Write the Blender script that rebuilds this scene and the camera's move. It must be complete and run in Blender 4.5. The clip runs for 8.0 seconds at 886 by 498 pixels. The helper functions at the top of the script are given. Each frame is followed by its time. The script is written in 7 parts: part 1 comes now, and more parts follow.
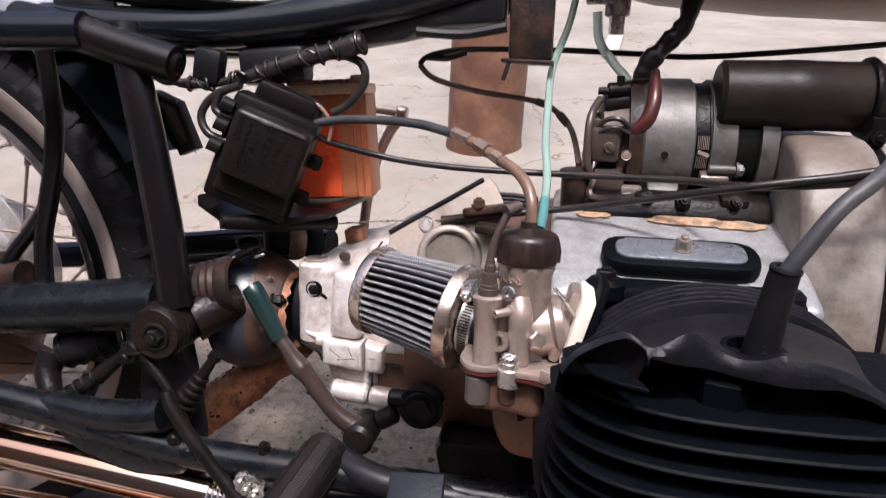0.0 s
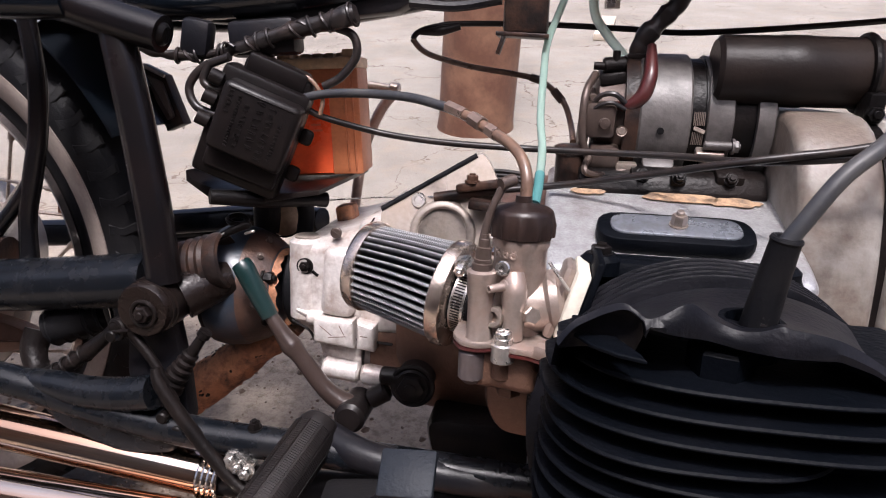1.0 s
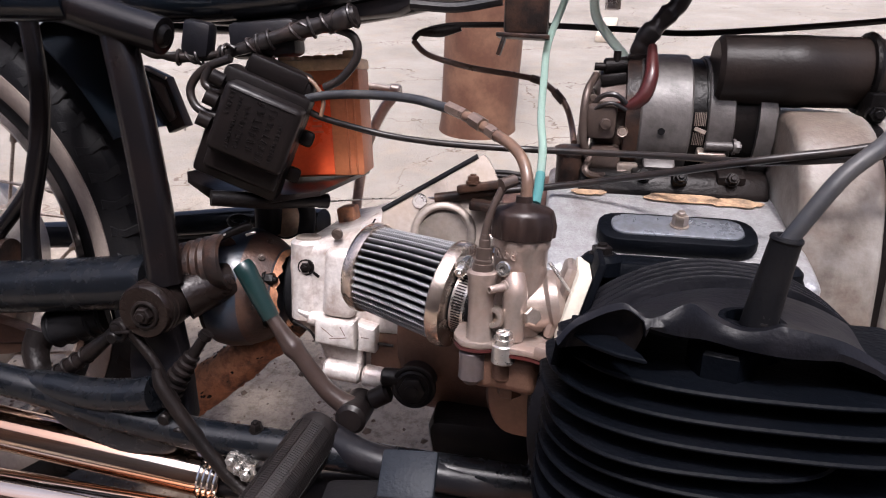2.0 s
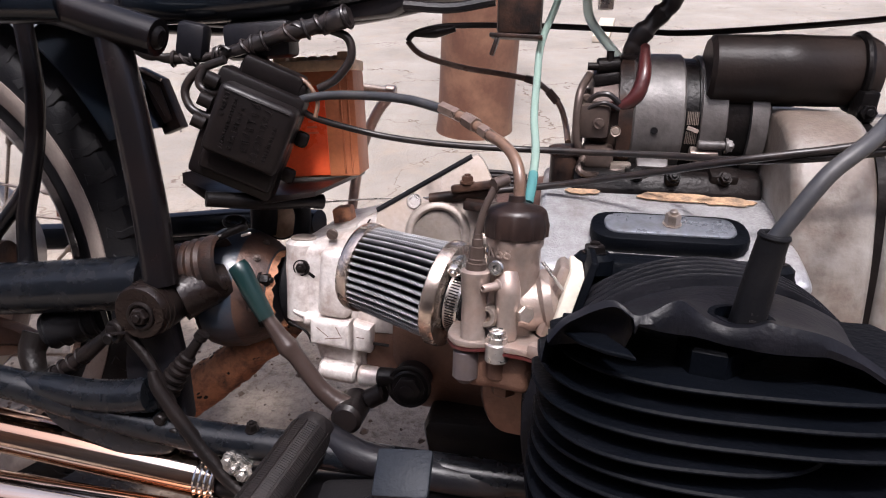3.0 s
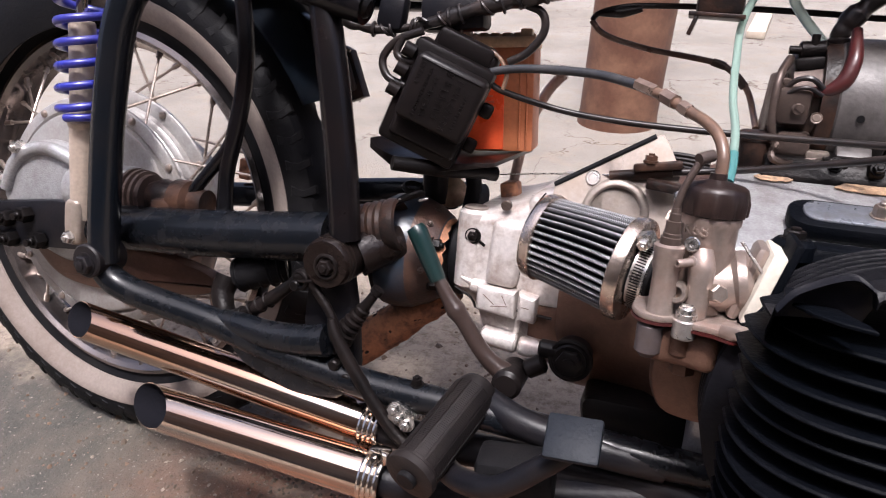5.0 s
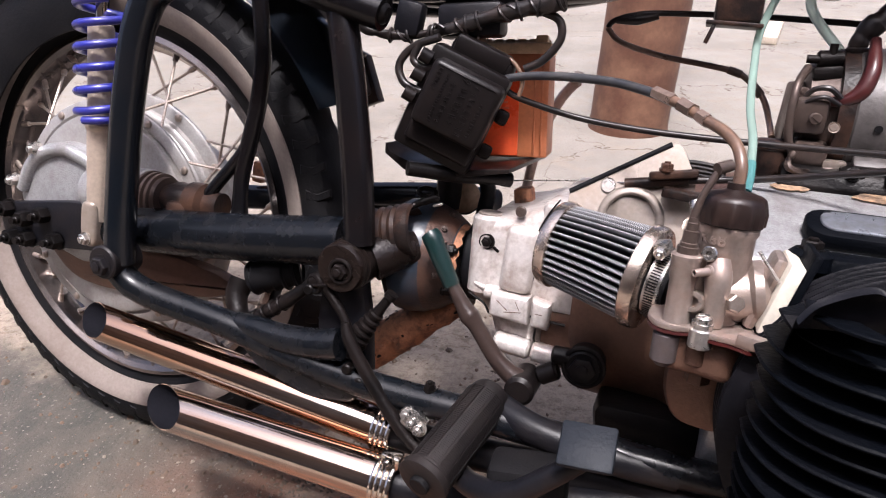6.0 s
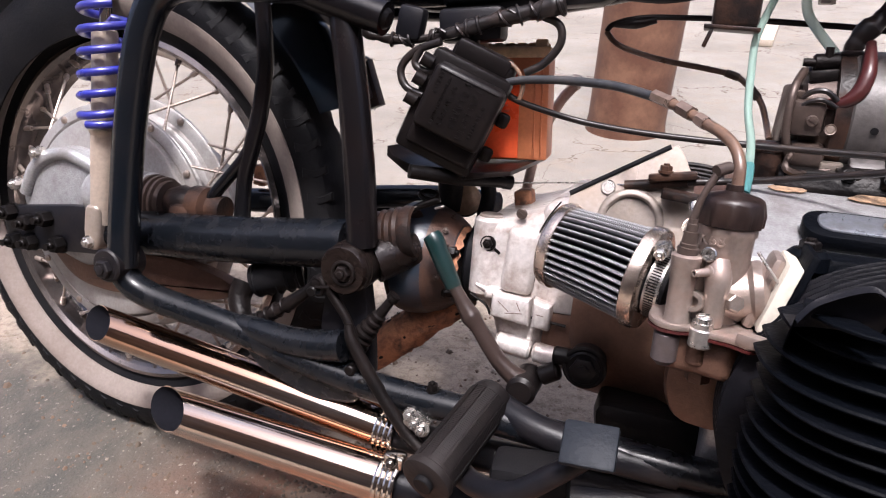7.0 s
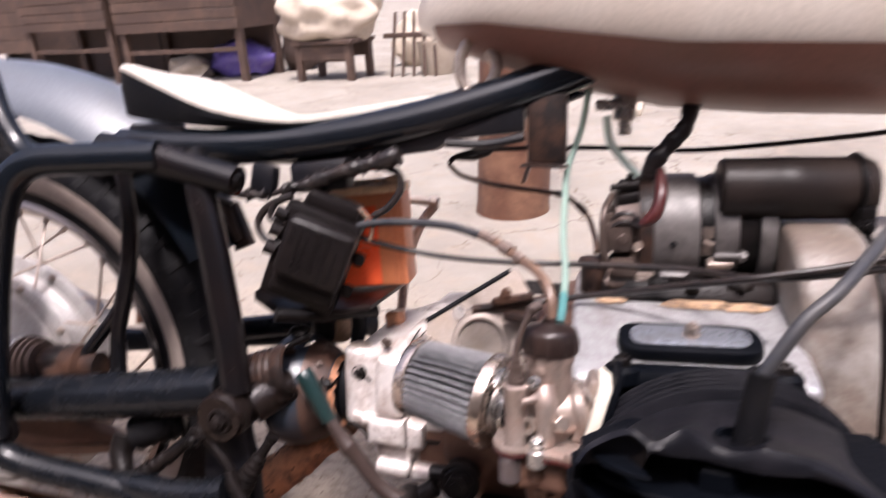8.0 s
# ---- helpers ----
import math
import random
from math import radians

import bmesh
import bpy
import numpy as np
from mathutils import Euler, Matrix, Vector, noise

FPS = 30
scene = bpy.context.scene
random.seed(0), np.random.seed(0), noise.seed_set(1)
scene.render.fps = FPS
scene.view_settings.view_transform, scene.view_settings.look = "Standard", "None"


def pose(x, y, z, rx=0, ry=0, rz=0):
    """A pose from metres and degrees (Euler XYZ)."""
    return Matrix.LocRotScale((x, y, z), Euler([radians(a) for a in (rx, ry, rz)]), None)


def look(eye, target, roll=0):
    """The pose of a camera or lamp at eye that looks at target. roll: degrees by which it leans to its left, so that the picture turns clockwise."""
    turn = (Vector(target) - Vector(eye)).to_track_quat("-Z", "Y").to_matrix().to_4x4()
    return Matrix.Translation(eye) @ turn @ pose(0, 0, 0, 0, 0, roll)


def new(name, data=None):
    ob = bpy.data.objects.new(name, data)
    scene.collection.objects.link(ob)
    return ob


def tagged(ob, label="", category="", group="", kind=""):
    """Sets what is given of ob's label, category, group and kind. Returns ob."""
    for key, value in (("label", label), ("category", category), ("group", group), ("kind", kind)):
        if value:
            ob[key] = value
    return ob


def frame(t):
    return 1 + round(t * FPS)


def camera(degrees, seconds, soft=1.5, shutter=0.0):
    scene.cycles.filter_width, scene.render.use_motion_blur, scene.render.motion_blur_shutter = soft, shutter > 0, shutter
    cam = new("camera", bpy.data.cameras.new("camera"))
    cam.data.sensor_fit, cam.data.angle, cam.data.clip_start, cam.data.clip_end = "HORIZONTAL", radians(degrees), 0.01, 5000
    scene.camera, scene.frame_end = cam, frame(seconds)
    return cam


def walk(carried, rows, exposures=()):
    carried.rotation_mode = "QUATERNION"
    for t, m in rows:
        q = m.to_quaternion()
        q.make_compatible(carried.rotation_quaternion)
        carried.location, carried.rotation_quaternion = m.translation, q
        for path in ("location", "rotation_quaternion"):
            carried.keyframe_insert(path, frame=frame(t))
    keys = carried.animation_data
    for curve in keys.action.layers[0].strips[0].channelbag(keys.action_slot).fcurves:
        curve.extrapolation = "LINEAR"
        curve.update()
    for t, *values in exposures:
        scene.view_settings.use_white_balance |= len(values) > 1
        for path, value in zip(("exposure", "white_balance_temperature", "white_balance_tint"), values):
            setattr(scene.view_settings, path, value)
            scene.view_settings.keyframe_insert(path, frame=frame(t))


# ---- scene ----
cam = camera(66.6, 8.0, soft=1.1, shutter=0.5)
PATH = [
    (0, (0.822, -0.587, 0.768), (0.49, 1.181, -0.107), -1.0),
    (0.5, (0.816, -0.583, 0.759), (0.513, 1.16, -0.172), -0.2),
    (1, (0.819, -0.584, 0.758), (0.518, 1.168, -0.159), -0.4),
    (1.5, (0.819, -0.584, 0.757), (0.51, 1.169, -0.155), -0.5),
    (3, (0.825, -0.586, 0.757), (0.52, 1.169, -0.152), -0.8),
    (3.5, (0.818, -0.588, 0.758), (0.476, 1.163, -0.147), -0.6),
    (4, (0.814, -0.592, 0.759), (0.443, 1.153, -0.146), -0.8),
    (4.5, (0.781, -0.614, 0.749), (0.234, 1.07, -0.18), -1.7),
    (4.7, (0.776, -0.622, 0.746), (0.171, 1.043, -0.182), -1.3),
    (6, (0.766, -0.627, 0.75), (0.118, 1.028, -0.168), -0.7),
    (6.5, (0.764, -0.632, 0.752), (0.097, 1.016, -0.165), -0.9),
    (7, (0.764, -0.635, 0.753), (0.122, 1.026, -0.159), -0.8),
    (7.5, (0.781, -0.629, 0.768), (0.176, 1.07, -0.096), -2.3),
    (8, (0.836, -0.637, 0.833), (0.4, 1.175, 0.107), -4.0),
]
walk(cam, [(t, look(eye, target, roll)) for t, eye, target, roll in PATH], exposures=[(0.0, 0.80, 5800, 15.0), (3.0, 0.81, 5800, 15.0), (4.5, 0.80, 5800, 15.0), (6.0, 0.90, 5800, 15.0), (7.2, 0.95, 5800, 15.0), (8.0, 1.02, 6000, 20.0)])

# ---- light ----
world = bpy.data.worlds.new("sky")
scene.world = world
world.use_nodes = True
wn = world.node_tree.nodes
sky = wn.new("ShaderNodeTexSky")
sky.sky_type = 'NISHITA'
sky.sun_disc = False
SUN_EL, SUN_AZ = 71.0, 165.0
sky.sun_elevation = radians(SUN_EL)
sky.sun_rotation = radians(SUN_AZ)
sky.dust_density = 9.0
sky.air_density = 0.45
world.node_tree.links.new(sky.outputs[0], wn["Background"].inputs[0])
wn["Background"].inputs[1].default_value = 0.15

sun_data = bpy.data.lights.new("sun", 'SUN')
sun_data.energy = 2.9
sun_data.angle = radians(6)
sun_data.color = (1.0, 0.91, 0.80)
sun = new("sun", sun_data)
se, sa = radians(SUN_EL), radians(SUN_AZ)
sun.matrix_world = look((math.sin(sa) * math.cos(se) * 20, math.cos(sa) * math.cos(se) * 20, math.sin(se) * 20), (0, 0, 0))


# ---- materials ----
def mat(name, base, rough=0.5, metal=0.0, dirt=None, dirt_amt=0.35, dirt_scale=14.0, grain=220.0, vary=0.25,
        bump=0.15, bump_scale=260.0, coat=0.0, rough_vary=0.18, spec=0.5):
    """A worn surface: base colour with two scales of variation, optional dirt, and fine relief."""
    m = bpy.data.materials.new(name)
    m.use_nodes = True
    nt = m.node_tree
    n, lk = nt.nodes, nt.links
    bs = n["Principled BSDF"]
    tc = n.new("ShaderNodeTexCoord")
    big = n.new("ShaderNodeTexNoise")
    big.inputs["Scale"].default_value = dirt_scale
    big.inputs["Detail"].default_value = 8
    big.inputs["Roughness"].default_value = 0.65
    fine = n.new("ShaderNodeTexNoise")
    fine.inputs["Scale"].default_value = grain
    fine.inputs["Detail"].default_value = 4
    lk.new(tc.outputs["Object"], big.inputs["Vector"])
    lk.new(tc.outputs["Object"], fine.inputs["Vector"])
    lo = [c * (1 - vary) for c in base]
    hi = [min(1.0, c * (1 + vary)) for c in base]
    mix = n.new("ShaderNodeMix")
    mix.data_type = 'RGBA'
    mix.inputs[6].default_value = (*lo, 1)
    mix.inputs[7].default_value = (*hi, 1)
    lk.new(fine.outputs[0], mix.inputs[0])
    out = mix.outputs[2]
    ramp = n.new("ShaderNodeValToRGB")
    ramp.color_ramp.elements[0].position = 0.44
    ramp.color_ramp.elements[1].position = 0.66
    lk.new(big.outputs[0], ramp.inputs[0])
    if dirt:
        amt = n.new("ShaderNodeMath")
        amt.operation = 'MULTIPLY'
        amt.inputs[1].default_value = dirt_amt
        lk.new(ramp.outputs[0], amt.inputs[0])
        m2 = n.new("ShaderNodeMix")
        m2.data_type = 'RGBA'
        m2.inputs[7].default_value = (*dirt, 1)
        lk.new(amt.outputs[0], m2.inputs[0])
        lk.new(out, m2.inputs[6])
        out = m2.outputs[2]
        if metal:
            mm = n.new("ShaderNodeMath")
            mm.operation = 'MULTIPLY_ADD'
            mm.inputs[1].default_value = -metal * 0.8
            mm.inputs[2].default_value = metal
            lk.new(amt.outputs[0], mm.inputs[0])
            lk.new(mm.outputs[0], bs.inputs["Metallic"])
    lk.new(out, bs.inputs["Base Color"])
    if not (dirt and metal):
        bs.inputs["Metallic"].default_value = metal
    rr = n.new("ShaderNodeMapRange")
    rr.inputs[3].default_value = max(0.02, rough - rough_vary)
    rr.inputs[4].default_value = min(1.0, rough + rough_vary)
    lk.new(big.outputs[0], rr.inputs[0])
    lk.new(rr.outputs[0], bs.inputs["Roughness"])
    bs.inputs["Specular IOR Level"].default_value = spec
    if coat:
        bs.inputs["Coat Weight"].default_value = coat
        bs.inputs["Coat Roughness"].default_value = 0.15
    if bump:
        b = n.new("ShaderNodeBump")
        b.inputs["Strength"].default_value = bump
        b.inputs["Distance"].default_value = 0.001
        bn = n.new("ShaderNodeTexNoise")
        bn.inputs["Scale"].default_value = bump_scale
        bn.inputs["Detail"].default_value = 3
        lk.new(tc.outputs["Object"], bn.inputs["Vector"])
        lk.new(bn.outputs[0], b.inputs["Height"])
        lk.new(b.outputs[0], bs.inputs["Normal"])
    return m


BLACK = mat("black_enamel", (0.0038, 0.0056, 0.0084), 0.20, dirt=(0.02, 0.016, 0.015), dirt_amt=0.2, bump=0.06, spec=0.40, rough_vary=0.10)
BLACK_DUSTY = mat("dusty_black_paint", (0.0065, 0.0065, 0.0085), 0.40, dirt=(0.035, 0.025, 0.02), dirt_amt=0.3, bump=0.3, spec=0.22)
FIN = mat("black_heat_paint", (0.0018, 0.0024, 0.0038), 0.5, dirt=(0.008, 0.008, 0.010), dirt_amt=0.3, bump=0.6, bump_scale=260, spec=0.05)
# lighter copy of FIN for deck and barrel; sky light put into colour
FINTOP = mat("lit_black_heat_paint", (0.0036, 0.0038, 0.0054), 0.44, dirt=(0.0135, 0.0125, 0.016), dirt_amt=0.5, dirt_scale=30, bump=0.5, bump_scale=260, spec=0.14)
RAILM = mat("dusty_blue_black_paint", (0.0035, 0.00448, 0.0063), 0.27, dirt=(0.022, 0.020, 0.020), dirt_amt=0.25, dirt_scale=40, grain=300, bump=0.08, bump_scale=180, spec=0.32, rough_vary=0.12)
WELLM = mat("violet_grey_dirty_zinc", (0.085, 0.070, 0.070), 0.4, 0.3, dirt=(0.06, 0.04, 0.032), dirt_amt=0.6, dirt_scale=40, bump=0.3)
PLASTIC = mat("black_plastic", (0.0062, 0.005, 0.005), 0.36, dirt=(0.022, 0.015, 0.013), dirt_amt=0.3, bump=0.25, spec=0.18)
MARKM = mat("polished_black_plastic", (0.0085, 0.0068, 0.0066), 0.30, vary=0.1, bump=0.0, spec=0.5)
COILM = mat("brown_black_coil_can", (0.012, 0.0092, 0.0084), 0.42, dirt=(0.034, 0.023, 0.018), dirt_amt=0.4, dirt_scale=9, bump=0.3, spec=0.14)
HOODM = mat("glossy_blue_black_sheet", (0.020, 0.028, 0.040), 0.34, dirt=(0.07, 0.036, 0.024), dirt_amt=0.5, bump=0.2, spec=0.35)
BRIGHTALU = mat("pale_sheet_aluminium", (0.31, 0.265, 0.23), 0.36, 0.45, dirt=(0.24, 0.18, 0.13), dirt_amt=0.6, dirt_scale=24, bump=0.2)
RUBBER = mat("black_rubber", (0.00496, 0.00496, 0.006), 0.55, dirt=(0.018, 0.016, 0.015), dirt_amt=0.35, bump=0.5, spec=0.12)
PEGRUB = mat("brown_black_rubber", (0.0069, 0.005625, 0.00585), 0.5, dirt=(0.034, 0.026, 0.023), dirt_amt=0.35, bump=0.5, spec=0.25)
ALU_LIGHT = mat("bright_cast_aluminium", (0.6138, 0.5766, 0.5534), 0.34, 0.35, dirt=(0.21, 0.135, 0.10), dirt_amt=0.7, dirt_scale=34, bump=0.45, bump_scale=300)
# brown stain, base darkened further for shade below the filter
ALU_BROWN = mat("stained_shaded_aluminium", (0.155, 0.085, 0.058), 0.4, 0.4, dirt=(0.05, 0.024, 0.016), dirt_amt=0.7, dirt_scale=12, bump=0.5, bump_scale=450)
ZINC = mat("zinc_carburettor_alloy", (0.3024, 0.2478, 0.2184), 0.36, 0.6, dirt=(0.26, 0.15, 0.11), dirt_amt=0.45, dirt_scale=40, bump=0.2, bump_scale=700)
STEEL = mat("plated_steel", (0.52, 0.50, 0.475), 0.28, 0.95, dirt=(0.2, 0.12, 0.08), dirt_amt=0.4, dirt_scale=60, bump=0.15)
HUBM = mat("matt_cast_hub_aluminium", (0.38, 0.365, 0.355), 0.40, 0.45, dirt=(0.17, 0.13, 0.10), dirt_amt=0.5, dirt_scale=16, grain=320, bump=0.35, bump_scale=420)
RIM = mat("dull_brownish_chrome", (0.19, 0.17, 0.165), 0.16, 0.95, dirt=(0.10, 0.065, 0.045), dirt_amt=0.35, dirt_scale=18, bump=0.1)
ADJM = mat("brownish_plated_adjuster", (0.27, 0.20, 0.165), 0.3, 0.7, dirt=(0.08, 0.05, 0.035), dirt_amt=0.5, dirt_scale=60, bump=0.1)
RODM = mat("worn_pinkish_steel_rod", (0.42, 0.31, 0.26), 0.35, 0.5, dirt=(0.06, 0.035, 0.028), dirt_amt=0.6, dirt_scale=22, bump=0.2)
CHROME = mat("chrome", (0.74, 0.67, 0.59), 0.11, 1.0, vary=0.03, bump=0.02, rough_vary=0.04)


def reflection_streaks(m, stretch, tint, amount):
    """Golden streaks drawn out along one direction, in place of the ground's reflection."""
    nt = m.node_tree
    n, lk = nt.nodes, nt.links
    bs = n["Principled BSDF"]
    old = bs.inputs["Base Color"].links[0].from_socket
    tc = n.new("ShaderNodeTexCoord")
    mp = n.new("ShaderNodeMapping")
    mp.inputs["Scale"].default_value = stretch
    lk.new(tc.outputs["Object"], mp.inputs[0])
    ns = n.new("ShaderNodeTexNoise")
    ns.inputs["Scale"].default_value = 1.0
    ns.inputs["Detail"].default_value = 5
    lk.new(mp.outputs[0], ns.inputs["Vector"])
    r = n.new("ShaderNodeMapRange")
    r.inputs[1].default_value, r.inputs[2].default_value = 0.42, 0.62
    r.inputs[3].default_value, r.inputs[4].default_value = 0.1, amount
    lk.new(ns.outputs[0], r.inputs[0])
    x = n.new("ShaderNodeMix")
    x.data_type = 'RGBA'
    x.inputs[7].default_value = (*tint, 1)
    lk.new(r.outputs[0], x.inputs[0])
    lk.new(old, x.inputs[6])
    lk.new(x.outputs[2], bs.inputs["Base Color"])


# warm ground reflection put into the pipe's base colour as streaks
PIPECHROME = mat("reflection_streaked_chrome", (0.60, 0.56, 0.51), 0.09, 1.0, vary=0.05, bump=0.03, bump_scale=60, rough_vary=0.05)
reflection_streaks(PIPECHROME, (2.0, 46.0, 46.0), (0.60, 0.36, 0.235), 0.9)
RUST = mat("rusty_steel", (0.32, 0.140, 0.070), 0.7, 0.1, dirt=(0.035, 0.022, 0.018), dirt_amt=0.85, dirt_scale=60, bump=1.0, bump_scale=300)
BOSSM = mat("brown_worn_bare_steel", (0.01013, 0.006375, 0.00525), 0.28, 0.2, dirt=(0.012, 0.009, 0.008), dirt_amt=0.7, dirt_scale=18, bump=0.5, spec=0.4)
PADM = mat("worn_blue_grey_pad", (0.011, 0.0135, 0.018), 0.5, 0.1, dirt=(0.020, 0.022, 0.026), dirt_amt=0.4, dirt_scale=50, bump=0.6, bump_scale=240, spec=0.14)
RUSTBLACK = mat("worn_black_paint_over_rust", (0.0125, 0.0095, 0.009), 0.40, dirt=(0.12, 0.056, 0.032), dirt_amt=0.4, dirt_scale=26, bump=0.6, spec=0.2)
WHITEWALL = mat("dusty_whitewall_rubber", (0.205, 0.170, 0.148), 0.7, dirt=(0.125, 0.085, 0.066), dirt_amt=0.5, dirt_scale=10, bump=0.2)
RED = mat("red_battery_plastic", (0.95, 0.095, 0.026), 0.3, dirt=(0.55, 0.15, 0.05), dirt_amt=0.3, coat=0.3, bump=0.05)
BATT = mat("tan_battery_case", (0.56, 0.185, 0.075), 0.45, dirt=(0.36, 0.12, 0.05), dirt_amt=0.4, bump=0.1)
BATTLID = mat("orange_cream_battery_lid", (0.85, 0.58, 0.36), 0.4, dirt=(0.35, 0.18, 0.1), dirt_amt=0.5, dirt_scale=40, bump=0.1)
BLUE = mat("blue_spring_enamel", (0.020, 0.023, 0.235), 0.32, coat=0.5, dirt=(0.1, 0.08, 0.1), dirt_amt=0.2, bump=0.05)
SHOCKB = mat("champagne_shock_body", (0.55, 0.46, 0.38), 0.4, 0.5, dirt=(0.3, 0.2, 0.13), dirt_amt=0.35, bump=0.1)
COPPER = mat("brown_sheathed_cable", (0.10, 0.062, 0.045), 0.32, dirt=(0.3, 0.17, 0.1), dirt_amt=0.35, dirt_scale=50, bump=0.1)
GREYHOSE = mat("grey_cable_sheath", (0.026, 0.027, 0.031), 0.45, dirt=(0.10, 0.09, 0.08), dirt_amt=0.25, dirt_scale=50, bump=0.15, spec=0.35)
CABLE = mat("black_cable_sheath", (0.014, 0.012, 0.012), 0.34, dirt=(0.05, 0.032, 0.025), dirt_amt=0.35, dirt_scale=50, bump=0.1, spec=0.3)
GREENGRIP = mat("dark_green_lever_sleeve", (0.0035, 0.0165, 0.0165), 0.34, dirt=(0.03, 0.034, 0.03), dirt_amt=0.25, bump=0.1)
REDRUB = mat("dark_red_sleeve", (0.050, 0.0085, 0.0075), 0.35, dirt=(0.05, 0.02, 0.02), dirt_amt=0.5, bump=0.3)
GASKET = mat("cream_spacer_block", (0.60, 0.555, 0.47), 0.55, dirt=(0.5, 0.4, 0.3), dirt_amt=0.25, bump=0.1)
TANDIRT = mat("sandy_dirt_crust", (0.34, 0.22, 0.13), 0.9, dirt=(0.12, 0.085, 0.06), dirt_amt=0.9, dirt_scale=85, grain=300, vary=0.5, bump=1.0)
TANK = mat("grey_beige_tank_paint", (0.52, 0.47, 0.41), 0.35, dirt=(0.32, 0.24, 0.18), dirt_amt=0.3, dirt_scale=5, coat=0.4, bump=0.03)
SEATTOP = mat("pale_worn_seat_leather", (0.54, 0.50, 0.44), 0.55, dirt=(0.36, 0.30, 0.25), dirt_amt=0.4, dirt_scale=9, bump=0.4)
FENDER = mat("pale_blue_grey_fender_paint", (0.085, 0.095, 0.112), 0.38, dirt=(0.11, 0.10, 0.092), dirt_amt=0.3, dirt_scale=6, coat=0.1, bump=0.05)
PEELGREY = mat("peeling_grey_paint", (0.115, 0.09, 0.073), 0.5, 0.0, dirt=(0.265, 0.253, 0.235), dirt_amt=1.0, dirt_scale=9, grain=160, vary=0.35, bump=0.5, bump_scale=250)
CASEALU = mat("speckled_silver_crankcase", (0.38, 0.38, 0.388), 0.34, 0.5, dirt=(0.13, 0.115, 0.105), dirt_amt=0.75, dirt_scale=24, grain=420, vary=0.4, bump=0.7, bump_scale=420)
OILYALU = mat("oily_dark_aluminium", (0.088, 0.080, 0.076), 0.46, 0.15, dirt=(0.022, 0.017, 0.016), dirt_amt=0.85, dirt_scale=30, bump=0.3, bump_scale=300)
BRONZE = mat("dull_brown_metal", (0.085, 0.062, 0.052), 0.4, 0.5, dirt=(0.04, 0.028, 0.024), dirt_amt=0.5, dirt_scale=60, bump=0.2)
COLUMN = mat("brown_painted_pipe", (0.095, 0.040, 0.023), 0.55, dirt=(0.20, 0.105, 0.060), dirt_amt=0.75, dirt_scale=9, grain=60, bump=0.4, bump_scale=60)
UPRIGHT = mat("worn_black_tube_paint", (0.0044, 0.0042, 0.0050), 0.24, dirt=(0.013, 0.007, 0.0058), dirt_amt=0.3, dirt_scale=15, bump=0.1, spec=0.26, rough_vary=0.10)
DULLSTEEL = mat("dull_brownish_steel", (0.42, 0.355, 0.31), 0.34, 0.85, dirt=(0.14, 0.09, 0.065), dirt_amt=0.5, dirt_scale=60, bump=0.15)
LEVERM = mat("brown_worn_lever_steel", (0.03575, 0.02405, 0.0208), 0.34, 0.1, dirt=(0.04, 0.026, 0.022), dirt_amt=0.6, dirt_scale=28, bump=0.3)
WOOD = mat("weathered_brown_wood", (0.055, 0.032, 0.023), 0.65, dirt=(0.12, 0.072, 0.048), dirt_amt=0.5, dirt_scale=6, grain=50, bump=0.4)
SACK = mat("cream_plastic_sack", (0.48, 0.41, 0.325), 0.6, dirt=(0.26, 0.19, 0.14), dirt_amt=0.4, dirt_scale=7, bump=0.3)
PURPLE = mat("violet_plastic", (0.13, 0.09, 0.36), 0.5, dirt=(0.3, 0.26, 0.4), dirt_amt=0.4, bump=0.1)
DARKIRON = mat("dark_iron", (0.00455, 0.00392, 0.00392), 0.40, 0.15, dirt=(0.020, 0.013, 0.011), dirt_amt=0.4, bump=0.6, spec=0.16)
DARKWALL = mat("dark_weathered_plaster", (0.20, 0.165, 0.14), 0.85, dirt=(0.06, 0.045, 0.036), dirt_amt=0.5, dirt_scale=2, grain=40, bump=0.4, bump_scale=50)


def clear_mat(name, colour, rough=0.1, mixin=0.55):
    m = bpy.data.materials.new(name)
    m.use_nodes = True
    bs = m.node_tree.nodes["Principled BSDF"]
    bs.inputs["Base Color"].default_value = (*colour, 1)
    bs.inputs["Roughness"].default_value = rough
    bs.inputs["Transmission Weight"].default_value = mixin
    bs.inputs["IOR"].default_value = 1.2
    return m


GREENTUBE = clear_mat("clear_green_fuel_hose", (0.34, 0.465, 0.41), 0.12, 0.55)
TEAL = clear_mat("teal_fuel_hose_end", (0.10, 0.26, 0.26), 0.2, 0.4)
CLEARW = clear_mat("clear_fuel_hose", (0.62, 0.76, 0.71), 0.15, 0.5)


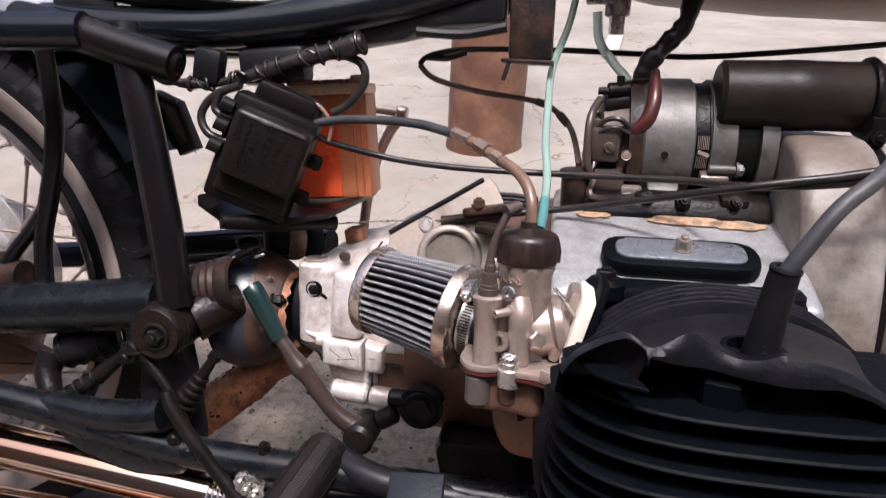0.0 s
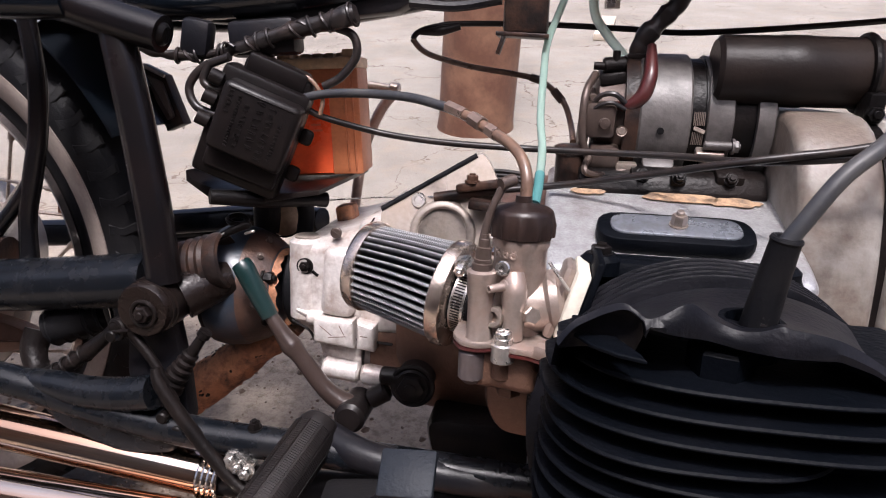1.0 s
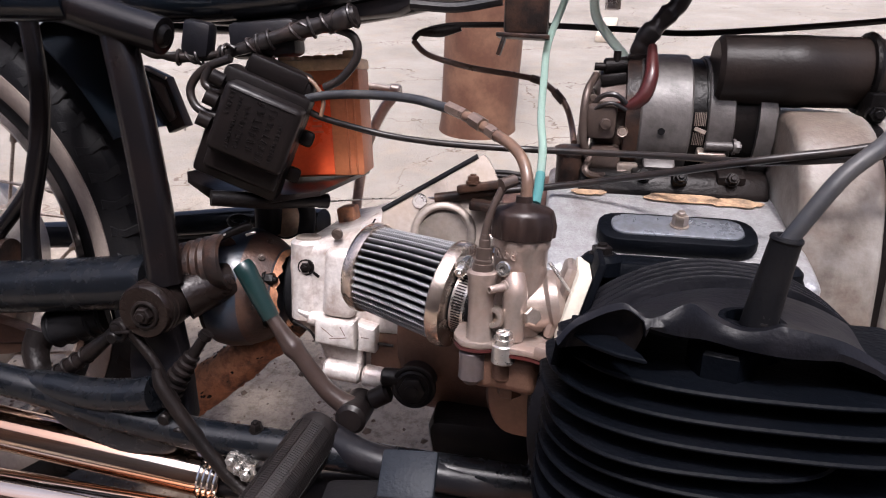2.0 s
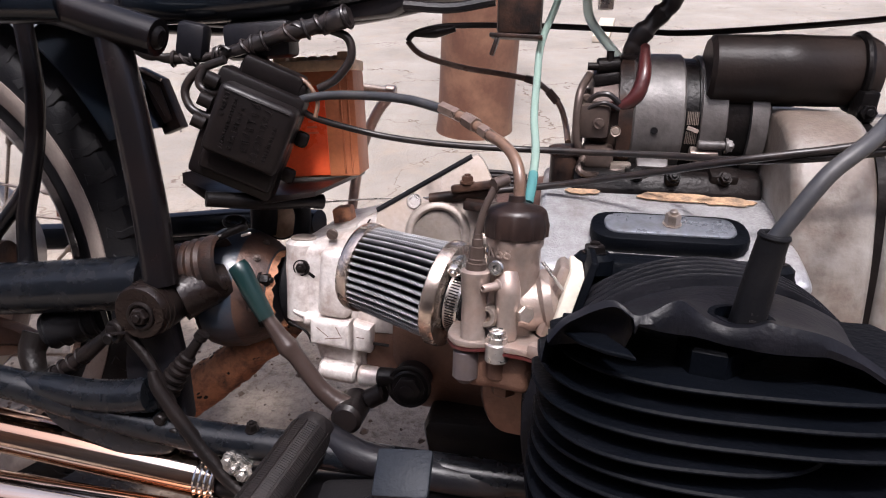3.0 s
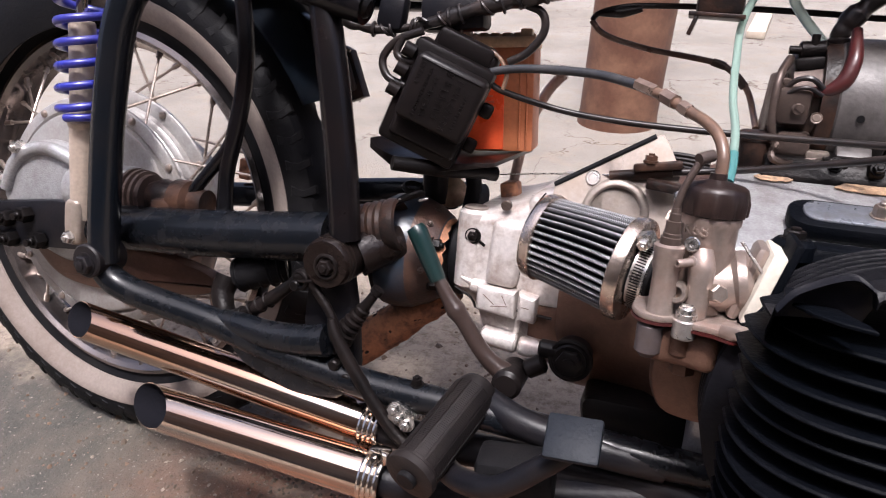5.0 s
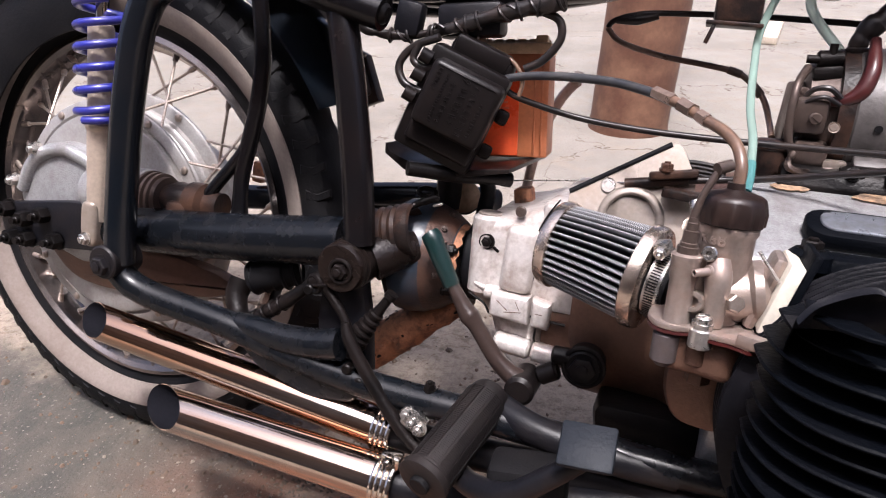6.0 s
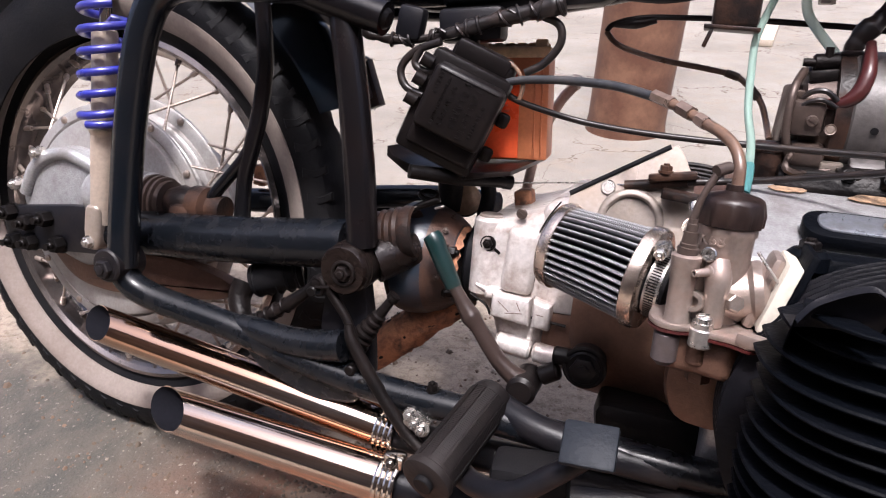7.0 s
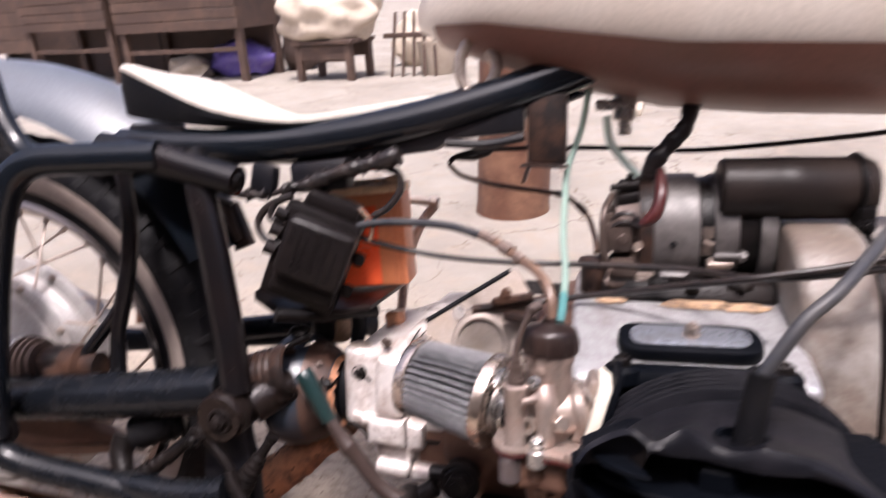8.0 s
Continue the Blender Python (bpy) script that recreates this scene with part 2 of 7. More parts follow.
def ground_mat():
    m = bpy.data.materials.new("sandy_cracked_concrete")
    m.use_nodes = True
    nt = m.node_tree
    n, lk = nt.nodes, nt.links
    bs = n["Principled BSDF"]
    tc = n.new("ShaderNodeTexCoord")

    def noise_node(scale, detail=8, rough=0.65):
        t = n.new("ShaderNodeTexNoise")
        t.inputs["Scale"].default_value = scale
        t.inputs["Detail"].default_value = detail
        t.inputs["Roughness"].default_value = rough
        lk.new(tc.outputs["Object"], t.inputs["Vector"])
        return t

    def mixc(fac, a, b):
        x = n.new("ShaderNodeMix")
        x.data_type = 'RGBA'
        for sock, v in ((6, a), (7, b)):
            if isinstance(v, tuple):
                x.inputs[sock].default_value = (*v, 1)
            else:
                lk.new(v, x.inputs[sock])
        lk.new(fac, x.inputs[0])
        return x.outputs[2]

    def ramp(src, a, b):
        r = n.new("ShaderNodeValToRGB")
        r.color_ramp.elements[0].position, r.color_ramp.elements[1].position = a, b
        lk.new(src, r.inputs[0])
        return r.outputs[0]

    big, mid, fine = noise_node(1.3), noise_node(9), noise_node(120, 6)
    col = mixc(ramp(big.outputs[0], 0.35, 0.7), (0.174, 0.153, 0.129), (0.282, 0.260, 0.226))
    col = mixc(ramp(mid.outputs[0], 0.5, 0.72), col, (0.235, 0.196, 0.153))
    col = mixc(ramp(fine.outputs[0], 0.57, 0.68), col, (0.185, 0.140, 0.100))
    # thin meandering cracks
    warp = noise_node(3.0, 4)
    add = n.new("ShaderNodeVectorMath")
    add.operation = 'MULTIPLY_ADD'
    add.inputs[1].default_value = (0.55, 0.55, 0.0)
    lk.new(warp.outputs[1], add.inputs[0])
    lk.new(tc.outputs["Object"], add.inputs[2])
    vor = n.new("ShaderNodeTexVoronoi")
    vor.feature = 'DISTANCE_TO_EDGE'
    vor.inputs["Scale"].default_value = 1.25
    lk.new(add.outputs[0], vor.inputs["Vector"])
    gate = ramp(noise_node(2.1, 3).outputs[0], 0.34, 0.46)
    crack = n.new("ShaderNodeMapRange")
    crack.inputs[1].default_value, crack.inputs[2].default_value = 0.0010, 0.0052
    crack.inputs[3].default_value, crack.inputs[4].default_value = 1.0, 0.0
    lk.new(vor.outputs[0], crack.inputs[0])
    cm = n.new("ShaderNodeMath")
    cm.operation = 'MULTIPLY'
    lk.new(crack.outputs[0], cm.inputs[0])
    lk.new(gate, cm.inputs[1])
    col = mixc(cm.outputs[0], col, (0.10, 0.07, 0.05))
    # packed grey dirt strip before the concrete, ragged-edged, darkened as stand-in for shade
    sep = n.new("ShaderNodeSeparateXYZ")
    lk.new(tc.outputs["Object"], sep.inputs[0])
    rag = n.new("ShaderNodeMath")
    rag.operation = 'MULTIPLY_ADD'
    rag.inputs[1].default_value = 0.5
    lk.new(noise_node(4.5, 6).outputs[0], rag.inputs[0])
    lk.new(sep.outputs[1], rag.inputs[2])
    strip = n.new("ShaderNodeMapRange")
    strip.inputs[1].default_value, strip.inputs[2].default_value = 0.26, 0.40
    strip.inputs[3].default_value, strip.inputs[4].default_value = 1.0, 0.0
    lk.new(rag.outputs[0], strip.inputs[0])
    # strip stops out of view; paler ground there adds bounce light
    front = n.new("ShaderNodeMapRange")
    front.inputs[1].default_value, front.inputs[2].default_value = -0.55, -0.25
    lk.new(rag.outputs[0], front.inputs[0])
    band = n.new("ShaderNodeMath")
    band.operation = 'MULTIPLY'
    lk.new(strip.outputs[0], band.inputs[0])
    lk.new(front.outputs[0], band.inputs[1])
    # dirt tones lowered, with foreground shade put into the colour
    shaded_dirt = mixc(ramp(noise_node(14, 8).outputs[0], 0.4, 0.65), (0.056, 0.053, 0.046), (0.098, 0.086, 0.070))
    shaded_dirt = mixc(ramp(noise_node(3.2, 6).outputs[0], 0.50, 0.75), shaded_dirt, (0.102, 0.088, 0.070))
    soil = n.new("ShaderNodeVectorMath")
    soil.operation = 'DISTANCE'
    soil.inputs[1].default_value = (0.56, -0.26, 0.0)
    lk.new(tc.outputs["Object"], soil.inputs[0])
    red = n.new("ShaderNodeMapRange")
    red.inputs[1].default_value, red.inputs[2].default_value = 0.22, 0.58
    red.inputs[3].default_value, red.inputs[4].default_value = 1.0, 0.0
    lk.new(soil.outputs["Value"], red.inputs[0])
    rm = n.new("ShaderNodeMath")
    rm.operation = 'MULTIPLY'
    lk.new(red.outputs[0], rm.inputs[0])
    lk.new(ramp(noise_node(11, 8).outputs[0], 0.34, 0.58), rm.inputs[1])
    shaded_dirt = mixc(rm.outputs[0], shaded_dirt, (0.19, 0.086, 0.050))
    shaded_dirt = mixc(ramp(noise_node(150, 5).outputs[0], 0.60, 0.68), shaded_dirt, (0.28, 0.25, 0.21))
    shaded_dirt = mixc(ramp(noise_node(75, 6).outputs[0], 0.60, 0.70), shaded_dirt, (0.05, 0.042, 0.036))
    sand = n.new("ShaderNodeMapRange")
    sand.inputs[1].default_value, sand.inputs[2].default_value = 0.55, 1.5
    sand.inputs[3].default_value, sand.inputs[4].default_value = 0.75, 0.0
    lk.new(rag.outputs[0], sand.inputs[0])
    grit = mixc(ramp(noise_node(45, 9, 0.75).outputs[0], 0.46, 0.64), (0.329, 0.265, 0.202), (0.136, 0.096, 0.064))
    col = mixc(sand.outputs[0], col, grit)
    col = mixc(band.outputs[0], col, shaded_dirt)
    lk.new(col, bs.inputs["Base Color"])
    bs.inputs["Roughness"].default_value = 0.9
    hm = n.new("ShaderNodeMath")
    hm.operation = 'MULTIPLY_ADD'
    hm.inputs[1].default_value = -0.2
    lk.new(cm.outputs[0], hm.inputs[0])
    h2 = n.new("ShaderNodeMath")
    h2.operation = 'MULTIPLY_ADD'
    h2.inputs[1].default_value = 0.9
    lk.new(noise_node(28, 8, 0.7).outputs[0], h2.inputs[0])
    lk.new(fine.outputs[0], h2.inputs[2])
    lk.new(h2.outputs[0], hm.inputs[2])
    b = n.new("ShaderNodeBump")
    b.inputs["Strength"].default_value = 0.8
    b.inputs["Distance"].default_value = 0.006
    lk.new(hm.outputs[0], b.inputs["Height"])
    lk.new(b.outputs[0], bs.inputs["Normal"])
    return m


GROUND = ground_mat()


# ---- shape helpers ----
def spline(pts, n=6):
    """A smooth line through the points."""
    P = [Vector(q) for q in pts]
    if len(P) < 3:
        return P
    P = [P[0] * 2 - P[1]] + P + [P[-1] * 2 - P[-2]]
    out = []
    for i in range(1, len(P) - 2):
        a, b, c, d = P[i - 1:i + 3]
        for k in range(n):
            t = k / n
            out.append(0.5 * (2 * b + (c - a) * t + (2 * a - 5 * b + 4 * c - d) * t * t + (3 * b - a - 3 * c + d) * t ** 3))
    out.append(P[-2])
    return out


def tube(bm, pts, r, seg=12, n=6, caps=True, bore=0.0):
    """A round bar along a smooth line; r is one radius or one per point of the line."""
    line = spline(pts, n)
    rs = r if isinstance(r, (list, tuple)) else None
    rings = []
    tang = [(line[min(i + 1, len(line) - 1)] - line[max(i - 1, 0)]).normalized() for i in range(len(line))]
    up = Vector((0, 0, 1)) if abs(tang[0].z) < 0.9 else Vector((0, 1, 0))
    side = tang[0].cross(up).normalized()
    for i, c in enumerate(line):
        t = tang[i]
        side = (side - t * side.dot(t)).normalized()
        up = side.cross(t)
        if rs:
            f = i / (len(line) - 1) * (len(rs) - 1)
            k = min(int(f), len(rs) - 2)
            rad = rs[k] + (rs[k + 1] - rs[k]) * (f - k)
        else:
            rad = r
        rings.append([bm.verts.new(c + (side * math.cos(a) + up * math.sin(a)) * rad) for a in (2 * math.pi * j / seg for j in range(seg))])
    for a, b in zip(rings, rings[1:]):
        for j in range(seg):
            bm.faces.new((a[j], a[(j + 1) % seg], b[(j + 1) % seg], b[j]))
    if caps:
        for ring, flip in ((rings[0], False), (rings[-1], True)):
            if bore:
                c = sum((v.co for v in ring), Vector()) / seg
                d = tang[0] if not flip else -tang[-1]
                inner = [bm.verts.new(c + (v.co - c) * bore) for v in ring]
                deep = [bm.verts.new(v.co + d * 0.03) for v in inner]
                for A, B in ((ring, inner), (inner, deep)):
                    for j in range(seg):
                        q = (A[j], A[(j + 1) % seg], B[(j + 1) % seg], B[j])
                        bm.faces.new(q if flip else q[::-1])
                bm.faces.new(deep if flip else deep[::-1])
            else:
                bm.faces.new(ring if flip else ring[::-1])
    return bm


def turned(bm, origin, axis, profile, seg=32, start=0.0, sweep=360.0):
    """A turned body: profile of (distance along the axis, radius)."""
    o, ax = Vector(origin), Vector(axis).normalized()
    u = ax.orthogonal().normalized()
    if abs(ax.y) > 0.9:
        u = Vector((1, 0, 0))
    elif abs(ax.x) > 0.9:
        u = Vector((0, -1, 0))
    u = (u - ax * u.dot(ax)).normalized()
    w = ax.cross(u)
    rings = []
    for hgt, rad in profile:
        if rad < 1e-6:
            rings.append([bm.verts.new(o + ax * hgt)])
        else:
            rings.append([bm.verts.new(o + ax * hgt + (u * math.cos(a) + w * math.sin(a)) * rad) for a in (2 * math.pi * j / seg for j in range(seg))])
    for a, b in zip(rings, rings[1:]):
        for j in range(seg):
            k = (j + 1) % seg
            if len(a) == 1 and len(b) == 1:
                continue
            if len(a) == 1:
                bm.faces.new((a[0], b[k], b[j]))
            elif len(b) == 1:
                bm.faces.new((a[j], a[k], b[0]))
            else:
                bm.faces.new((a[j], a[k], b[k], b[j]))
    for ring, flip in ((rings[0], True), (rings[-1], False)):
        if len(ring) > 2:
            bm.faces.new(ring[::-1] if flip else ring)
    return bm


def rod(bm, a, b, r, r2=None, seg=20, bev=0.0):
    a, b = Vector(a), Vector(b)
    h = (b - a).length
    r2 = r if r2 is None else r2
    prof = [(0, r), (h, r2)] if not bev else [(0, r - bev), (bev, r), (h - bev, r2), (h, r2 - bev)]
    return turned(bm, a, b - a, prof, seg)


def ring(bm, c, axis, R, r, seg=40, sub=10):
    """A ring of round section."""
    prof = [(math.sin(2 * math.pi * k / sub) * r, R + math.cos(2 * math.pi * k / sub) * r) for k in range(sub + 1)]
    o, ax = Vector(c), Vector(axis).normalized()
    u = ax.orthogonal().normalized()
    w = ax.cross(u)
    grid = [[bm.verts.new(o + ax * hh + (u * math.cos(a) + w * math.sin(a)) * rr) for a in (2 * math.pi * j / seg for j in range(seg))] for hh, rr in prof[:-1]]
    for i in range(sub):
        A, B = grid[i], grid[(i + 1) % sub]
        for j in range(seg):
            bm.faces.new((A[j], A[(j + 1) % seg], B[(j + 1) % seg], B[j]))
    return bm


def merge(bm, other):
    """Joins another bmesh into bm."""
    me = bpy.data.meshes.new("tmp")
    other.to_mesh(me)
    other.free()
    bm.from_mesh(me)
    bpy.data.meshes.remove(me)
    return bm


def block(bm, c, size, rot=(0, 0, 0), bev=0.003, seg=2):
    b = bmesh.new()
    bmesh.ops.create_cube(b, size=1.0)
    bmesh.ops.scale(b, vec=size, verts=b.verts)
    if bev:
        bmesh.ops.bevel(b, geom=list(b.edges), offset=bev, segments=seg, profile=0.5, affect='EDGES')
    bmesh.ops.transform(b, matrix=pose(*c, *rot), verts=b.verts)
    return merge(bm, b)


def rounded(pts, r, n=4):
    """A closed outline with its corners rounded."""
    out = []
    P = [Vector(q) for q in pts]
    for i, p1 in enumerate(P):
        a, b = P[i - 1], P[(i + 1) % len(P)]
        ra = min(r, (a - p1).length * 0.45, (b - p1).length * 0.45)
        s, e = p1 + (a - p1).normalized() * ra, p1 + (b - p1).normalized() * ra
        for k in range(n + 1):
            t = k / n
            out.append(s * (1 - t) ** 2 + p1 * 2 * t * (1 - t) + e * t * t)
    return out


def prism(bm, outline, lo, hi, axis="y", bev=0.0, rad=0.0, seg=2):
    """An outline pushed along an axis. axis y: outline in (x, z); x: in (y, z); z: in (x, y)."""
    pts = rounded(outline, rad) if rad else [Vector(q) for q in outline]
    put = {"y": lambda q, h: (q[0], h, q[1]), "x": lambda q, h: (h, q[0], q[1]), "z": lambda q, h: (q[0], q[1], h)}[axis]
    b = bmesh.new()
    A = [b.verts.new(put(q, lo)) for q in pts]
    B = [b.verts.new(put(q, hi)) for q in pts]
    n = len(pts)
    for j in range(n):
        b.faces.new((A[j], A[(j + 1) % n], B[(j + 1) % n], B[j]))
    f1, f2 = b.faces.new(A[::-1]), b.faces.new(B)
    bmesh.ops.recalc_face_normals(b, faces=b.faces)
    if bev:
        bmesh.ops.bevel(b, geom=list(f1.edges) + list(f2.edges), offset=bev, segments=seg, profile=0.5, affect='EDGES')
    return merge(bm, b)


def hexnut(bm, c, axis, r, h, dome=False):
    turned(bm, c, axis, [(0, r), (h * 0.85, r), (h, r * 0.86)], 6)
    turned(bm, Vector(c) - Vector(axis).normalized() * 0.0015, axis, [(0, r * 1.2), (0.0025, r * 1.2)], 20)
    turned(bm, Vector(c) + Vector(axis).normalized() * h, axis, [(-0.001, r * 0.5), (h * 0.25, r * 0.5), (h * 0.33, r * 0.4)], 12)
    return bm


def moved(bm, m):
    bmesh.ops.transform(bm, matrix=m, verts=bm.verts)
    return bm


def mesh_of(name, bm, material, sharp=38.0):
    bmesh.ops.recalc_face_normals(bm, faces=bm.faces)
    for fc in bm.faces:
        fc.smooth = True
    lim = radians(sharp)
    for ed in bm.edges:
        if len(ed.link_faces) == 2 and ed.calc_face_angle(0.0) > lim:
            ed.smooth = False
    me = bpy.data.meshes.new(name)
    bm.to_mesh(me)
    bm.free()
    me.materials.append(material)
    return me


def part(name, bm, material, parent, label=""):
    ob = new(name, mesh_of(name, bm, material))
    ob.parent = parent
    if label:
        tagged(ob, label)
    return ob


def B():
    return bmesh.new()


def thing(name, label, category, m=None, group="", kind=""):
    ob = new(name)
    if m is not None:
        ob.matrix_world = m
    return tagged(ob, label, category, group, kind)


# ---- ground and surroundings ----
def build_ground():
    bm = B()
    # one sheet, fine near the machine and coarse to the horizon
    xs = [-900, -200, -60, -25, -12, -7] + [-4 + 0.25 * i for i in range(37)] + [8, 13, 25, 60, 200, 900]
    ys = [-900, -200, -60, -20, -8, -4] + [-2 + 0.25 * i for i in range(37)] + [9, 13, 25, 60, 200, 900]
    g = [[bm.verts.new((x, y, 0.006 * noise.noise((x * 0.9, y * 0.9, 3.0)) if -4 <= x <= 5 and 0.6 <= y <= 7 else 0.0)) for x in xs] for y in ys]
    for j in range(len(ys) - 1):
        for i in range(len(xs) - 1):
            bm.faces.new((g[j][i], g[j][i + 1], g[j + 1][i + 1], g[j + 1][i]))
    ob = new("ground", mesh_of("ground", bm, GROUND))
    tagged(ob, "dusty sandy concrete ground with thin cracks", "ground", kind="structure")


build_ground()


def build_pebbles():
    rnd = random.Random(5)
    bm = B()
    for i in range(720):
        if i < 200:
            x, y = rnd.uniform(0.05, 0.75), rnd.uniform(-0.28, 0.42)
        elif i < 430:
            x, y = rnd.uniform(-0.7, 1.0), rnd.uniform(-0.35, 0.45)
        else:
            x, y = rnd.uniform(-1.5, 1.8), rnd.uniform(0.3, 2.4)
        s = rnd.uniform(0.0010, 0.0036) * (2.2 if rnd.random() < 0.06 else 1)
        b = bmesh.new()
        bmesh.ops.create_icosphere(b, subdivisions=1, radius=s)
        for v in b.verts:
            v.co *= rnd.uniform(0.45, 1.35)
            v.co.z *= 0.5
        bmesh.ops.transform(b, matrix=pose(x, y, s * 0.25, rz=rnd.uniform(0, 360)), verts=b.verts)
        merge(bm, b)
    ob = new("gravel", mesh_of("gravel", bm, mat("pale_grit", (0.24, 0.20, 0.16), 0.85, vary=0.4, grain=30, bump=0.5), 80))
    tagged(ob, "loose pale grit and small stones on the concrete", "gravel", kind="stuff")


build_pebbles()


def build_crumbs():
    rnd = random.Random(17)
    verts, faces = [], []
    for i in range(2600):
        if i < 1700:
            x, y = rnd.gauss(0.42, 0.20), rnd.gauss(-0.02, 0.10)
        else:
            x, y = rnd.uniform(-0.7, 1.0), rnd.uniform(-0.5, 0.5)
        r = rnd.uniform(0.0012, 0.0050) * (1.9 if rnd.random() < 0.05 else 1.0)
        turn = rnd.uniform(0, 6.28)
        n0 = len(verts)
        for k in range(6):
            a = turn + k * 1.047
            rr = r * rnd.uniform(0.6, 1.25)
            verts.append((x + math.cos(a) * rr, y + math.sin(a) * rr, -0.001))
        for k in range(3):
            a = turn + k * 2.094 + 0.5
            rr = r * rnd.uniform(0.25, 0.6)
            verts.append((x + math.cos(a) * rr, y + math.sin(a) * rr, r * rnd.uniform(0.45, 0.85)))
        for k in range(3):
            a, b, c = n0 + 2 * k, n0 + 2 * k + 1, n0 + (2 * k + 2) % 6
            t0, t1 = n0 + 6 + k, n0 + 6 + (k + 1) % 3
            faces += [(a, b, t0), (b, c, t1), (b, t1, t0)]
        faces.append((n0 + 6, n0 + 7, n0 + 8))
    me = bpy.data.meshes.new("soil_crumbs")
    me.from_pydata(verts, [], faces)
    me.materials.append(mat("crumbly_brown_soil", (0.150, 0.100, 0.068), 0.95, dirt=(0.085, 0.072, 0.058), dirt_amt=0.9, dirt_scale=9, grain=60, vary=0.5, bump=0.6, bump_scale=200))
    ob = new("soil_crumbs", me)
    tagged(ob, "loose brown soil crumbs scattered under the exhaust pipes", "soil", kind="stuff")


build_crumbs()


def build_column():
    bm = B()
    turned(bm, (0, 0, -0.02), (0, 0, 1), [(0, 0.146), (0.03, 0.143), (0.06, 0.139), (3.4, 0.139), (3.41, 0.125)], 48)
    ob = new("steel_column", mesh_of("steel_column", bm, COLUMN))
    ob.matrix_world = pose(0.524, 1.875, 0.0, 0, 3.2, 0)
    tagged(ob, "thick round column, brown paint, standing on concrete", "column")


build_column()

# wall added out of view behind the camera to darken reflections and fill
def build_wall():
    bm = B()
    block(bm, (1.0, -2.5, 1.5), (9.0, 0.24, 3.0), (0, 0, 0), 0.01)
    ob = new("unseen_wall_south", mesh_of("unseen_wall_south", bm, DARKWALL))
    tagged(ob, "unseen dark plaster wall, added to darken reflections and fill", "wall", kind="structure")


build_wall()

LEAN_DEG = 13.36
M = pose(0, 0, 0, -LEAN_DEG)
bike = thing("motorcycle", "old black motorcycle with bare flat-twin engine, leaning on its stand", "motorcycle", M)


# ---- rear wheel ----
def build_wheel():
    c = Vector((0, 0.02, 0.35))
    # rim
    bm = B()
    prof = [(-0.042, 0.259), (-0.045, 0.252), (-0.040, 0.246), (-0.026, 0.243), (-0.016, 0.234), (0.016, 0.234), (0.026, 0.243), (0.040, 0.246), (0.045, 0.252), (0.042, 0.259),
            (0.034, 0.256), (0.018, 0.240), (-0.018, 0.240), (-0.034, 0.256)]
    seg = 96
    prof = [(h if h < 0 else h * 0.15, r) for h, r in prof]
    rr = [[bm.verts.new(c + Vector((math.cos(a) * r, h, math.sin(a) * r))) for a in (2 * math.pi * j / seg for j in range(seg))] for h, r in prof]
    for i in range(len(rr)):
        a, b = rr[i], rr[(i + 1) % len(rr)]
        for j in range(seg):
            bm.faces.new((a[j], a[(j + 1) % seg], b[(j + 1) % seg], b[j]))
    wheel = part("rear_wheel", bm, RIM, bike, "spoked rear wheel, dull chrome rim, whitewall tyre")

    # tyre carcass with shoulder lugs
    bm = B()
    prof = [(-0.035, 0.250), (-0.036, 0.262), (-0.0395, 0.270), (-0.0495, 0.288), (-0.0575, 0.306), (-0.0555, 0.324), (-0.049, 0.338), (-0.028, 0.347), (0.0, 0.350)]
    prof = prof + [(-h * 0.4, r) for h, r in prof[-2::-1]]
    seg = 144
    rr = []
    for k, (h, r) in enumerate(prof):
        row = []
        for j in range(seg):
            a = 2 * math.pi * j / seg
            lug = 0.0
            if 0.33 < r:
                lug = -0.003 if (j + (k % 2)) % 4 == 0 else 0.0
            elif 0.32 < r <= 0.33:
                lug = -0.002 if j % 4 == 0 else 0.0
            row.append(bm.verts.new(c + Vector((math.cos(a) * (r + lug), h, math.sin(a) * (r + lug)))))
        rr.append(row)
    for a, b in zip(rr, rr[1:]):
        for j in range(seg):
            bm.faces.new((a[j], a[(j + 1) % seg], b[(j + 1) % seg], b[j]))
    part("tyre", bm, RUBBER, wheel, "black treaded tyre, dusty")
    lug = B()
    prism(lug, [(-0.0085, 0.3155), (0.0045, 0.3130), (0.0095, 0.3300), (0.0060, 0.3440), (-0.0050, 0.3450), (-0.0010, 0.3300)], -0.0030, 0.0030, bev=0.0012, seg=1)
    for v in lug.verts:
        v.co.y += -0.0548 + max(0.0, v.co.z - 0.322) * 0.52
    lug_me = mesh_of("tread_block", lug, RUBBER)
    tyre = bpy.data.objects["tyre"]
    for i in range(60):
        ob = new("tread_block", lug_me)
        ob.matrix_world = Matrix.Translation(c) @ Matrix.Rotation(2 * math.pi * i / 60, 4, 'Y')
        ob.parent = tyre
    for sgn in (-1, 1):
        bm = B()
        prof = [(0.0438, 0.275), (0.0465, 0.278), (0.0512, 0.2855), (0.0555, 0.293), (0.0590, 0.301), (0.0590, 0.306), (0.0530, 0.306), (0.0410, 0.275)]
        prof = [(h if sgn < 0 else h * 0.4, r) for h, r in prof]
        seg = 96
        rr = [[bm.verts.new(c + Vector((math.cos(a) * r, sgn * h, math.sin(a) * r))) for a in (2 * math.pi * j / seg for j in range(seg))] for h, r in prof]
        for i in range(len(rr)):
            a, b = rr[i], rr[(i + 1) % len(rr)]
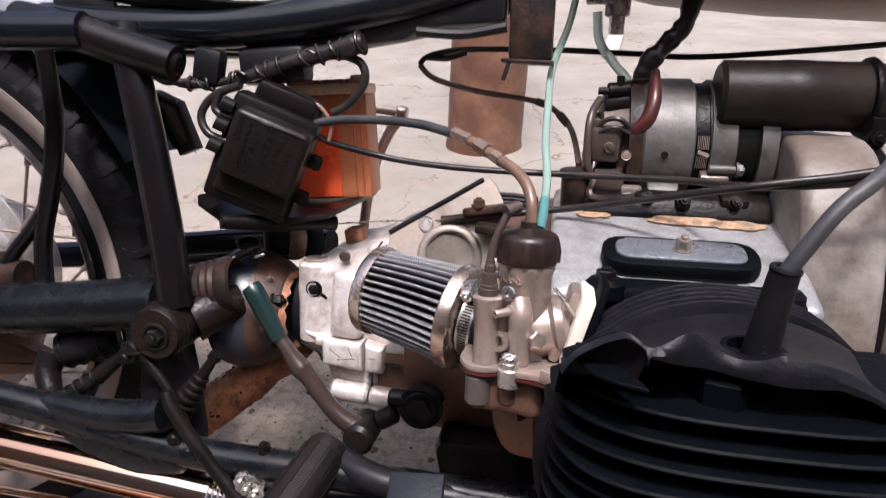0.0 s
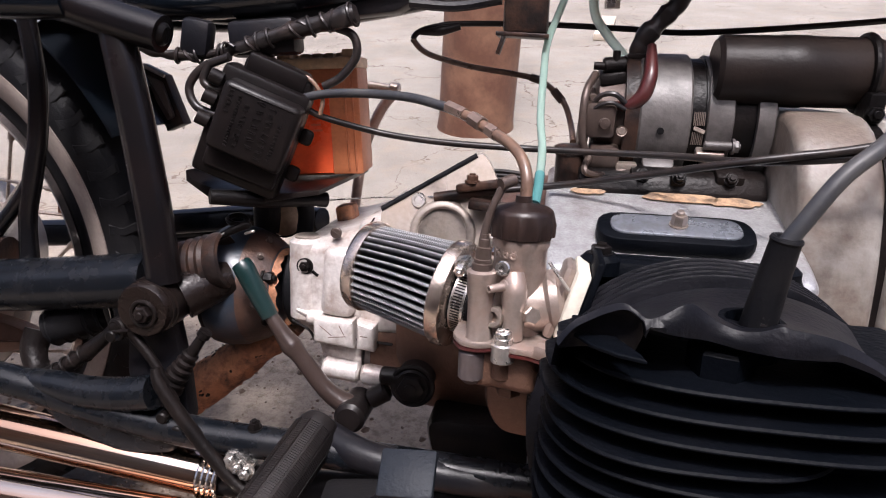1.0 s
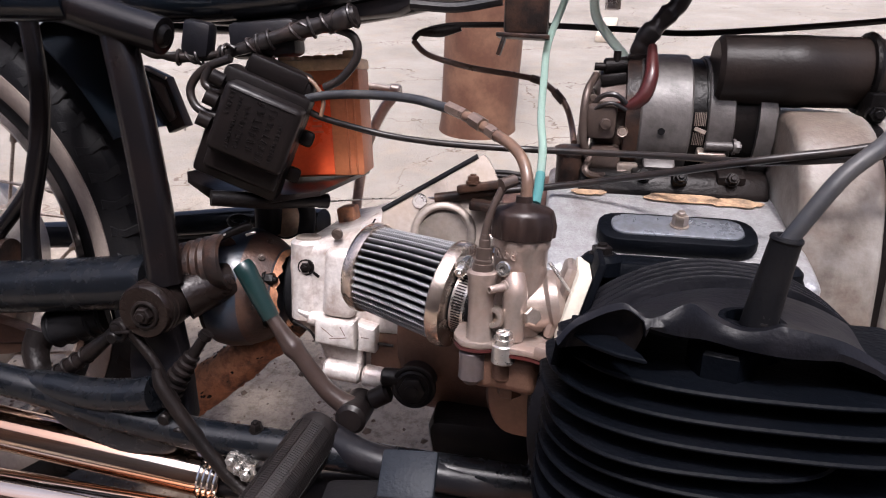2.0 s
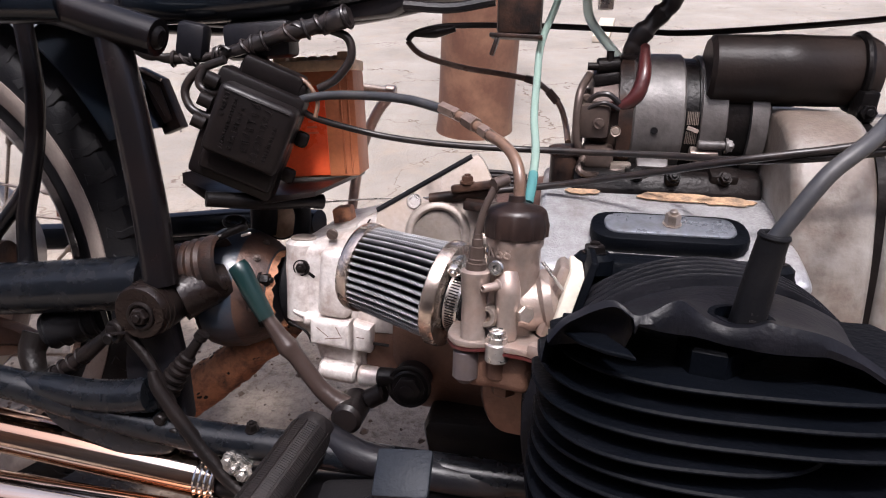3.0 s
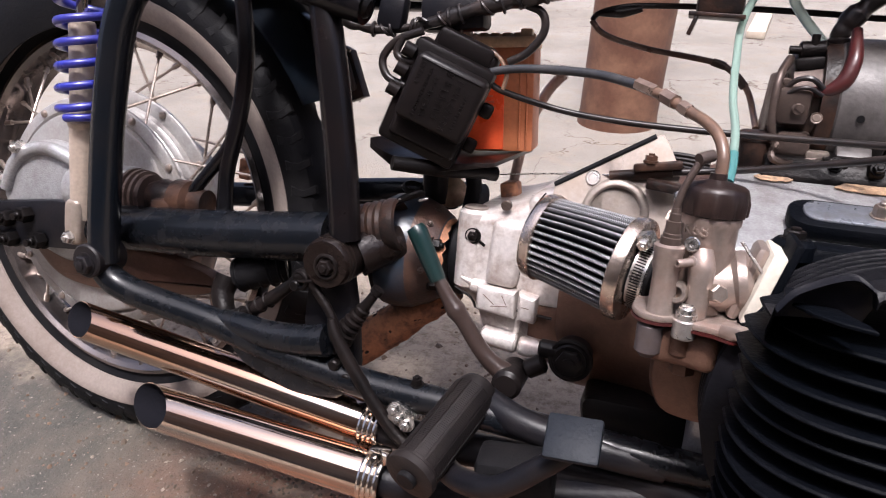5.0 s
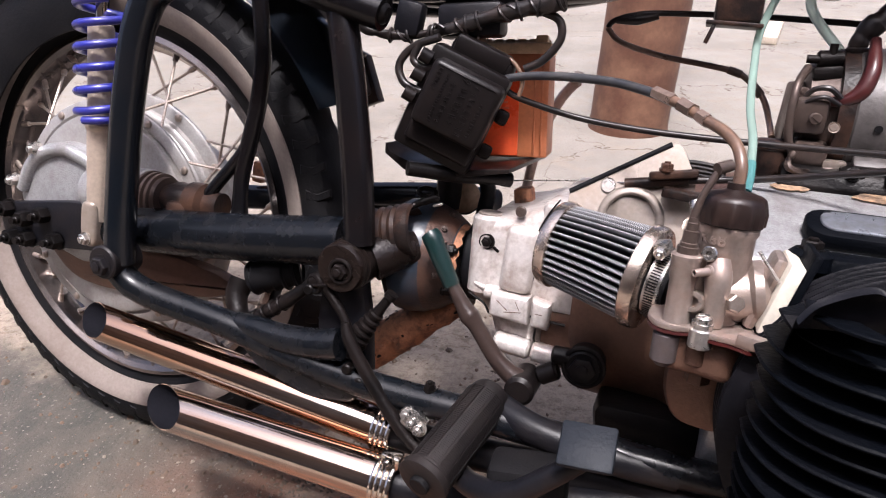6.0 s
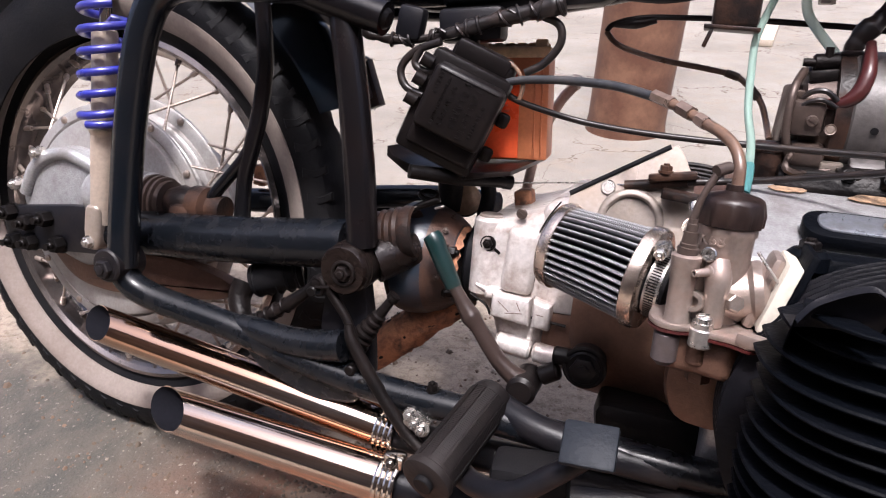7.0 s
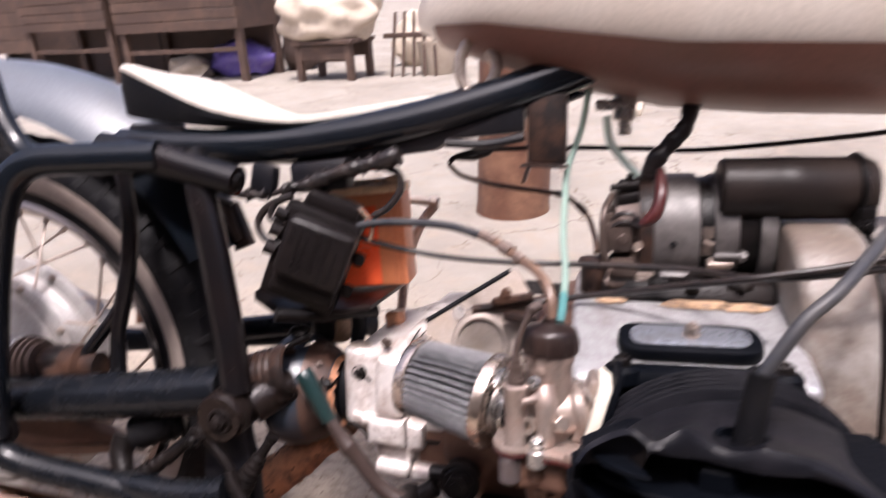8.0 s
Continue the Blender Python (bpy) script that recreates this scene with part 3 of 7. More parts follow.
            for j in range(seg):
                bm.faces.new((a[j], a[(j + 1) % seg], b[(j + 1) % seg], b[j]))
        part("whitewall", bm, WHITEWALL, wheel, "broad dusty whitewall band")
    # hub: wide finned drum with two riveted spoke flanges
    bm = B()
    turned(bm, (0, 0, 0.35), (0, -1, 0), [(-0.11, 0.0), (-0.11, 0.10), (-0.04, 0.118), (-0.008, 0.126), (0.004, 0.136), (0.006, 0.173), (0.0075, 0.175), (0.0125, 0.175), (0.014, 0.173), (0.015, 0.156),
                                         (0.022, 0.1535), (0.0245, 0.1555), (0.028, 0.1525), (0.034, 0.1505), (0.036, 0.1525), (0.039, 0.1495), (0.050, 0.1490), (0.052, 0.161), (0.0535, 0.163), (0.0575, 0.163), (0.059, 0.161), (0.060, 0.1485),
                                         (0.056, 0.1460), (0.056, 0.1435), (0.064, 0.1425), (0.066, 0.139), (0.062, 0.10), (0.062, 0.0)], 96)
    part("hub", bm, HUBM, wheel, "wide cast aluminium brake drum hub with riveted flanges")
    riv = B()
    turned(riv, (0, 0, 0), (0, -1, 0), [(0, 0.0056), (0.0026, 0.0052), (0.004, 0.0030), (0.0044, 0.0)], 12)
    riv_me = mesh_of("rivet", riv, DULLSTEEL)
    for y, r, a0 in ((-0.0140, 0.1675, 29.0), (-0.0590, 0.1557, 31.0)):
        for i in range(12):
            an = math.radians(a0 + 30.0 * i)
            ob = new("rivet", riv_me)
            ob.location = (math.cos(an) * r, y, 0.35 + math.sin(an) * r)
            ob.parent = wheel
    # spokes, crossed, with nipples at the rim
    sp = B()
    rod(sp, (0, 0, 0), (0, 0, 1), 0.0021, seg=8)
    rod(sp, (0, 0, 0.86), (0, 0, 1), 0.0040, seg=8)
    sp_me = mesh_of("spoke", sp, DULLSTEEL)
    for i in range(20):
        for y, rh, half in ((-0.010, 0.1665, 0.5), (-0.056, 0.1560, 0.0)):
            a0 = 2 * math.pi * (i + half) / 20
            lead = 0.34 if i % 2 else -0.34
            p0 = Vector((math.cos(a0) * rh, y, 0.35 + math.sin(a0) * rh))
            a1 = a0 + lead
            p1 = c + Vector((math.cos(a1) * 0.246, -0.022 - 0.008 * (1 if half else -1), math.sin(a1) * 0.246))
            ob = new("spoke", sp_me)
            d = p1 - p0
            ob.matrix_world = Matrix.LocRotScale(p0, d.to_track_quat("Z", "Y"), (1, 1, d.length))
            ob.parent = wheel


build_wheel()


# ---- final drive, shock absorber and rear frame ----
def build_rear():
    # final drive case
    bm = B()
    prism(bm, [(-0.150, 0.362), (-0.143, 0.385), (-0.125, 0.415), (-0.092, 0.443), (-0.055, 0.452), (-0.010, 0.442), (0.020, 0.428), (0.045, 0.412), (0.058, 0.39), (0.055, 0.34), (0.03, 0.30), (-0.03, 0.275), (-0.11, 0.30)], -0.085, -0.03, bev=0.014, rad=0.02, seg=3)
    tube(bm, [(-0.135, -0.084, 0.375), (-0.11, -0.084, 0.418), (-0.062, -0.084, 0.440), (-0.01, -0.084, 0.430), (0.03, -0.083, 0.405)], 0.010, 10)
    drive = part("final_drive", bm, CASEALU, bike, "grey cast aluminium final drive case")
    bm = B()
    turned(bm, (0.02, -0.10, 0.396), (1, 0, 0.02), [(0, 0.030), (0.03, 0.036), (0.092, 0.036), (0.094, 0.034)], 32)
    part("pinion_housing", bm, CASEALU, drive, "pale round pinion housing")
    bm = B()
    for k in range(3):
        if k:
            part("seal_ring", bm, LEVERM, drive, "dull brown seal ring")
            bm = B()
        turned(bm, (0.113 + 0.0085 * k, -0.10, 0.398), (1, 0, 0.02), [(0, 0.029), (0.0008, 0.0345 - 0.001 * k), (0.005, 0.0345 - 0.001 * k), (0.0058, 0.029)], 32)
    part("seal_ring", bm, LEVERM, drive, "dull brown seal ring")
    bm = B()
    turned(bm, (0.113, -0.10, 0.398), (1, 0, 0.02), [(0, 0.028), (0.03, 0.028), (0.031, 0.02)], 32)
    part("seal_sleeve", bm, LEVERM, drive)
    bm = B()
    turned(bm, (0.142, -0.10, 0.400), (1, 0, 0), [(0, 0.018), (0.02, 0.024), (0.035, 0.020), (0.04, 0.026), (0.06, 0.026), (0.065, 0.018), (0.085, 0.017)], 24)
    block(bm, (0.175, -0.115, 0.392), (0.03, 0.03, 0.024), (0, 0, 20), 0.006)
    part("shaft_joint", bm, RUSTBLACK, drive, "greasy rusty drive shaft joint")
    for x, z in ((-0.100, 0.437), (-0.147, 0.387)):
        bm = B()
        hexnut(bm, (x, -0.086, z), (0, -1, 0), 0.0085, 0.012)
        part("bolt", bm, STEEL, drive)
    # torque plate with bolts
    bm = B()
    prism(bm, [(-0.150, 0.358), (-0.02, 0.376), (0.06, 0.380), (0.09, 0.36), (0.085, 0.318), (-0.14, 0.298)], -0.115, -0.100, bev=0.003, rad=0.012)
    plate = part("axle_plate", bm, BLACK_DUSTY, bike, "dusty black axle plate with protruding bolts")
    for x, z in ((-0.128, 0.352), (-0.095, 0.342), (-0.122, 0.312), (-0.06, 0.352), (-0.092, 0.314), (-0.04, 0.318)):
        bm = B()
        hexnut(bm, (x, -0.114, z), (0, -1, 0), 0.0115, 0.016)
        rod(bm, (x, -0.114, z), (x, -0.140, z), 0.0048, seg=10)
        part("bolt", bm, DARKIRON, plate)
    bm = B()
    prism(bm, [(-0.12, 0.303), (0.12, 0.315), (0.20, 0.30), (0.235, 0.282), (0.19, 0.262), (0.08, 0.25), (0.0, 0.24), (-0.07, 0.25)], -0.075, -0.05, bev=0.008, rad=0.03)
    part("drive_case_lower", bm, ALU_BROWN, drive, "brown oil-stained lower case")
    # shock absorber
    bm = B()
    tube(bm, [(0.0775, -0.152, 0.372), (0.0825, -0.151, 0.415), (0.0885, -0.150, 0.486)], [0.0138, 0.0150, 0.0160], 24)
    turned(bm, (0.0885, -0.150, 0.484), (0.06, 0, 1), [(0, 0.0162), (0.003, 0.0178), (0.007, 0.0178), (0.009, 0.0150)], 28)
    shock = part("shock_absorber", bm, SHOCKB, bike, "champagne-coloured shock absorber with blue coil spring")
    bm = B()
    turned(bm, (0.0890, -0.150, 0.492), (0.075, 0, 1), [(0, 0.0150), (0.112, 0.0146), (0.116, 0.0130), (0.117, 0.006)], 28)
    part("damper_sleeve", bm, SHOCKB, shock, "pale cylindrical damper sleeve")
    bm = B()
    rod(bm, (0.0975, -0.150, 0.600), (0.1045, -0.150, 0.72), 0.0062, seg=14)
    part("damper_rod", bm, CHROME, shock, "bright damper rod")
    bm = B()
    pts = []
    for k in range(int(6.2 * 24) + 1):
        an = 2 * math.pi * k / 24 - 0.5 * math.pi
        rise = k / 24
        z = 0.4975 + (0.0105 * min(rise, 1.0) + 0.0249 * max(0.0, rise - 1.0))
        pts.append((0.0900 + 0.075 * (z - 0.5) + math.cos(an) * 0.0262, -0.150 + math.sin(an) * 0.0262, z))
    tube(bm, pts, 0.0050, 10, 1)
    part("coil_spring", bm, BLUE, shock, "blue enamelled coil spring")
    bm = B()
    prism(bm, [(0.066, 0.398), (0.090, 0.398), (0.087, 0.362), (0.083, 0.338), (0.064, 0.338), (0.061, 0.360)], -0.168, -0.136, bev=0.006, rad=0.012, seg=3)
    eye = part("lower_eye", bm, BRIGHTALU, shock, "pale cast lower eye")
    bm = B()
    hexnut(bm, (0.0715, -0.168, 0.349), (0, -1, 0), 0.0072, 0.007)
    part("nut", bm, STEEL, eye)
    # near side frame loop
    bm = B()
    tube(bm, [(0.143, -0.184, 0.335), (0.146, -0.184, 0.378), (0.159, -0.184, 0.481), (0.175, -0.184, 0.565), (0.188, -0.183, 0.612), (0.204, -0.180, 0.642), (0.232, -0.175, 0.6575), (0.285, -0.168, 0.6605), (0.375, -0.158, 0.662)], 0.0180, 20, 8)
    tube(bm, [(0.240, -0.172, 0.662), (0.2150, -0.170, 0.6690), (0.1989, -0.168, 0.6840), (0.1801, -0.165, 0.7133), (0.150, -0.15, 0.765), (0.10, -0.12, 0.80)], 0.0125, 16)
    part("frame_tube", bm, BLACK, bike, "black enamelled rear frame loop")
    bm = B()
    tube(bm, [(0.135, -0.184, 0.345), (0.146, -0.182, 0.316), (0.185, -0.178, 0.298), (0.29, -0.172, 0.280), (0.394, -0.170, 0.257), (0.494, -0.170, 0.245), (0.60, -0.170, 0.243), (0.80, -0.17, 0.236), (1.15, -0.17, 0.232)], 0.0165, 18)
    prism(bm, [(0.30, 0.272), (0.40, 0.272), (0.47, 0.25), (0.46, 0.222), (0.40, 0.215), (0.33, 0.238)], -0.178, -0.150, bev=0.006, rad=0.015)
    rail = part("frame_tube", bm, RAILM, bike, "dusty black lower frame rail")
    bm = B()
    tube(bm, [(0.300, -0.170, 0.2850), (0.330, -0.172, 0.2830), (0.365, -0.174, 0.2800), (0.405, -0.174, 0.2820), (0.440, -0.174, 0.2880)], [0.0120, 0.0150, 0.0165, 0.0175, 0.0180], 24)
    part("rail_sleeve", bm, RAILM, rail, "flattened blue-black sleeve on the rail")
    bm = B()
    hexnut(bm, (0.546, -0.172, 0.2595), (0, -0.2, 1), 0.006, 0.008)
    part("rail_bolt", bm, DARKIRON, bike)
    bm = B()
    rod(bm, (0.136, -0.205, 0.337), (0.136, -0.160, 0.337), 0.0205, seg=24, bev=0.002)
    hexnut(bm, (0.136, -0.205, 0.334), (0, -1, 0), 0.0115, 0.008)
    part("frame_joint", bm, BLACK_DUSTY, bike, "bolted frame joint")
    bm = B()
    tube(bm, [(0.445, -0.15, 0.398), (0.4402, -0.150, 0.4606), (0.4345, -0.150, 0.508), (0.4266, -0.150, 0.5653), (0.4164, -0.148, 0.6178), (0.404, -0.142, 0.668)], [0.0172, 0.0172, 0.0168, 0.0162, 0.0158], 20)
    part("frame_tube", bm, UPRIGHT, bike, "worn black upright frame tube")
    bm = B()
    tube(bm, [(0.30, -0.15, 0.672), (0.36, -0.152, 0.662), (0.41, -0.152, 0.648), (0.462, -0.152, 0.634)], [0.0185, 0.0185, 0.0180, 0.0172], 20)
    stub = part("frame_stub", bm, UPRIGHT, bike, "black stub tube, paint chipped at its end")
    bm = B()
    rod(bm, (0.456, -0.152, 0.6355), (0.466, -0.152, 0.633), 0.0125, 0.0105, seg=20, bev=0.003)
    part("end_cap", bm, DARKIRON, stub)
    # swing arm
    bm = B()
    tube(bm, [(0.085, -0.130, 0.358), (0.14, -0.130, 0.363), (0.27, -0.130, 0.374), (0.42, -0.130, 0.392)], 0.0285, 22)
    part("swing_arm", bm, RAILM, bike, "thick black swing arm tube")
    bm = B()
    tube(bm, [(0.02, 0.15, 0.352), (0.27, 0.15, 0.374), (0.44, 0.13, 0.392)], 0.020, 18)
    part("swing_arm", bm, BLACK, bike, "black swing arm tube, far side")
    bm = B()
    tube(bm, [(0.30, 0.10, 0.398), (0.44, 0.10, 0.415), (0.53, 0.08, 0.42)], 0.017, 16)
    part("cross_tube", bm, BLACK, bike)
    # pivot
    bm = B()
    turned(bm, (0.435, -0.176, 0.374), (0, 1, 0.03), [(0, 0.0), (0, 0.0255), (0.003, 0.0275), (0.006, 0.0280), (0.0065, 0.0268), (0.009, 0.0268), (0.0095, 0.0282), (0.0135, 0.0284), (0.014, 0.0272), (0.0165, 0.0272), (0.017, 0.0288), (0.030, 0.0290), (0.082, 0.0275), (0.086, 0.024), (0.086, 0)], 44)
    pivot = part("pivot_boss", bm, BOSSM, bike, "brown worn swing arm pivot boss with ring grooves")
    bm = B()
    ring(bm, (0.437, -0.177, 0.372), (0, 1, 0), 0.0125, 0.0022, 28, 8)
    hexnut(bm, (0.437, -0.174, 0.372), (0, -1, 0), 0.0088, 0.009)
    part("nut", bm, DARKIRON, pivot)
    bm = B()
    prism(bm, [(0.405, 0.378), (0.448, 0.378), (0.452, 0.345), (0.458, 0.31), (0.463, 0.24), (0.40, 0.24), (0.395, 0.30)], -0.150, -0.128, bev=0.004, rad=0.01)
    part("pivot_plate", bm, BLACK_DUSTY, bike, "black frame plate under the pivot")
    bm = B()
    tube(bm, [(0.450, -0.130, 0.377), (0.466, -0.115, 0.384), (0.486, -0.095, 0.388)], [0.026, 0.024, 0.020], 22)
    part("pivot_web", bm, BOSSM, bike, "brown cast web beside the pivot")
    # bush in line with the shaft
    bm = B()
    turned(bm, (0.435, -0.105, 0.398), (0.95, 0.05, 0.22), [(0, 0.026), (0.010, 0.0285), (0.014, 0.0262), (0.019, 0.0295), (0.023, 0.0268), (0.028, 0.0302), (0.032, 0.0275), (0.037, 0.0308), (0.041, 0.0285), (0.046, 0.0312), (0.056, 0.0300), (0.058, 0.0265), (0.052, 0.0235), (0.030, 0.0215), (0.028, 0.0)], 36)
    part("shaft_bush", bm, RUSTBLACK, bike, "ribbed rusty shaft bush")
    # far side brake rod
    bm = B()
    rod(bm, (0.02, 0.15, 0.362), (0.149, 0.15, 0.369), 0.0045, seg=12)
    brod = part("brake_rod", bm, DULLSTEEL, bike, "plated brake rod on the far side")
    for x in (0.118, 0.140):
        bm = B()
        hexnut(bm, (x, 0.15, 0.3673), (1, 0, 0.05), 0.010, 0.010)
        part("nut", bm, STEEL, brod)
    bm = B()
    block(bm, (0.106, 0.15, 0.402), (0.020, 0.018, 0.034), (0, 6, 0), 0.003)
    part("clevis", bm, RUST, brod, "rusty clevis")
    # forked stay in front of the wheel
    bm = B()
    tube(bm, [(0.279, -0.10, 0.668), (0.282, -0.10, 0.640), (0.2858, -0.10, 0.587), (0.280, -0.10, 0.535), (0.268, -0.10, 0.4875), (0.258, -0.10, 0.452), (0.2538, -0.10, 0.423), (0.2545, -0.104, 0.380)], [0.0095, 0.0095, 0.0098, 0.0102, 0.0105, 0.0098, 0.0095, 0.0110], 14)
    stay = part("fender_stay", bm, UPRIGHT, bike, "forked black fender stay tube")
    bm = B()
    tube(bm, [(0.2665, -0.10, 0.4840), (0.2550, -0.101, 0.4665), (0.240, -0.101, 0.4500), (0.2145, -0.102, 0.4215), (0.190, -0.104, 0.3905)], [0.0088, 0.0085, 0.0080, 0.0080, 0.0085], 14)
    part("branch", bm, UPRIGHT, stay)
    bm = B()
    ring(bm, (0.2545, -0.106, 0.3835), (0.1, 0, 1), 0.0105, 0.0035, 20, 8)
    block(bm, (0.188, -0.108, 0.388), (0.030, 0.016, 0.012), (0, 35, 0), 0.004)
    part("weld_bead", bm, DARKIRON, stay, "lumpy weld at the swing arm")


build_rear()


# ---- exhaust, pegs and levers ----
SOOT = mat("black_soot", (0.006, 0.006, 0.008), 0.9, bump=0.3, spec=0.05)

def build_low():
    def silencer(a, b, r, label, slash=3.4):
        a, b = Vector(a), Vector(b)
        ax = (b - a).normalized()
        bm = B()
        seg = 40
        u = ax.cross(Vector((0, 0, 1))).normalized()
        w = u.cross(ax)
        L = (b - a).length
        outer, rings = [], []
        for s in (0.0, 0.02, 0.5, 0.96, 1.0):
            rad = r * (1.0 if s < 0.97 else 0.94)
            row = []
            for j in range(seg):
                an = 2 * math.pi * j / seg
                cut = (0.5 - 0.5 * math.cos(an - 0.42)) * r * slash if s < 0.01 else 0.0
                row.append(bm.verts.new(a + ax * (L * s - cut) + (u * math.cos(an) + w * math.sin(an)) * rad))
            rings.append(row)
        inner = [bm.verts.new(v.co - (v.co - (a + ax * (v.co - a).dot(ax))) * 0.05) for v in rings[0]]
        seq = [inner] + rings
        for p, q in zip(seq, seq[1:]):
            for j in range(seg):
                bm.faces.new((p[j], p[(j + 1) % seg], q[(j + 1) % seg], q[j]))
        bm.faces.new(rings[-1])
        mouth = [v.co.copy() for v in inner]
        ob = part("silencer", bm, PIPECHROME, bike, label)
        bm = B()
        lip = [bm.verts.new(q) for q in mouth]
        deep = [bm.verts.new(q + ax * (0.12 - (q - a).dot(ax) * 1.0)) for q in mouth]
        for j in range(seg):
            bm.faces.new((lip[j], lip[(j + 1) % seg], deep[(j + 1) % seg], deep[j]))
        bm.faces.new(deep)
        part("inner_wall", bm, SOOT, ob, "sooty black inside of the pipe")
        return ob, ax

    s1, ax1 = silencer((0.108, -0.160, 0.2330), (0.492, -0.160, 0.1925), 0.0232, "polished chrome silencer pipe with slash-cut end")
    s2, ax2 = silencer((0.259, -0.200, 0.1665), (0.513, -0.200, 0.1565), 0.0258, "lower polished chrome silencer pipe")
    for c, ax, r, ob in (((0.485, -0.160, 0.193), ax1, 0.0235, s1), ((0.507, -0.200, 0.157), ax2, 0.0262, s2)):
        bm = B()
        for k in range(4):
            ring(bm, Vector(c) + ax * (0.006 * k), ax, r, 0.0032, 32, 8)
        block(bm, (c[0] + 0.015, c[1] - 0.006, c[2] + r + 0.006), (0.022, 0.016, 0.016), (10, 8, 0), 0.003)
        hexnut(bm, (c[0] + 0.015, c[1] - 0.014, c[2] + r + 0.007), (0, -1, 0.2), 0.006, 0.007)
        part("pipe_clamp", bm, CHROME, ob, "bright pipe clamp")
    bm = B()
    tube(bm, [(0.49, -0.16, 0.193), (0.56, -0.155, 0.187), (0.66, -0.15, 0.19), (0.80, -0.16, 0.20), (0.95, -0.24, 0.21), (1.02, -0.33, 0.24)], 0.0185, 16)
    tube(bm, [(0.505, -0.20, 0.157), (0.57, -0.195, 0.155), (0.68, -0.17, 0.165), (0.80, -0.16, 0.19)], 0.0185, 16)
    part("exhaust_pipe", bm, BLACK_DUSTY, bike, "dark exhaust header pipes")
    # foot peg
    bm = B()
    p0, p1 = Vector((0.609, -0.155, 0.262)), Vector((0.580, -0.272, 0.218))
    ax = (p1 - p0).normalized()
    L = (p1 - p0).length
    prof = [(0, 0.0), (0, 0.020), (0.006, 0.0225), (0.012, 0.0225)]
    turned(bm, p0, ax, prof + [(L - 0.010, 0.0235), (L - 0.008, 0.026), (L - 0.001, 0.026), (L, 0.0245), (L, 0)], 40)
    peg = part("foot_peg", bm, PEGRUB, bike, "brown-black ribbed rubber foot peg")
    # raised pattern of the rubber
    bm = B()
    u = ax.cross(Vector((0, 0, 1))).normalized()
    w = u.cross(ax)
    for i in range(13):
        an = 2 * math.pi * i / 13
        d = u * math.cos(an) + w * math.sin(an)
        e = ax.cross(d)
        for k in range(42):
            s = 0.014 + (L - 0.028) * k / 41
            c = p0 + ax * s + d * 0.0226
            q = [c + ax * sx * 0.0009 + e * sy * 0.0044 for sx, sy in ((-1, -1), (1, -1), (1, 1), (-1, 1))]
            top = [v + d * 0.0012 for v in q]
            vs = [bm.verts.new(v) for v in q + top]
            bm.faces.new(vs[4:])
            for j in range(4):
                bm.faces.new((vs[j], vs[(j + 1) % 4], vs[4 + (j + 1) % 4], vs[4 + j]))
    tagged(part("ribbed_cover", bm, PEGRUB, peg), kind="stuff")
    bm = B()
    rod(bm, p1, p1 + ax * 0.006, 0.010, seg=20, bev=0.001)
    part("peg_end", bm, RUBBER, peg)
    # peg carrier and brake pedal
    bm = B()
    tube(bm, [(0.60, -0.150, 0.255), (0.66, -0.175, 0.245), (0.74, -0.175, 0.235), (0.80, -0.17, 0.232)], 0.016, 14)
    tube(bm, [(0.59, -0.215, 0.205), (0.62, -0.24, 0.208), (0.66, -0.262, 0.225), (0.70, -0.270, 0.262), (0.722, -0.272, 0.284)], [0.013, 0.012, 0.011, 0.010, 0.009], 12)
    pedal = part("brake_pedal", bm, BLACK_DUSTY, bike, "black cranked brake pedal with a flat pad")
    bm = B()
    block(bm, (0.723, -0.277, 0.298), (0.046, 0.040, 0.007), (38, -4, 0), 0.003)
    part("pedal_pad", bm, PADM, pedal, "worn flat steel pad, blue-grey")
    bm = B()
    block(bm, (0.668, -0.215, 0.212), (0.075, 0.05, 0.045), (0, -4, 6), 0.008)
    part("peg_bracket", bm, RUBBER, bike, "black peg bracket block")
    # gear lever with green sleeve
    bm = B()
    tube(bm, [(0.536, -0.132, 0.384), (0.5475, -0.132, 0.366), (0.5606, -0.132, 0.3465), (0.5700, -0.132, 0.334), (0.5790, -0.132, 0.3235), (0.6015, -0.131, 0.2935), (0.618, -0.130, 0.279), (0.6320, -0.128, 0.2705)], [0.0062, 0.0066, 0.0085, 0.0112, 0.0088, 0.0092, 0.0105, 0.0125], 14)
    lever = part("gear_lever", bm, LEVERM, bike, "cranked hand gear lever with a dark green sleeve")
    bm = B()
    tube(bm, [(0.5165, -0.129, 0.4165), (0.5215, -0.130, 0.4105), (0.532, -0.131, 0.3915), (0.5475, -0.132, 0.3640)], [0.0098, 0.0108, 0.0102, 0.0088], 18)
    part("sleeve", bm, GREENGRIP, lever, "dark green sleeve")
    bm = B()
    rod(bm, (0.6345, -0.148, 0.2665), (0.6345, -0.10, 0.2665), 0.0162, seg=24, bev=0.004)
    rod(bm, (0.648, -0.118, 0.276), (0.668, -0.116, 0.288), 0.0105, seg=16, bev=0.003)
    part("lever_boss", bm, PLASTIC, lever)
    # brake linkage below the pivot
    bm = B()
    tube(bm, [(0.340, -0.10, 0.340), (0.315, -0.115, 0.334), (0.288, -0.12, 0.323)], 0.021, 16)
    for k in range(5):
        t = k / 4
        ring(bm, (0.34 - 0.05 * t, -0.105 - 0.013 * t, 0.339 - 0.014 * t), (0.95, 0.25, 0.25), 0.0212, 0.0022, 24, 6)
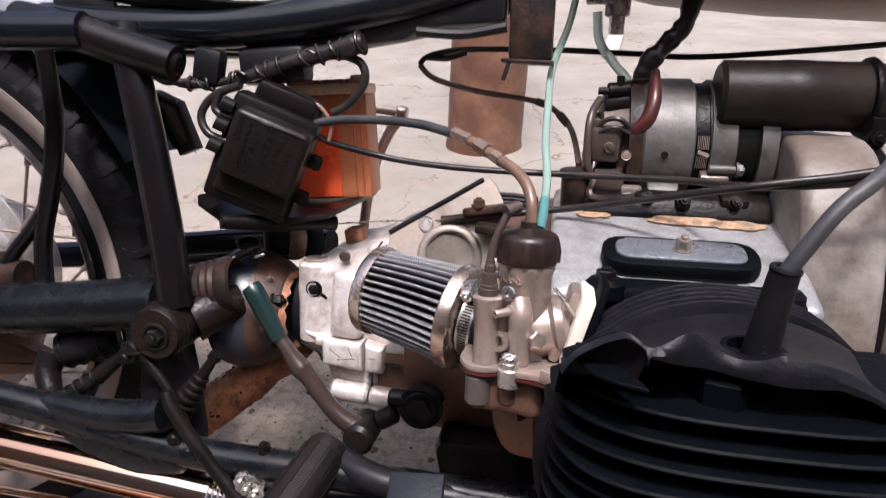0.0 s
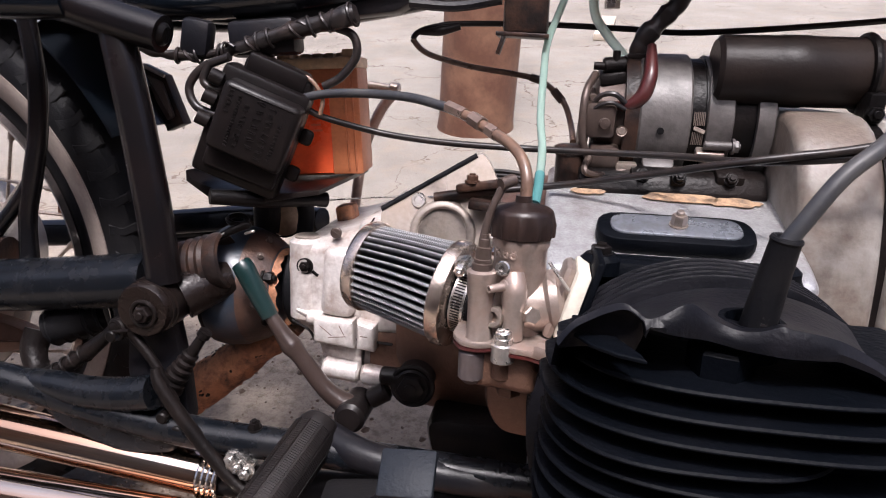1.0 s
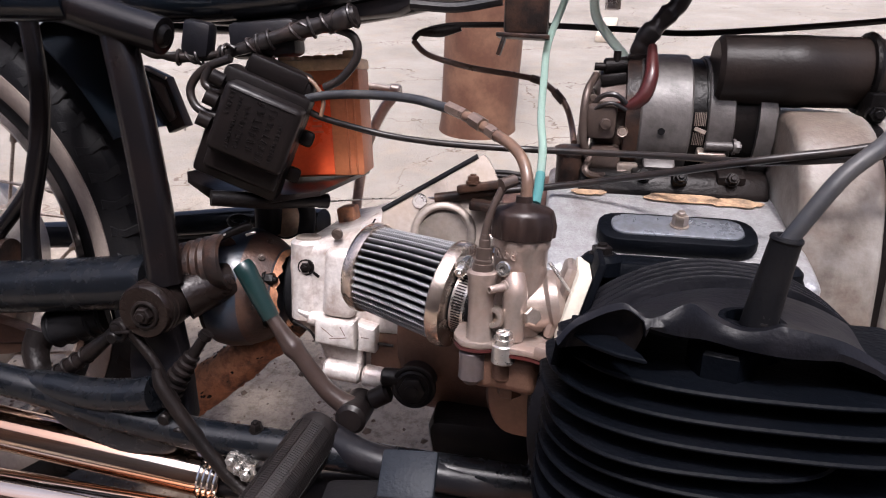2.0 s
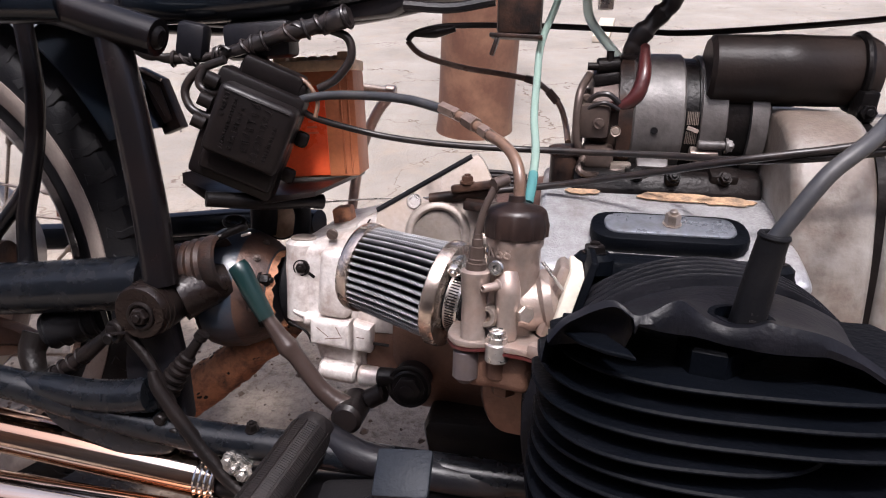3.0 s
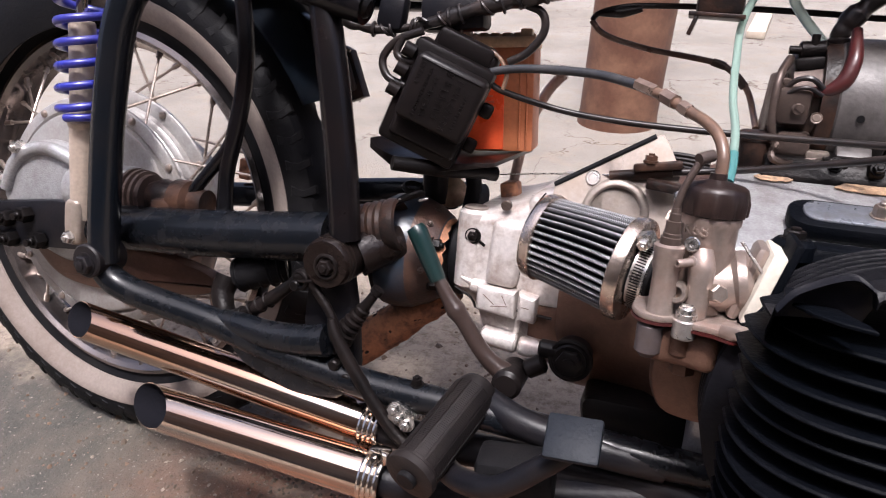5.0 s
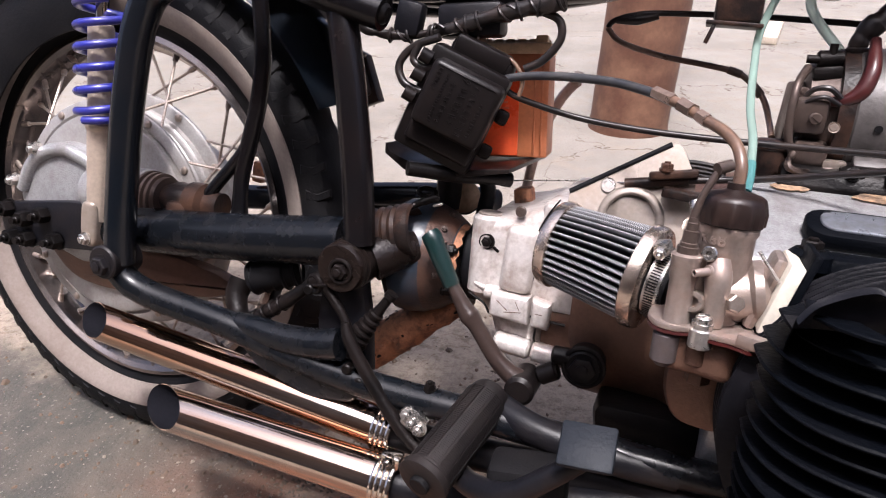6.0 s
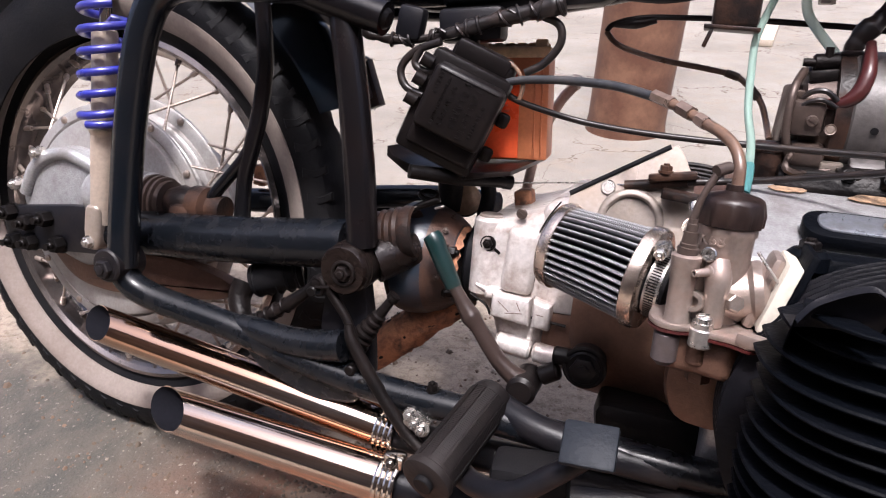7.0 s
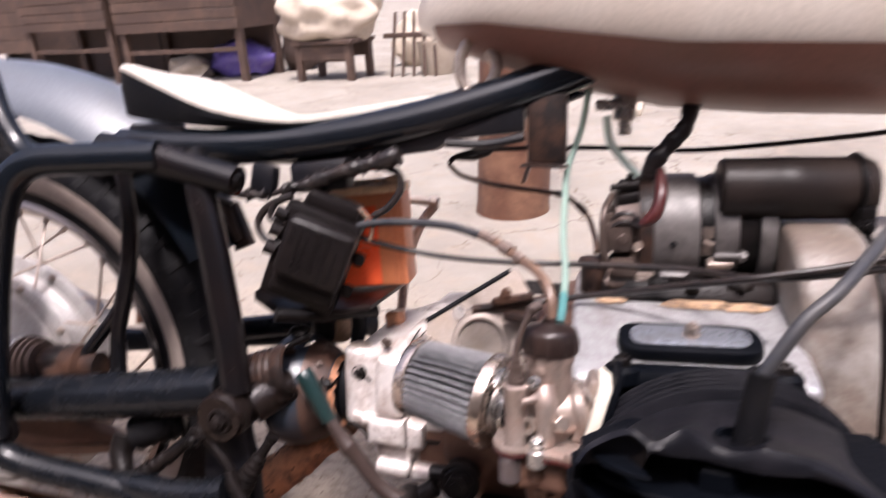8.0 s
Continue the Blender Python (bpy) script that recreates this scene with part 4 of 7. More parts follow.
    part("rubber_gaiter", bm, RUBBER, bike, "ribbed black rubber gaiter")
    bm = B()
    tube(bm, [(0.272, -0.12, 0.318), (0.270, -0.13, 0.300), (0.281, -0.14, 0.282), (0.300, -0.15, 0.272)], [0.016, 0.014, 0.012, 0.013], 12)
    link = part("brake_linkage", bm, DARKIRON, bike, "dark iron brake lever and link rods")
    bm = B()
    tube(bm, [(0.300, -0.156, 0.284), (0.317, -0.158, 0.2905), (0.329, -0.159, 0.297), (0.3405, -0.160, 0.3045), (0.352, -0.161, 0.312), (0.363, -0.162, 0.3205), (0.385, -0.163, 0.3385), (0.399, -0.164, 0.3505)], [0.0070, 0.0082, 0.0066, 0.0088, 0.0064, 0.0086, 0.0066, 0.0074], 12)
    for k in range(4):
        ring(bm, (0.322 + 0.011 * k, -0.159, 0.2925 + 0.0076 * k), (0.8, 0, 0.58), 0.0082, 0.0018, 16, 6)
    part("link_rod", bm, DARKIRON, link)
    bm = B()
    tube(bm, [(0.399, -0.166, 0.3515), (0.4077, -0.166, 0.3550), (0.4185, -0.166, 0.3420), (0.4372, -0.168, 0.3200), (0.4500, -0.170, 0.2960), (0.456, -0.172, 0.277)], [0.0088, 0.0084, 0.0056, 0.0050, 0.0056, 0.0095], 12)
    ring(bm, (0.404, -0.172, 0.3510), (0.3, 1, 0), 0.0090, 0.0030, 20, 8)
    rod(bm, (0.404, -0.178, 0.3510), (0.424, -0.182, 0.3555), 0.0017, seg=8)
    part("crank_arm", bm, DARKIRON, link)
    for q in ((0.397, -0.175, 0.343), (0.452, -0.185, 0.265), (0.467, -0.185, 0.252)):
        bm = B()
        rod(bm, q, (q[0], q[1] + 0.02, q[2]), 0.0062, seg=14, bev=0.0015)
        part("link_pin", bm, DARKIRON, link)
    bm = B()
    ribs = [(0.0, 0.0110)]
    for k in range(6):
        ribs += [(0.006 + 0.0085 * k, 0.0146 - 0.0012 * k), (0.009 + 0.0085 * k, 0.0146 - 0.0012 * k), (0.0105 + 0.0085 * k, 0.0112 - 0.0010 * k), (0.0125 + 0.0085 * k, 0.0112 - 0.0010 * k)]
    turned(bm, (0.444, -0.160, 0.282), (0.55, 0.07, 0.83), ribs + [(0.062, 0.0055), (0.074, 0.0052), (0.076, 0.0072), (0.082, 0.0068)], 24)
    part("brake_switch", bm, DARKIRON, bike, "small dark brake light switch with spring")
    bm = B()
    tube(bm, [(0.448, -0.182, 0.318), (0.4535, -0.184, 0.3020), (0.4735, -0.185, 0.2725), (0.499, -0.186, 0.2400), (0.528, -0.188, 0.2085), (0.556, -0.190, 0.190)], [0.0045, 0.0068, 0.0074, 0.0074, 0.0074, 0.0076], 14)
    part("curved_bracket", bm, DARKIRON, bike, "curved black bracket arm")
    bm = B()
    block(bm, (0.535, -0.183, 0.226), (0.026, 0.012, 0.024), (0, 30, 10), 0.004)
    tie = part("clamp_bracket", bm, STEEL, bike, "bright plated clamp bracket")
    for dx, dz in ((-0.006, 0.008), (0.008, -0.006), (0.0, 0.0)):
        bm = B()
        hexnut(bm, (0.535 + dx, -0.188, 0.226 + dz), (0, -1, 0.2), 0.0068, 0.008)
        part("bolt", bm, STEEL, tie)
    # centre stand and rusty cross member
    bm = B()
    tube(bm, [(0.372, -0.035, 0.193), (0.4207, -0.03, 0.232), (0.4595, -0.03, 0.264), (0.4971, -0.03, 0.296), (0.53, -0.028, 0.325)], [0.0265, 0.0265, 0.025, 0.0235, 0.022], 28, 10)
    for v in bm.verts:
        v.co += Vector((0.5, -0.5, -0.7)) * (0.0045 * noise.noise(v.co * 55) + 0.0025 * noise.noise(v.co * 150))
    member = part("cross_member", bm, RUST, bike, "flaking rusty cross member")
    rnd = random.Random(31)
    bm = B()
    a0, a1 = Vector((0.392, -0.033, 0.209)), Vector((0.528, -0.028, 0.323))
    ax = (a1 - a0).normalized()
    up = Vector((-ax.z, 0, ax.x))
    for k in range(90):
        t = rnd.random()
        an = math.radians(rnd.choice((rnd.gauss(78, 16), rnd.gauss(78, 16), rnd.gauss(-30, 14), rnd.uniform(-40, 100))))
        d = up * math.sin(an) - Vector((0, 1, 0)) * math.cos(an)
        c = a0.lerp(a1, t) + d * (0.0262 - 0.004 * t)
        e = ax.cross(d)
        w = rnd.uniform(0.0008, 0.0030)
        pts = []
        for j in range(6):
            an = j * math.pi / 3
            k1 = rnd.uniform(0.5, 1.3)
            pts.append(bm.verts.new(c + ax * math.cos(an) * w * 1.7 * k1 + e * math.sin(an) * w * k1))
        top = bm.verts.new(c + d * 0.0013)
        for j in range(6):
            bm.faces.new((pts[j], pts[(j + 1) % 6], top))
    tagged(part("rust_flake", bm, DARKIRON, member, "dark flakes of old paint"), kind="stuff")
    bm = B()
    tube(bm, [(0.43, -0.02, 0.24), (0.35, 0.0, 0.17), (0.30, 0.02, 0.12)], 0.014, 12)
    tube(bm, [(0.86, 0.13, 0.22), (0.80, 0.22, 0.11), (0.75, 0.29, -0.055)], 0.013, 12)
    part("side_stand", bm, BLACK_DUSTY, bike, "black side stand leg")


build_low()


# ---- engine and gearbox ----
def build_engine():
    # gearbox rear half
    bm = B()
    prism(bm, [(0.550, 0.418), (0.558, 0.436), (0.59, 0.442), (0.645, 0.462), (0.645, 0.285), (0.592, 0.298), (0.580, 0.335), (0.553, 0.350)], -0.126, 0.10, bev=0.012, rad=0.012, seg=3)
    rod(bm, (0.5685, -0.1115, 0.350), (0.5685, -0.109, 0.4405), 0.0185, seg=28, bev=0.004)
    gear = part("gearbox", bm, ALU_LIGHT, bike, "bright cast aluminium gearbox case, oil-streaked")
    bm = B()
    prism(bm, [(0.629, 0.466), (0.68, 0.468), (0.695, 0.345), (0.629, 0.345)], -0.1275, 0.10, bev=0.008, rad=0.01)
    prism(bm, [(0.585, 0.364), (0.585, 0.335), (0.629, 0.331), (0.629, 0.362)], -0.144, -0.112, bev=0.006, seg=3)
    prism(bm, [(0.632, 0.362), (0.632, 0.331), (0.651, 0.329), (0.652, 0.358)], -0.144, -0.112, bev=0.006, seg=3)
    rod(bm, (0.592, -0.128, 0.303), (0.633, -0.128, 0.299), 0.0115, seg=20, bev=0.003)
    rod(bm, (0.635, -0.128, 0.299), (0.672, -0.128, 0.296), 0.0115, seg=20, bev=0.003)
    rod(bm, (0.575, -0.128, 0.358), (0.592, -0.128, 0.356), 0.008, seg=16, bev=0.002)
    part("gearbox_flange", bm, ALU_LIGHT, gear)
    bm = B()
    prism(bm, [(0.640, 0.349), (0.70, 0.349), (0.70, 0.285), (0.640, 0.282)], -0.1255, 0.10, bev=0.008, rad=0.01)
    part("gearbox_lower", bm, ALU_BROWN, gear, "brown lower case, with shade put into its colour")
    bm = B()
    block(bm, (0.6115, -0.127, 0.4000), (0.036, 0.026, 0.074), (0, 4, 0), 0.009, 4)
    part("case_pillar", bm, ALU_LIGHT, gear, "bright rounded pillar cast on the case")
    bm = B()
    for x, z, turn, ln in ((0.600, 0.3500, 38, 0.020), (0.612, 0.3440, -8, 0.024), (0.617, 0.3520, 62, 0.014), (0.641, 0.3470, 4, 0.010)):
        block(bm, (x, -0.1441, z), (ln * 0.8, 0.0004, 0.0007), (0, turn, 0), 0)
    part("casting_scar", bm, ALU_BROWN, gear, "scratched casting marks")
    bm = B()
    turned(bm, (0.572, -0.1265, 0.4135), (0, -1, 0), [(0, 0.0092), (0.0016, 0.0088), (0.0018, 0.0074), (0.0006, 0.0072)], 24)
    hexnut(bm, (0.572, -0.126, 0.4135), (0, -1, 0), 0.0058, 0.0050)
    # short dark tail beside the bolt
    block(bm, (0.583, -0.1265, 0.4060), (0.008, 0.0012, 0.0035), (0, 35, 0), 0.0005, 1)
    part("plug_bolt", bm, DARKIRON, gear, "dark recessed bolt with a short dark tail")
    bm = B()
    turned(bm, (0.5685, -0.109, 0.4395), (0, 0, 1), [(0, 0.0135), (0.003, 0.0135), (0.004, 0.012), (0.0025, 0.010), (0.0025, 0)], 28)
    part("top_plug", bm, BRIGHTALU, gear)
    bm = B()
    for k, line in enumerate(([(0.6476, -0.1288, 0.4704), (0.6360, -0.1288, 0.4519), (0.6266, -0.1288, 0.4277), (0.6239, -0.1288, 0.4021), (0.6222, -0.1288, 0.3781)], [(0.6527, -0.1288, 0.4670), (0.6411, -0.1288, 0.4496), (0.6323, -0.1288, 0.4261), (0.6289, -0.1288, 0.4017), (0.6278, -0.1288, 0.3785)])):
        tube(bm, line, 0.0009, 6)
    tube(bm, [(0.634, -0.122, 0.335), (0.634, -0.1225, 0.31)], 0.003, 6)
    tube(bm, [(0.594, -0.1285, 0.3395), (0.615, -0.1285, 0.3385), (0.668, -0.129, 0.335)], 0.0016, 6)
    tube(bm, [(0.556, -0.1265, 0.352), (0.575, -0.1275, 0.343), (0.582, -0.1275, 0.332)], 0.0014, 6)
    part("joint_seam", bm, DARKIRON, gear, "dark oily joint seam")
    for x, z, r in ((0.607, 0.452, 0.006), (0.648, 0.452, 0.006)):
        bm = B()
        y = -0.1262 if z > 0.4 else -0.1445
        rod(bm, (x, y, z), (x, y - 0.004, z), r, seg=16, bev=0.001)
        block(bm, (x, y - 0.0042, z), (r * 1.6, 0.0012, 0.0014), (0, 30, 0), 0)
        part("case_screw", bm, BRONZE, gear)
    bm = B()
    block(bm, (0.580, 0.0, 0.445), (0.022, 0.028, 0.026), (0, -10, 0), 0.004)
    part("breather", bm, RUST, gear, "small dirty breather block")
    bm = B()
    tube(bm, [(0.5629, -0.1280, 0.3651), (0.5726, -0.1280, 0.3616), (0.5822, -0.1280, 0.3580)], [0.0022, 0.0036, 0.0024], 12)
    part("case_rib", bm, ALU_LIGHT, gear)
    gear.location = (-0.002, 0.036, -0.006)
    # bell housing, brown stained and darkened for shade under the filter
    bm = B()
    turned(bm, (0.67, 0.025, 0.345), (1, 0, 0), [(0, 0.118), (0.01, 0.126), (0.06, 0.129), (0.10, 0.133), (0.125, 0.150), (0.155, 0.158)], 56)
    part("bell_housing", bm, ALU_BROWN, bike, "brown stained bell housing, darkened for shade under the filter")
    bm = B()
    rod(bm, (0.6945, -0.126, 0.2985), (0.6945, -0.08, 0.2985), 0.0195, seg=28, bev=0.003)
    hexnut(bm, (0.6945, -0.126, 0.2985), (0, -1, 0), 0.0140, 0.008)
    ring(bm, (0.6945, -0.122, 0.2985), (0, 1, 0), 0.0205, 0.003, 28, 8)
    rod(bm, (0.660, -0.116, 0.304), (0.684, -0.116, 0.304), 0.0098, seg=16, bev=0.002)
    part("kick_shaft_cap", bm, PLASTIC, bike, "greasy black shaft cap with hexagon nut")
    # crankcase with sloping shoulder
    bm = B()
    prism(bm, [(-0.215, 0.455), (-0.190, 0.468), (-0.075, 0.505), (0.10, 0.505), (0.19, 0.46), (0.19, 0.25), (0.10, 0.19), (-0.10, 0.19), (-0.16, 0.245), (-0.17, 0.40)], 0.815, 1.03, "x", bev=0.008, rad=0.025, seg=3)
    case = part("crankcase", bm, CASEALU, bike, "grey crankcase with peeling paint")
    bm = B()
    prism(bm, [(0.775, 0.39), (0.83, 0.40), (0.83, 0.285), (0.785, 0.29), (0.772, 0.32)], -0.185, -0.10, bev=0.01, rad=0.015)
    part("case_rib", bm, ALU_BROWN, case, "brown stained case rib")
    bm = B()
    prism(bm, [(0.705, 0.262), (1.08, 0.262), (1.08, 0.165), (0.725, 0.165)], -0.12, 0.12, bev=0.012, rad=0.02)
    part("oil_sump", bm, DARKIRON, bike, "black oil sump")
    # front cover
    bm = B()
    prism(bm, [(-0.165, 0.47), (-0.15, 0.54), (-0.10, 0.585), (0.10, 0.585), (0.15, 0.5), (0.15, 0.22), (-0.14, 0.22), (-0.17, 0.3)], 1.022, 1.090, "x", bev=0.010, rad=0.03, seg=3)
    part("timing_cover", bm, PEELGREY, bike, "grime-streaked grey timing cover")
    bm = B()
    prism(bm, [(-0.168, 0.46), (-0.155, 0.54), (-0.105, 0.58), (0.10, 0.58), (0.15, 0.5), (0.15, 0.22), (-0.14, 0.22), (-0.172, 0.3)], 1.094, 1.21, "x", bev=0.010, rad=0.03, seg=3)
    part("front_cover", bm, PEELGREY, bike, "pale grey front engine cover, paint peeling")
    bm = B()
    prism(bm, [(-0.160, 0.47), (-0.148, 0.54), (-0.10, 0.578), (0.05, 0.578), (0.05, 0.25), (-0.160, 0.25)], 1.088, 1.097, "x", rad=0.03)
    part("cover_gasket", bm, DARKIRON, bike, "dark gasket between the covers")
    for x in (1.128, 1.172):
        bm = B()
        tube(bm, [(x, -0.1715, 0.30), (x + 0.004, -0.1700, 0.46), (x + 0.005, -0.158, 0.535)], 0.0012, 6)
        part("seam", bm, DARKIRON, bike, "dark seam line of the cover")
    # generator cradle
    bm = B()
    prism(bm, [(-0.085, 0.500), (-0.075, 0.522), (-0.05, 0.528), (0.06, 0.528), (0.08, 0.50)], 0.845, 1.02, "x", bev=0.004, rad=0.008)
    part("generator_cradle", bm, DARKIRON, case, "dark oily generator cradle")
    bm = B()
    rnd = random.Random(3)
    for x0, x1, w0, yc in ((0.838, 0.872, 0.006, 0.002), (0.905, 0.975, 0.009, -0.002), (0.958, 1.012, 0.008, -0.006)):
        bm = B()
        n0 = 26
        ring_pts = []
        for i in range(n0):
            a = 2 * math.pi * i / n0
            k = 0.7 + 0.6 * rnd.random()
            ring_pts.append(((x0 + x1) / 2 + math.cos(a) * (x1 - x0) / 2 * (0.85 + 0.15 * k), yc + math.sin(a) * w0 * k))
        prism(bm, ring_pts, 0.0, 0.0009, "z", bev=0.0003)
        moved(bm, pose(0, -0.088, 0.5022, math.degrees(math.atan2(0.037, 0.115))))
        part("dirt_crust", bm, TANDIRT, case, "sandy crust of dirt along the cradle edge")
    # oval tappet cover lying on the shoulder
    slope = math.degrees(math.atan2(0.037, 0.115))
    m = pose(0.926, -0.167, 0.4865 + (-0.167 + 0.146) * 0.3217, slope)
    bm = B()
    prism(bm, [(-0.066, -0.024), (0.062, -0.024), (0.062, 0.024), (-0.066, 0.024)], -0.004, 0.010, "z", bev=0.003, rad=0.028)
    moved(bm, m)
    oval = part("tappet_cover", bm, FIN, case, "oval black cover held by one bolt")
    bm = B()
    prism(bm, [(-0.055, -0.0165), (0.051, -0.0165), (0.051, 0.0165), (-0.055, 0.0165)], 0.009, 0.0125, "z", bev=0.002, rad=0.02)
    moved(bm, m)
    part("cover_panel", bm, mat("bluish_worn_panel", (0.20, 0.215, 0.245), 0.30, 0.6, dirt=(0.07, 0.068, 0.072), dirt_amt=0.8, dirt_scale=42, grain=300, vary=0.4, bump=0.3), oval, "worn bluish grey panel")
    bm = B()
    hexnut(bm, (0, 0, 0.0125), (0, 0, 1), 0.0065, 0.010)
    moved(bm, m)
    part("bolt", bm, DULLSTEEL, oval)
    bm = B()
    prism(bm, [(0.842, 0.455), (0.872, 0.470), (1.01, 0.470), (1.02, 0.44), (0.845, 0.43)], -0.222, -0.19, bev=0.006, rad=0.01)
    for x in (0.862, 0.995):
        rod(bm, (x, -0.215, 0.455), (x, -0.215, 0.474), 0.016, seg=20, bev=0.004)
    part("cylinder_base", bm, FIN, bike, "black cylinder base flange")
    for x in (0.862, 0.995):
        bm = B()
        hexnut(bm, (x, -0.215, 0.4735), (0, 0, 1), 0.008, 0.007)
        part("stud_nut", bm, DARKIRON, bike)


build_engine()


# ---- cylinder and head ----
def build_cylinder():
    cx, cz = 0.938, 0.362
    bm = B()
    turned(bm, (cx, -0.20, cz), (0, -1, 0), [(0, 0.075), (0.20, 0.075)], 40)
    barrel = part("cylinder", bm, FIN, bike, "black finned cylinder barrel")
    bx, bz = 0.942, 0.352
    for k in range(5):
        bm = B()
        y = -0.238 - 0.0098 * k
        r = 0.1300 - 0.0004 * k
        turned(bm, (bx, y, bz), (0, -1, 0), [(0, 0.07), (0, r - 0.0016), (0.0008, r), (0.0022, r), (0.003, r - 0.0016), (0.003, 0.07)], 84)
        part("fin", bm, FINTOP, barrel)
    bm = B()
    prism(bm, [(0.868, 0.452), (1.02, 0.452), (1.02, 0.25), (0.868, 0.25)], -0.385, -0.30, bev=0.01, rad=0.03)
    rod(bm, (0.912, -0.398, 0.44), (0.912, -0.400, 0.476), 0.017, seg=6, bev=0.002)
    head = part("cylinder_head", bm, FIN, bike, "black cylinder head with horizontal cooling fins")

    def plate(z, x0, x1, y0, y1, rad, wave=0.0, th=0.0028):
        mx, hw, hd = (x0 + x1) / 2, (x1 - x0) / 2, -0.345 - y0
        pts = []
        for k in range(37):
            a = math.pi * k / 36
            c, s = math.cos(a), math.sin(a)
            pts.append((mx - math.copysign(abs(c) ** 0.72, c) * hw, -0.345 - s ** 0.72 * hd))
        pts += [(x1 - 0.012, y1), (x0 + 0.034, y1)]
        b = B()
        prism(b, pts, z, z + th, "z", bev=0.0011, seg=1)
        return b

    rnd = random.Random(8)
    for i in range(16):
        z = 0.4580 - 0.0127 * i
        x0, x1 = 0.8195 + 0.004 * rnd.random(), 0.985 if i in (3, 7) else 1.050
        inset = max(0.0, z - 0.44) * 0.5
        b = plate(z, x0 + inset, x1 - inset, -0.4385 + inset * 0.6 + 0.002 * rnd.random(), -0.305, 0.018)
        part("fin", b, FIN, head)
    # upper fin of which only the rear end is left
    b = B()
    prism(b, [(0.836, -0.380), (0.834, -0.405), (0.844, -0.422), (0.856, -0.432), (0.8695, -0.4375), (0.868, -0.430), (0.859, -0.412), (0.850, -0.380)], 0.4755, 0.4780, "z", bev=0.0007, seg=1)
    part("fin", b, FIN, head, "broken upper fin with a pointed end")
    # deck sloping from the barrel to a wavy crest round the plug
    crest = spline([(0.8275, 0, 0.4777), (0.8339, 0, 0.4859), (0.8418, 0, 0.4911), (0.8509, 0, 0.4963), (0.8587, 0, 0.4993), (0.8643, 0, 0.4969), (0.870, 0, 0.4936), (0.8777, 0, 0.4964),
                    (0.8852, 0, 0.5005), (0.8912, 0, 0.5010), (0.8973, 0, 0.4972), (0.9044, 0, 0.4924), (0.9139, 0, 0.4896), (0.9227, 0, 0.4910), (0.931, 0, 0.4949), (0.9362, 0, 0.4940),
                    (0.949, 0, 0.4918), (0.9621, 0, 0.4879), (0.9756, 0, 0.4807), (0.998, 0, 0.4660), (1.018, 0, 0.450)], 4)
    b = B()
    rows = []
    for i, q in enumerate(crest):
        f = i / (len(crest) - 1)
        edge = -0.419 + 0.004 * math.sin(f * 15.0)
        xr = 0.846 + 0.176 * f
        under = np.interp(q.x, (0.82, 0.866, 0.870, 0.889, 0.912, 0.938, 0.958, 0.976, 1.0, 1.02), (0.474, 0.4775, 0.4895, 0.4850, 0.4810, 0.4805, 0.4800, 0.4735, 0.459, 0.443))
        lip = min(q.z - under, 0.003) if q.x < 0.868 else q.z - under
        zr = 0.350 + math.sqrt(max(0.0, 0.1330 ** 2 - (xr - 0.942) ** 2)) - 0.004
        row = []
        for k in range(9):
            t = k / 8
            wv = t ** 2.5
            low = q.z - 0.004 - 0.009 * math.sin(math.pi * min(1.0, t * 1.1))
            zz = zr * (1 - t) + (low * (1 - wv) + q.z * wv) * t
            row.append(b.verts.new((xr * (1 - t) + q.x * t, -0.305 + (edge + 0.305) * t, zz)))
        # lip turned down at the front
        row.append(b.verts.new((q.x, edge - 0.0012, q.z - 0.0014)))
        row.append(b.verts.new((q.x + 0.001, edge - 0.0035, q.z - 0.5 * lip - 0.0008)))
        row.append(b.verts.new((q.x + 0.001, edge - 0.0030, q.z - lip)))
        row.append(b.verts.new((q.x + 0.001, edge + 0.004, q.z - lip - 0.001)))
        row.append(b.verts.new((q.x + 0.001, edge + 0.010, under - 0.006)))
        row.append(b.verts.new((q.x + 0.001, -0.372, under - 0.010)))
        rows.append(row)
    for p, q in zip(rows, rows[1:]):
        for k in range(len(p) - 1):
            b.faces.new((p[k], p[k + 1], q[k + 1], q[k]))
    side = [v for v in rows[0]]
    base = [b.verts.new((v.co.x - 0.002, v.co.y + 0.004, v.co.z - 0.016)) for v in side[:9]]
    for k in range(8):
        b.faces.new((side[k], side[k + 1], base[k + 1], base[k]))
    part("crown", b, FINTOP, head, "uneven black crown of the head with scalloped edge")
    bm = B()
    turned(bm, (0.9255, -0.393, 0.470), (0.04, -0.06, 1), [(0, 0.0), (0, 0.016), (0.012, 0.017), (0.018, 0.0165), (0.018, 0.0135), (0.006, 0.013), (0.006, 0)], 36)
    part("plug_well", bm, FIN, head, "raised black plug well")
    # plug boot and ignition lead
    bm = B()
    tube(bm, [(0.9265, -0.396, 0.474), (0.9290, -0.398, 0.494), (0.9320, -0.400, 0.518), (0.9338, -0.402, 0.5325)], [0.0092, 0.0086, 0.0078, 0.0074], 24)
    ring(bm, (0.9338, -0.402, 0.5325), (0.12, -0.1, 1), 0.0062, 0.0018, 24, 8)
    boot = part("plug_boot", bm, RUBBER, bike, "black rubber spark plug boot")
    bm = B()
    for k in range(9):
        block(bm, (0.9278 + 0.00042 * k, -0.4062 + 0.00014 * k, 0.486 + 0.0036 * k), (0.0032 if k % 3 else 0.0022, 0.0010, 0.0012), (0, 8, 0), 0)
    part("raised_mark", bm, MARKM, boot)
    bm = B()
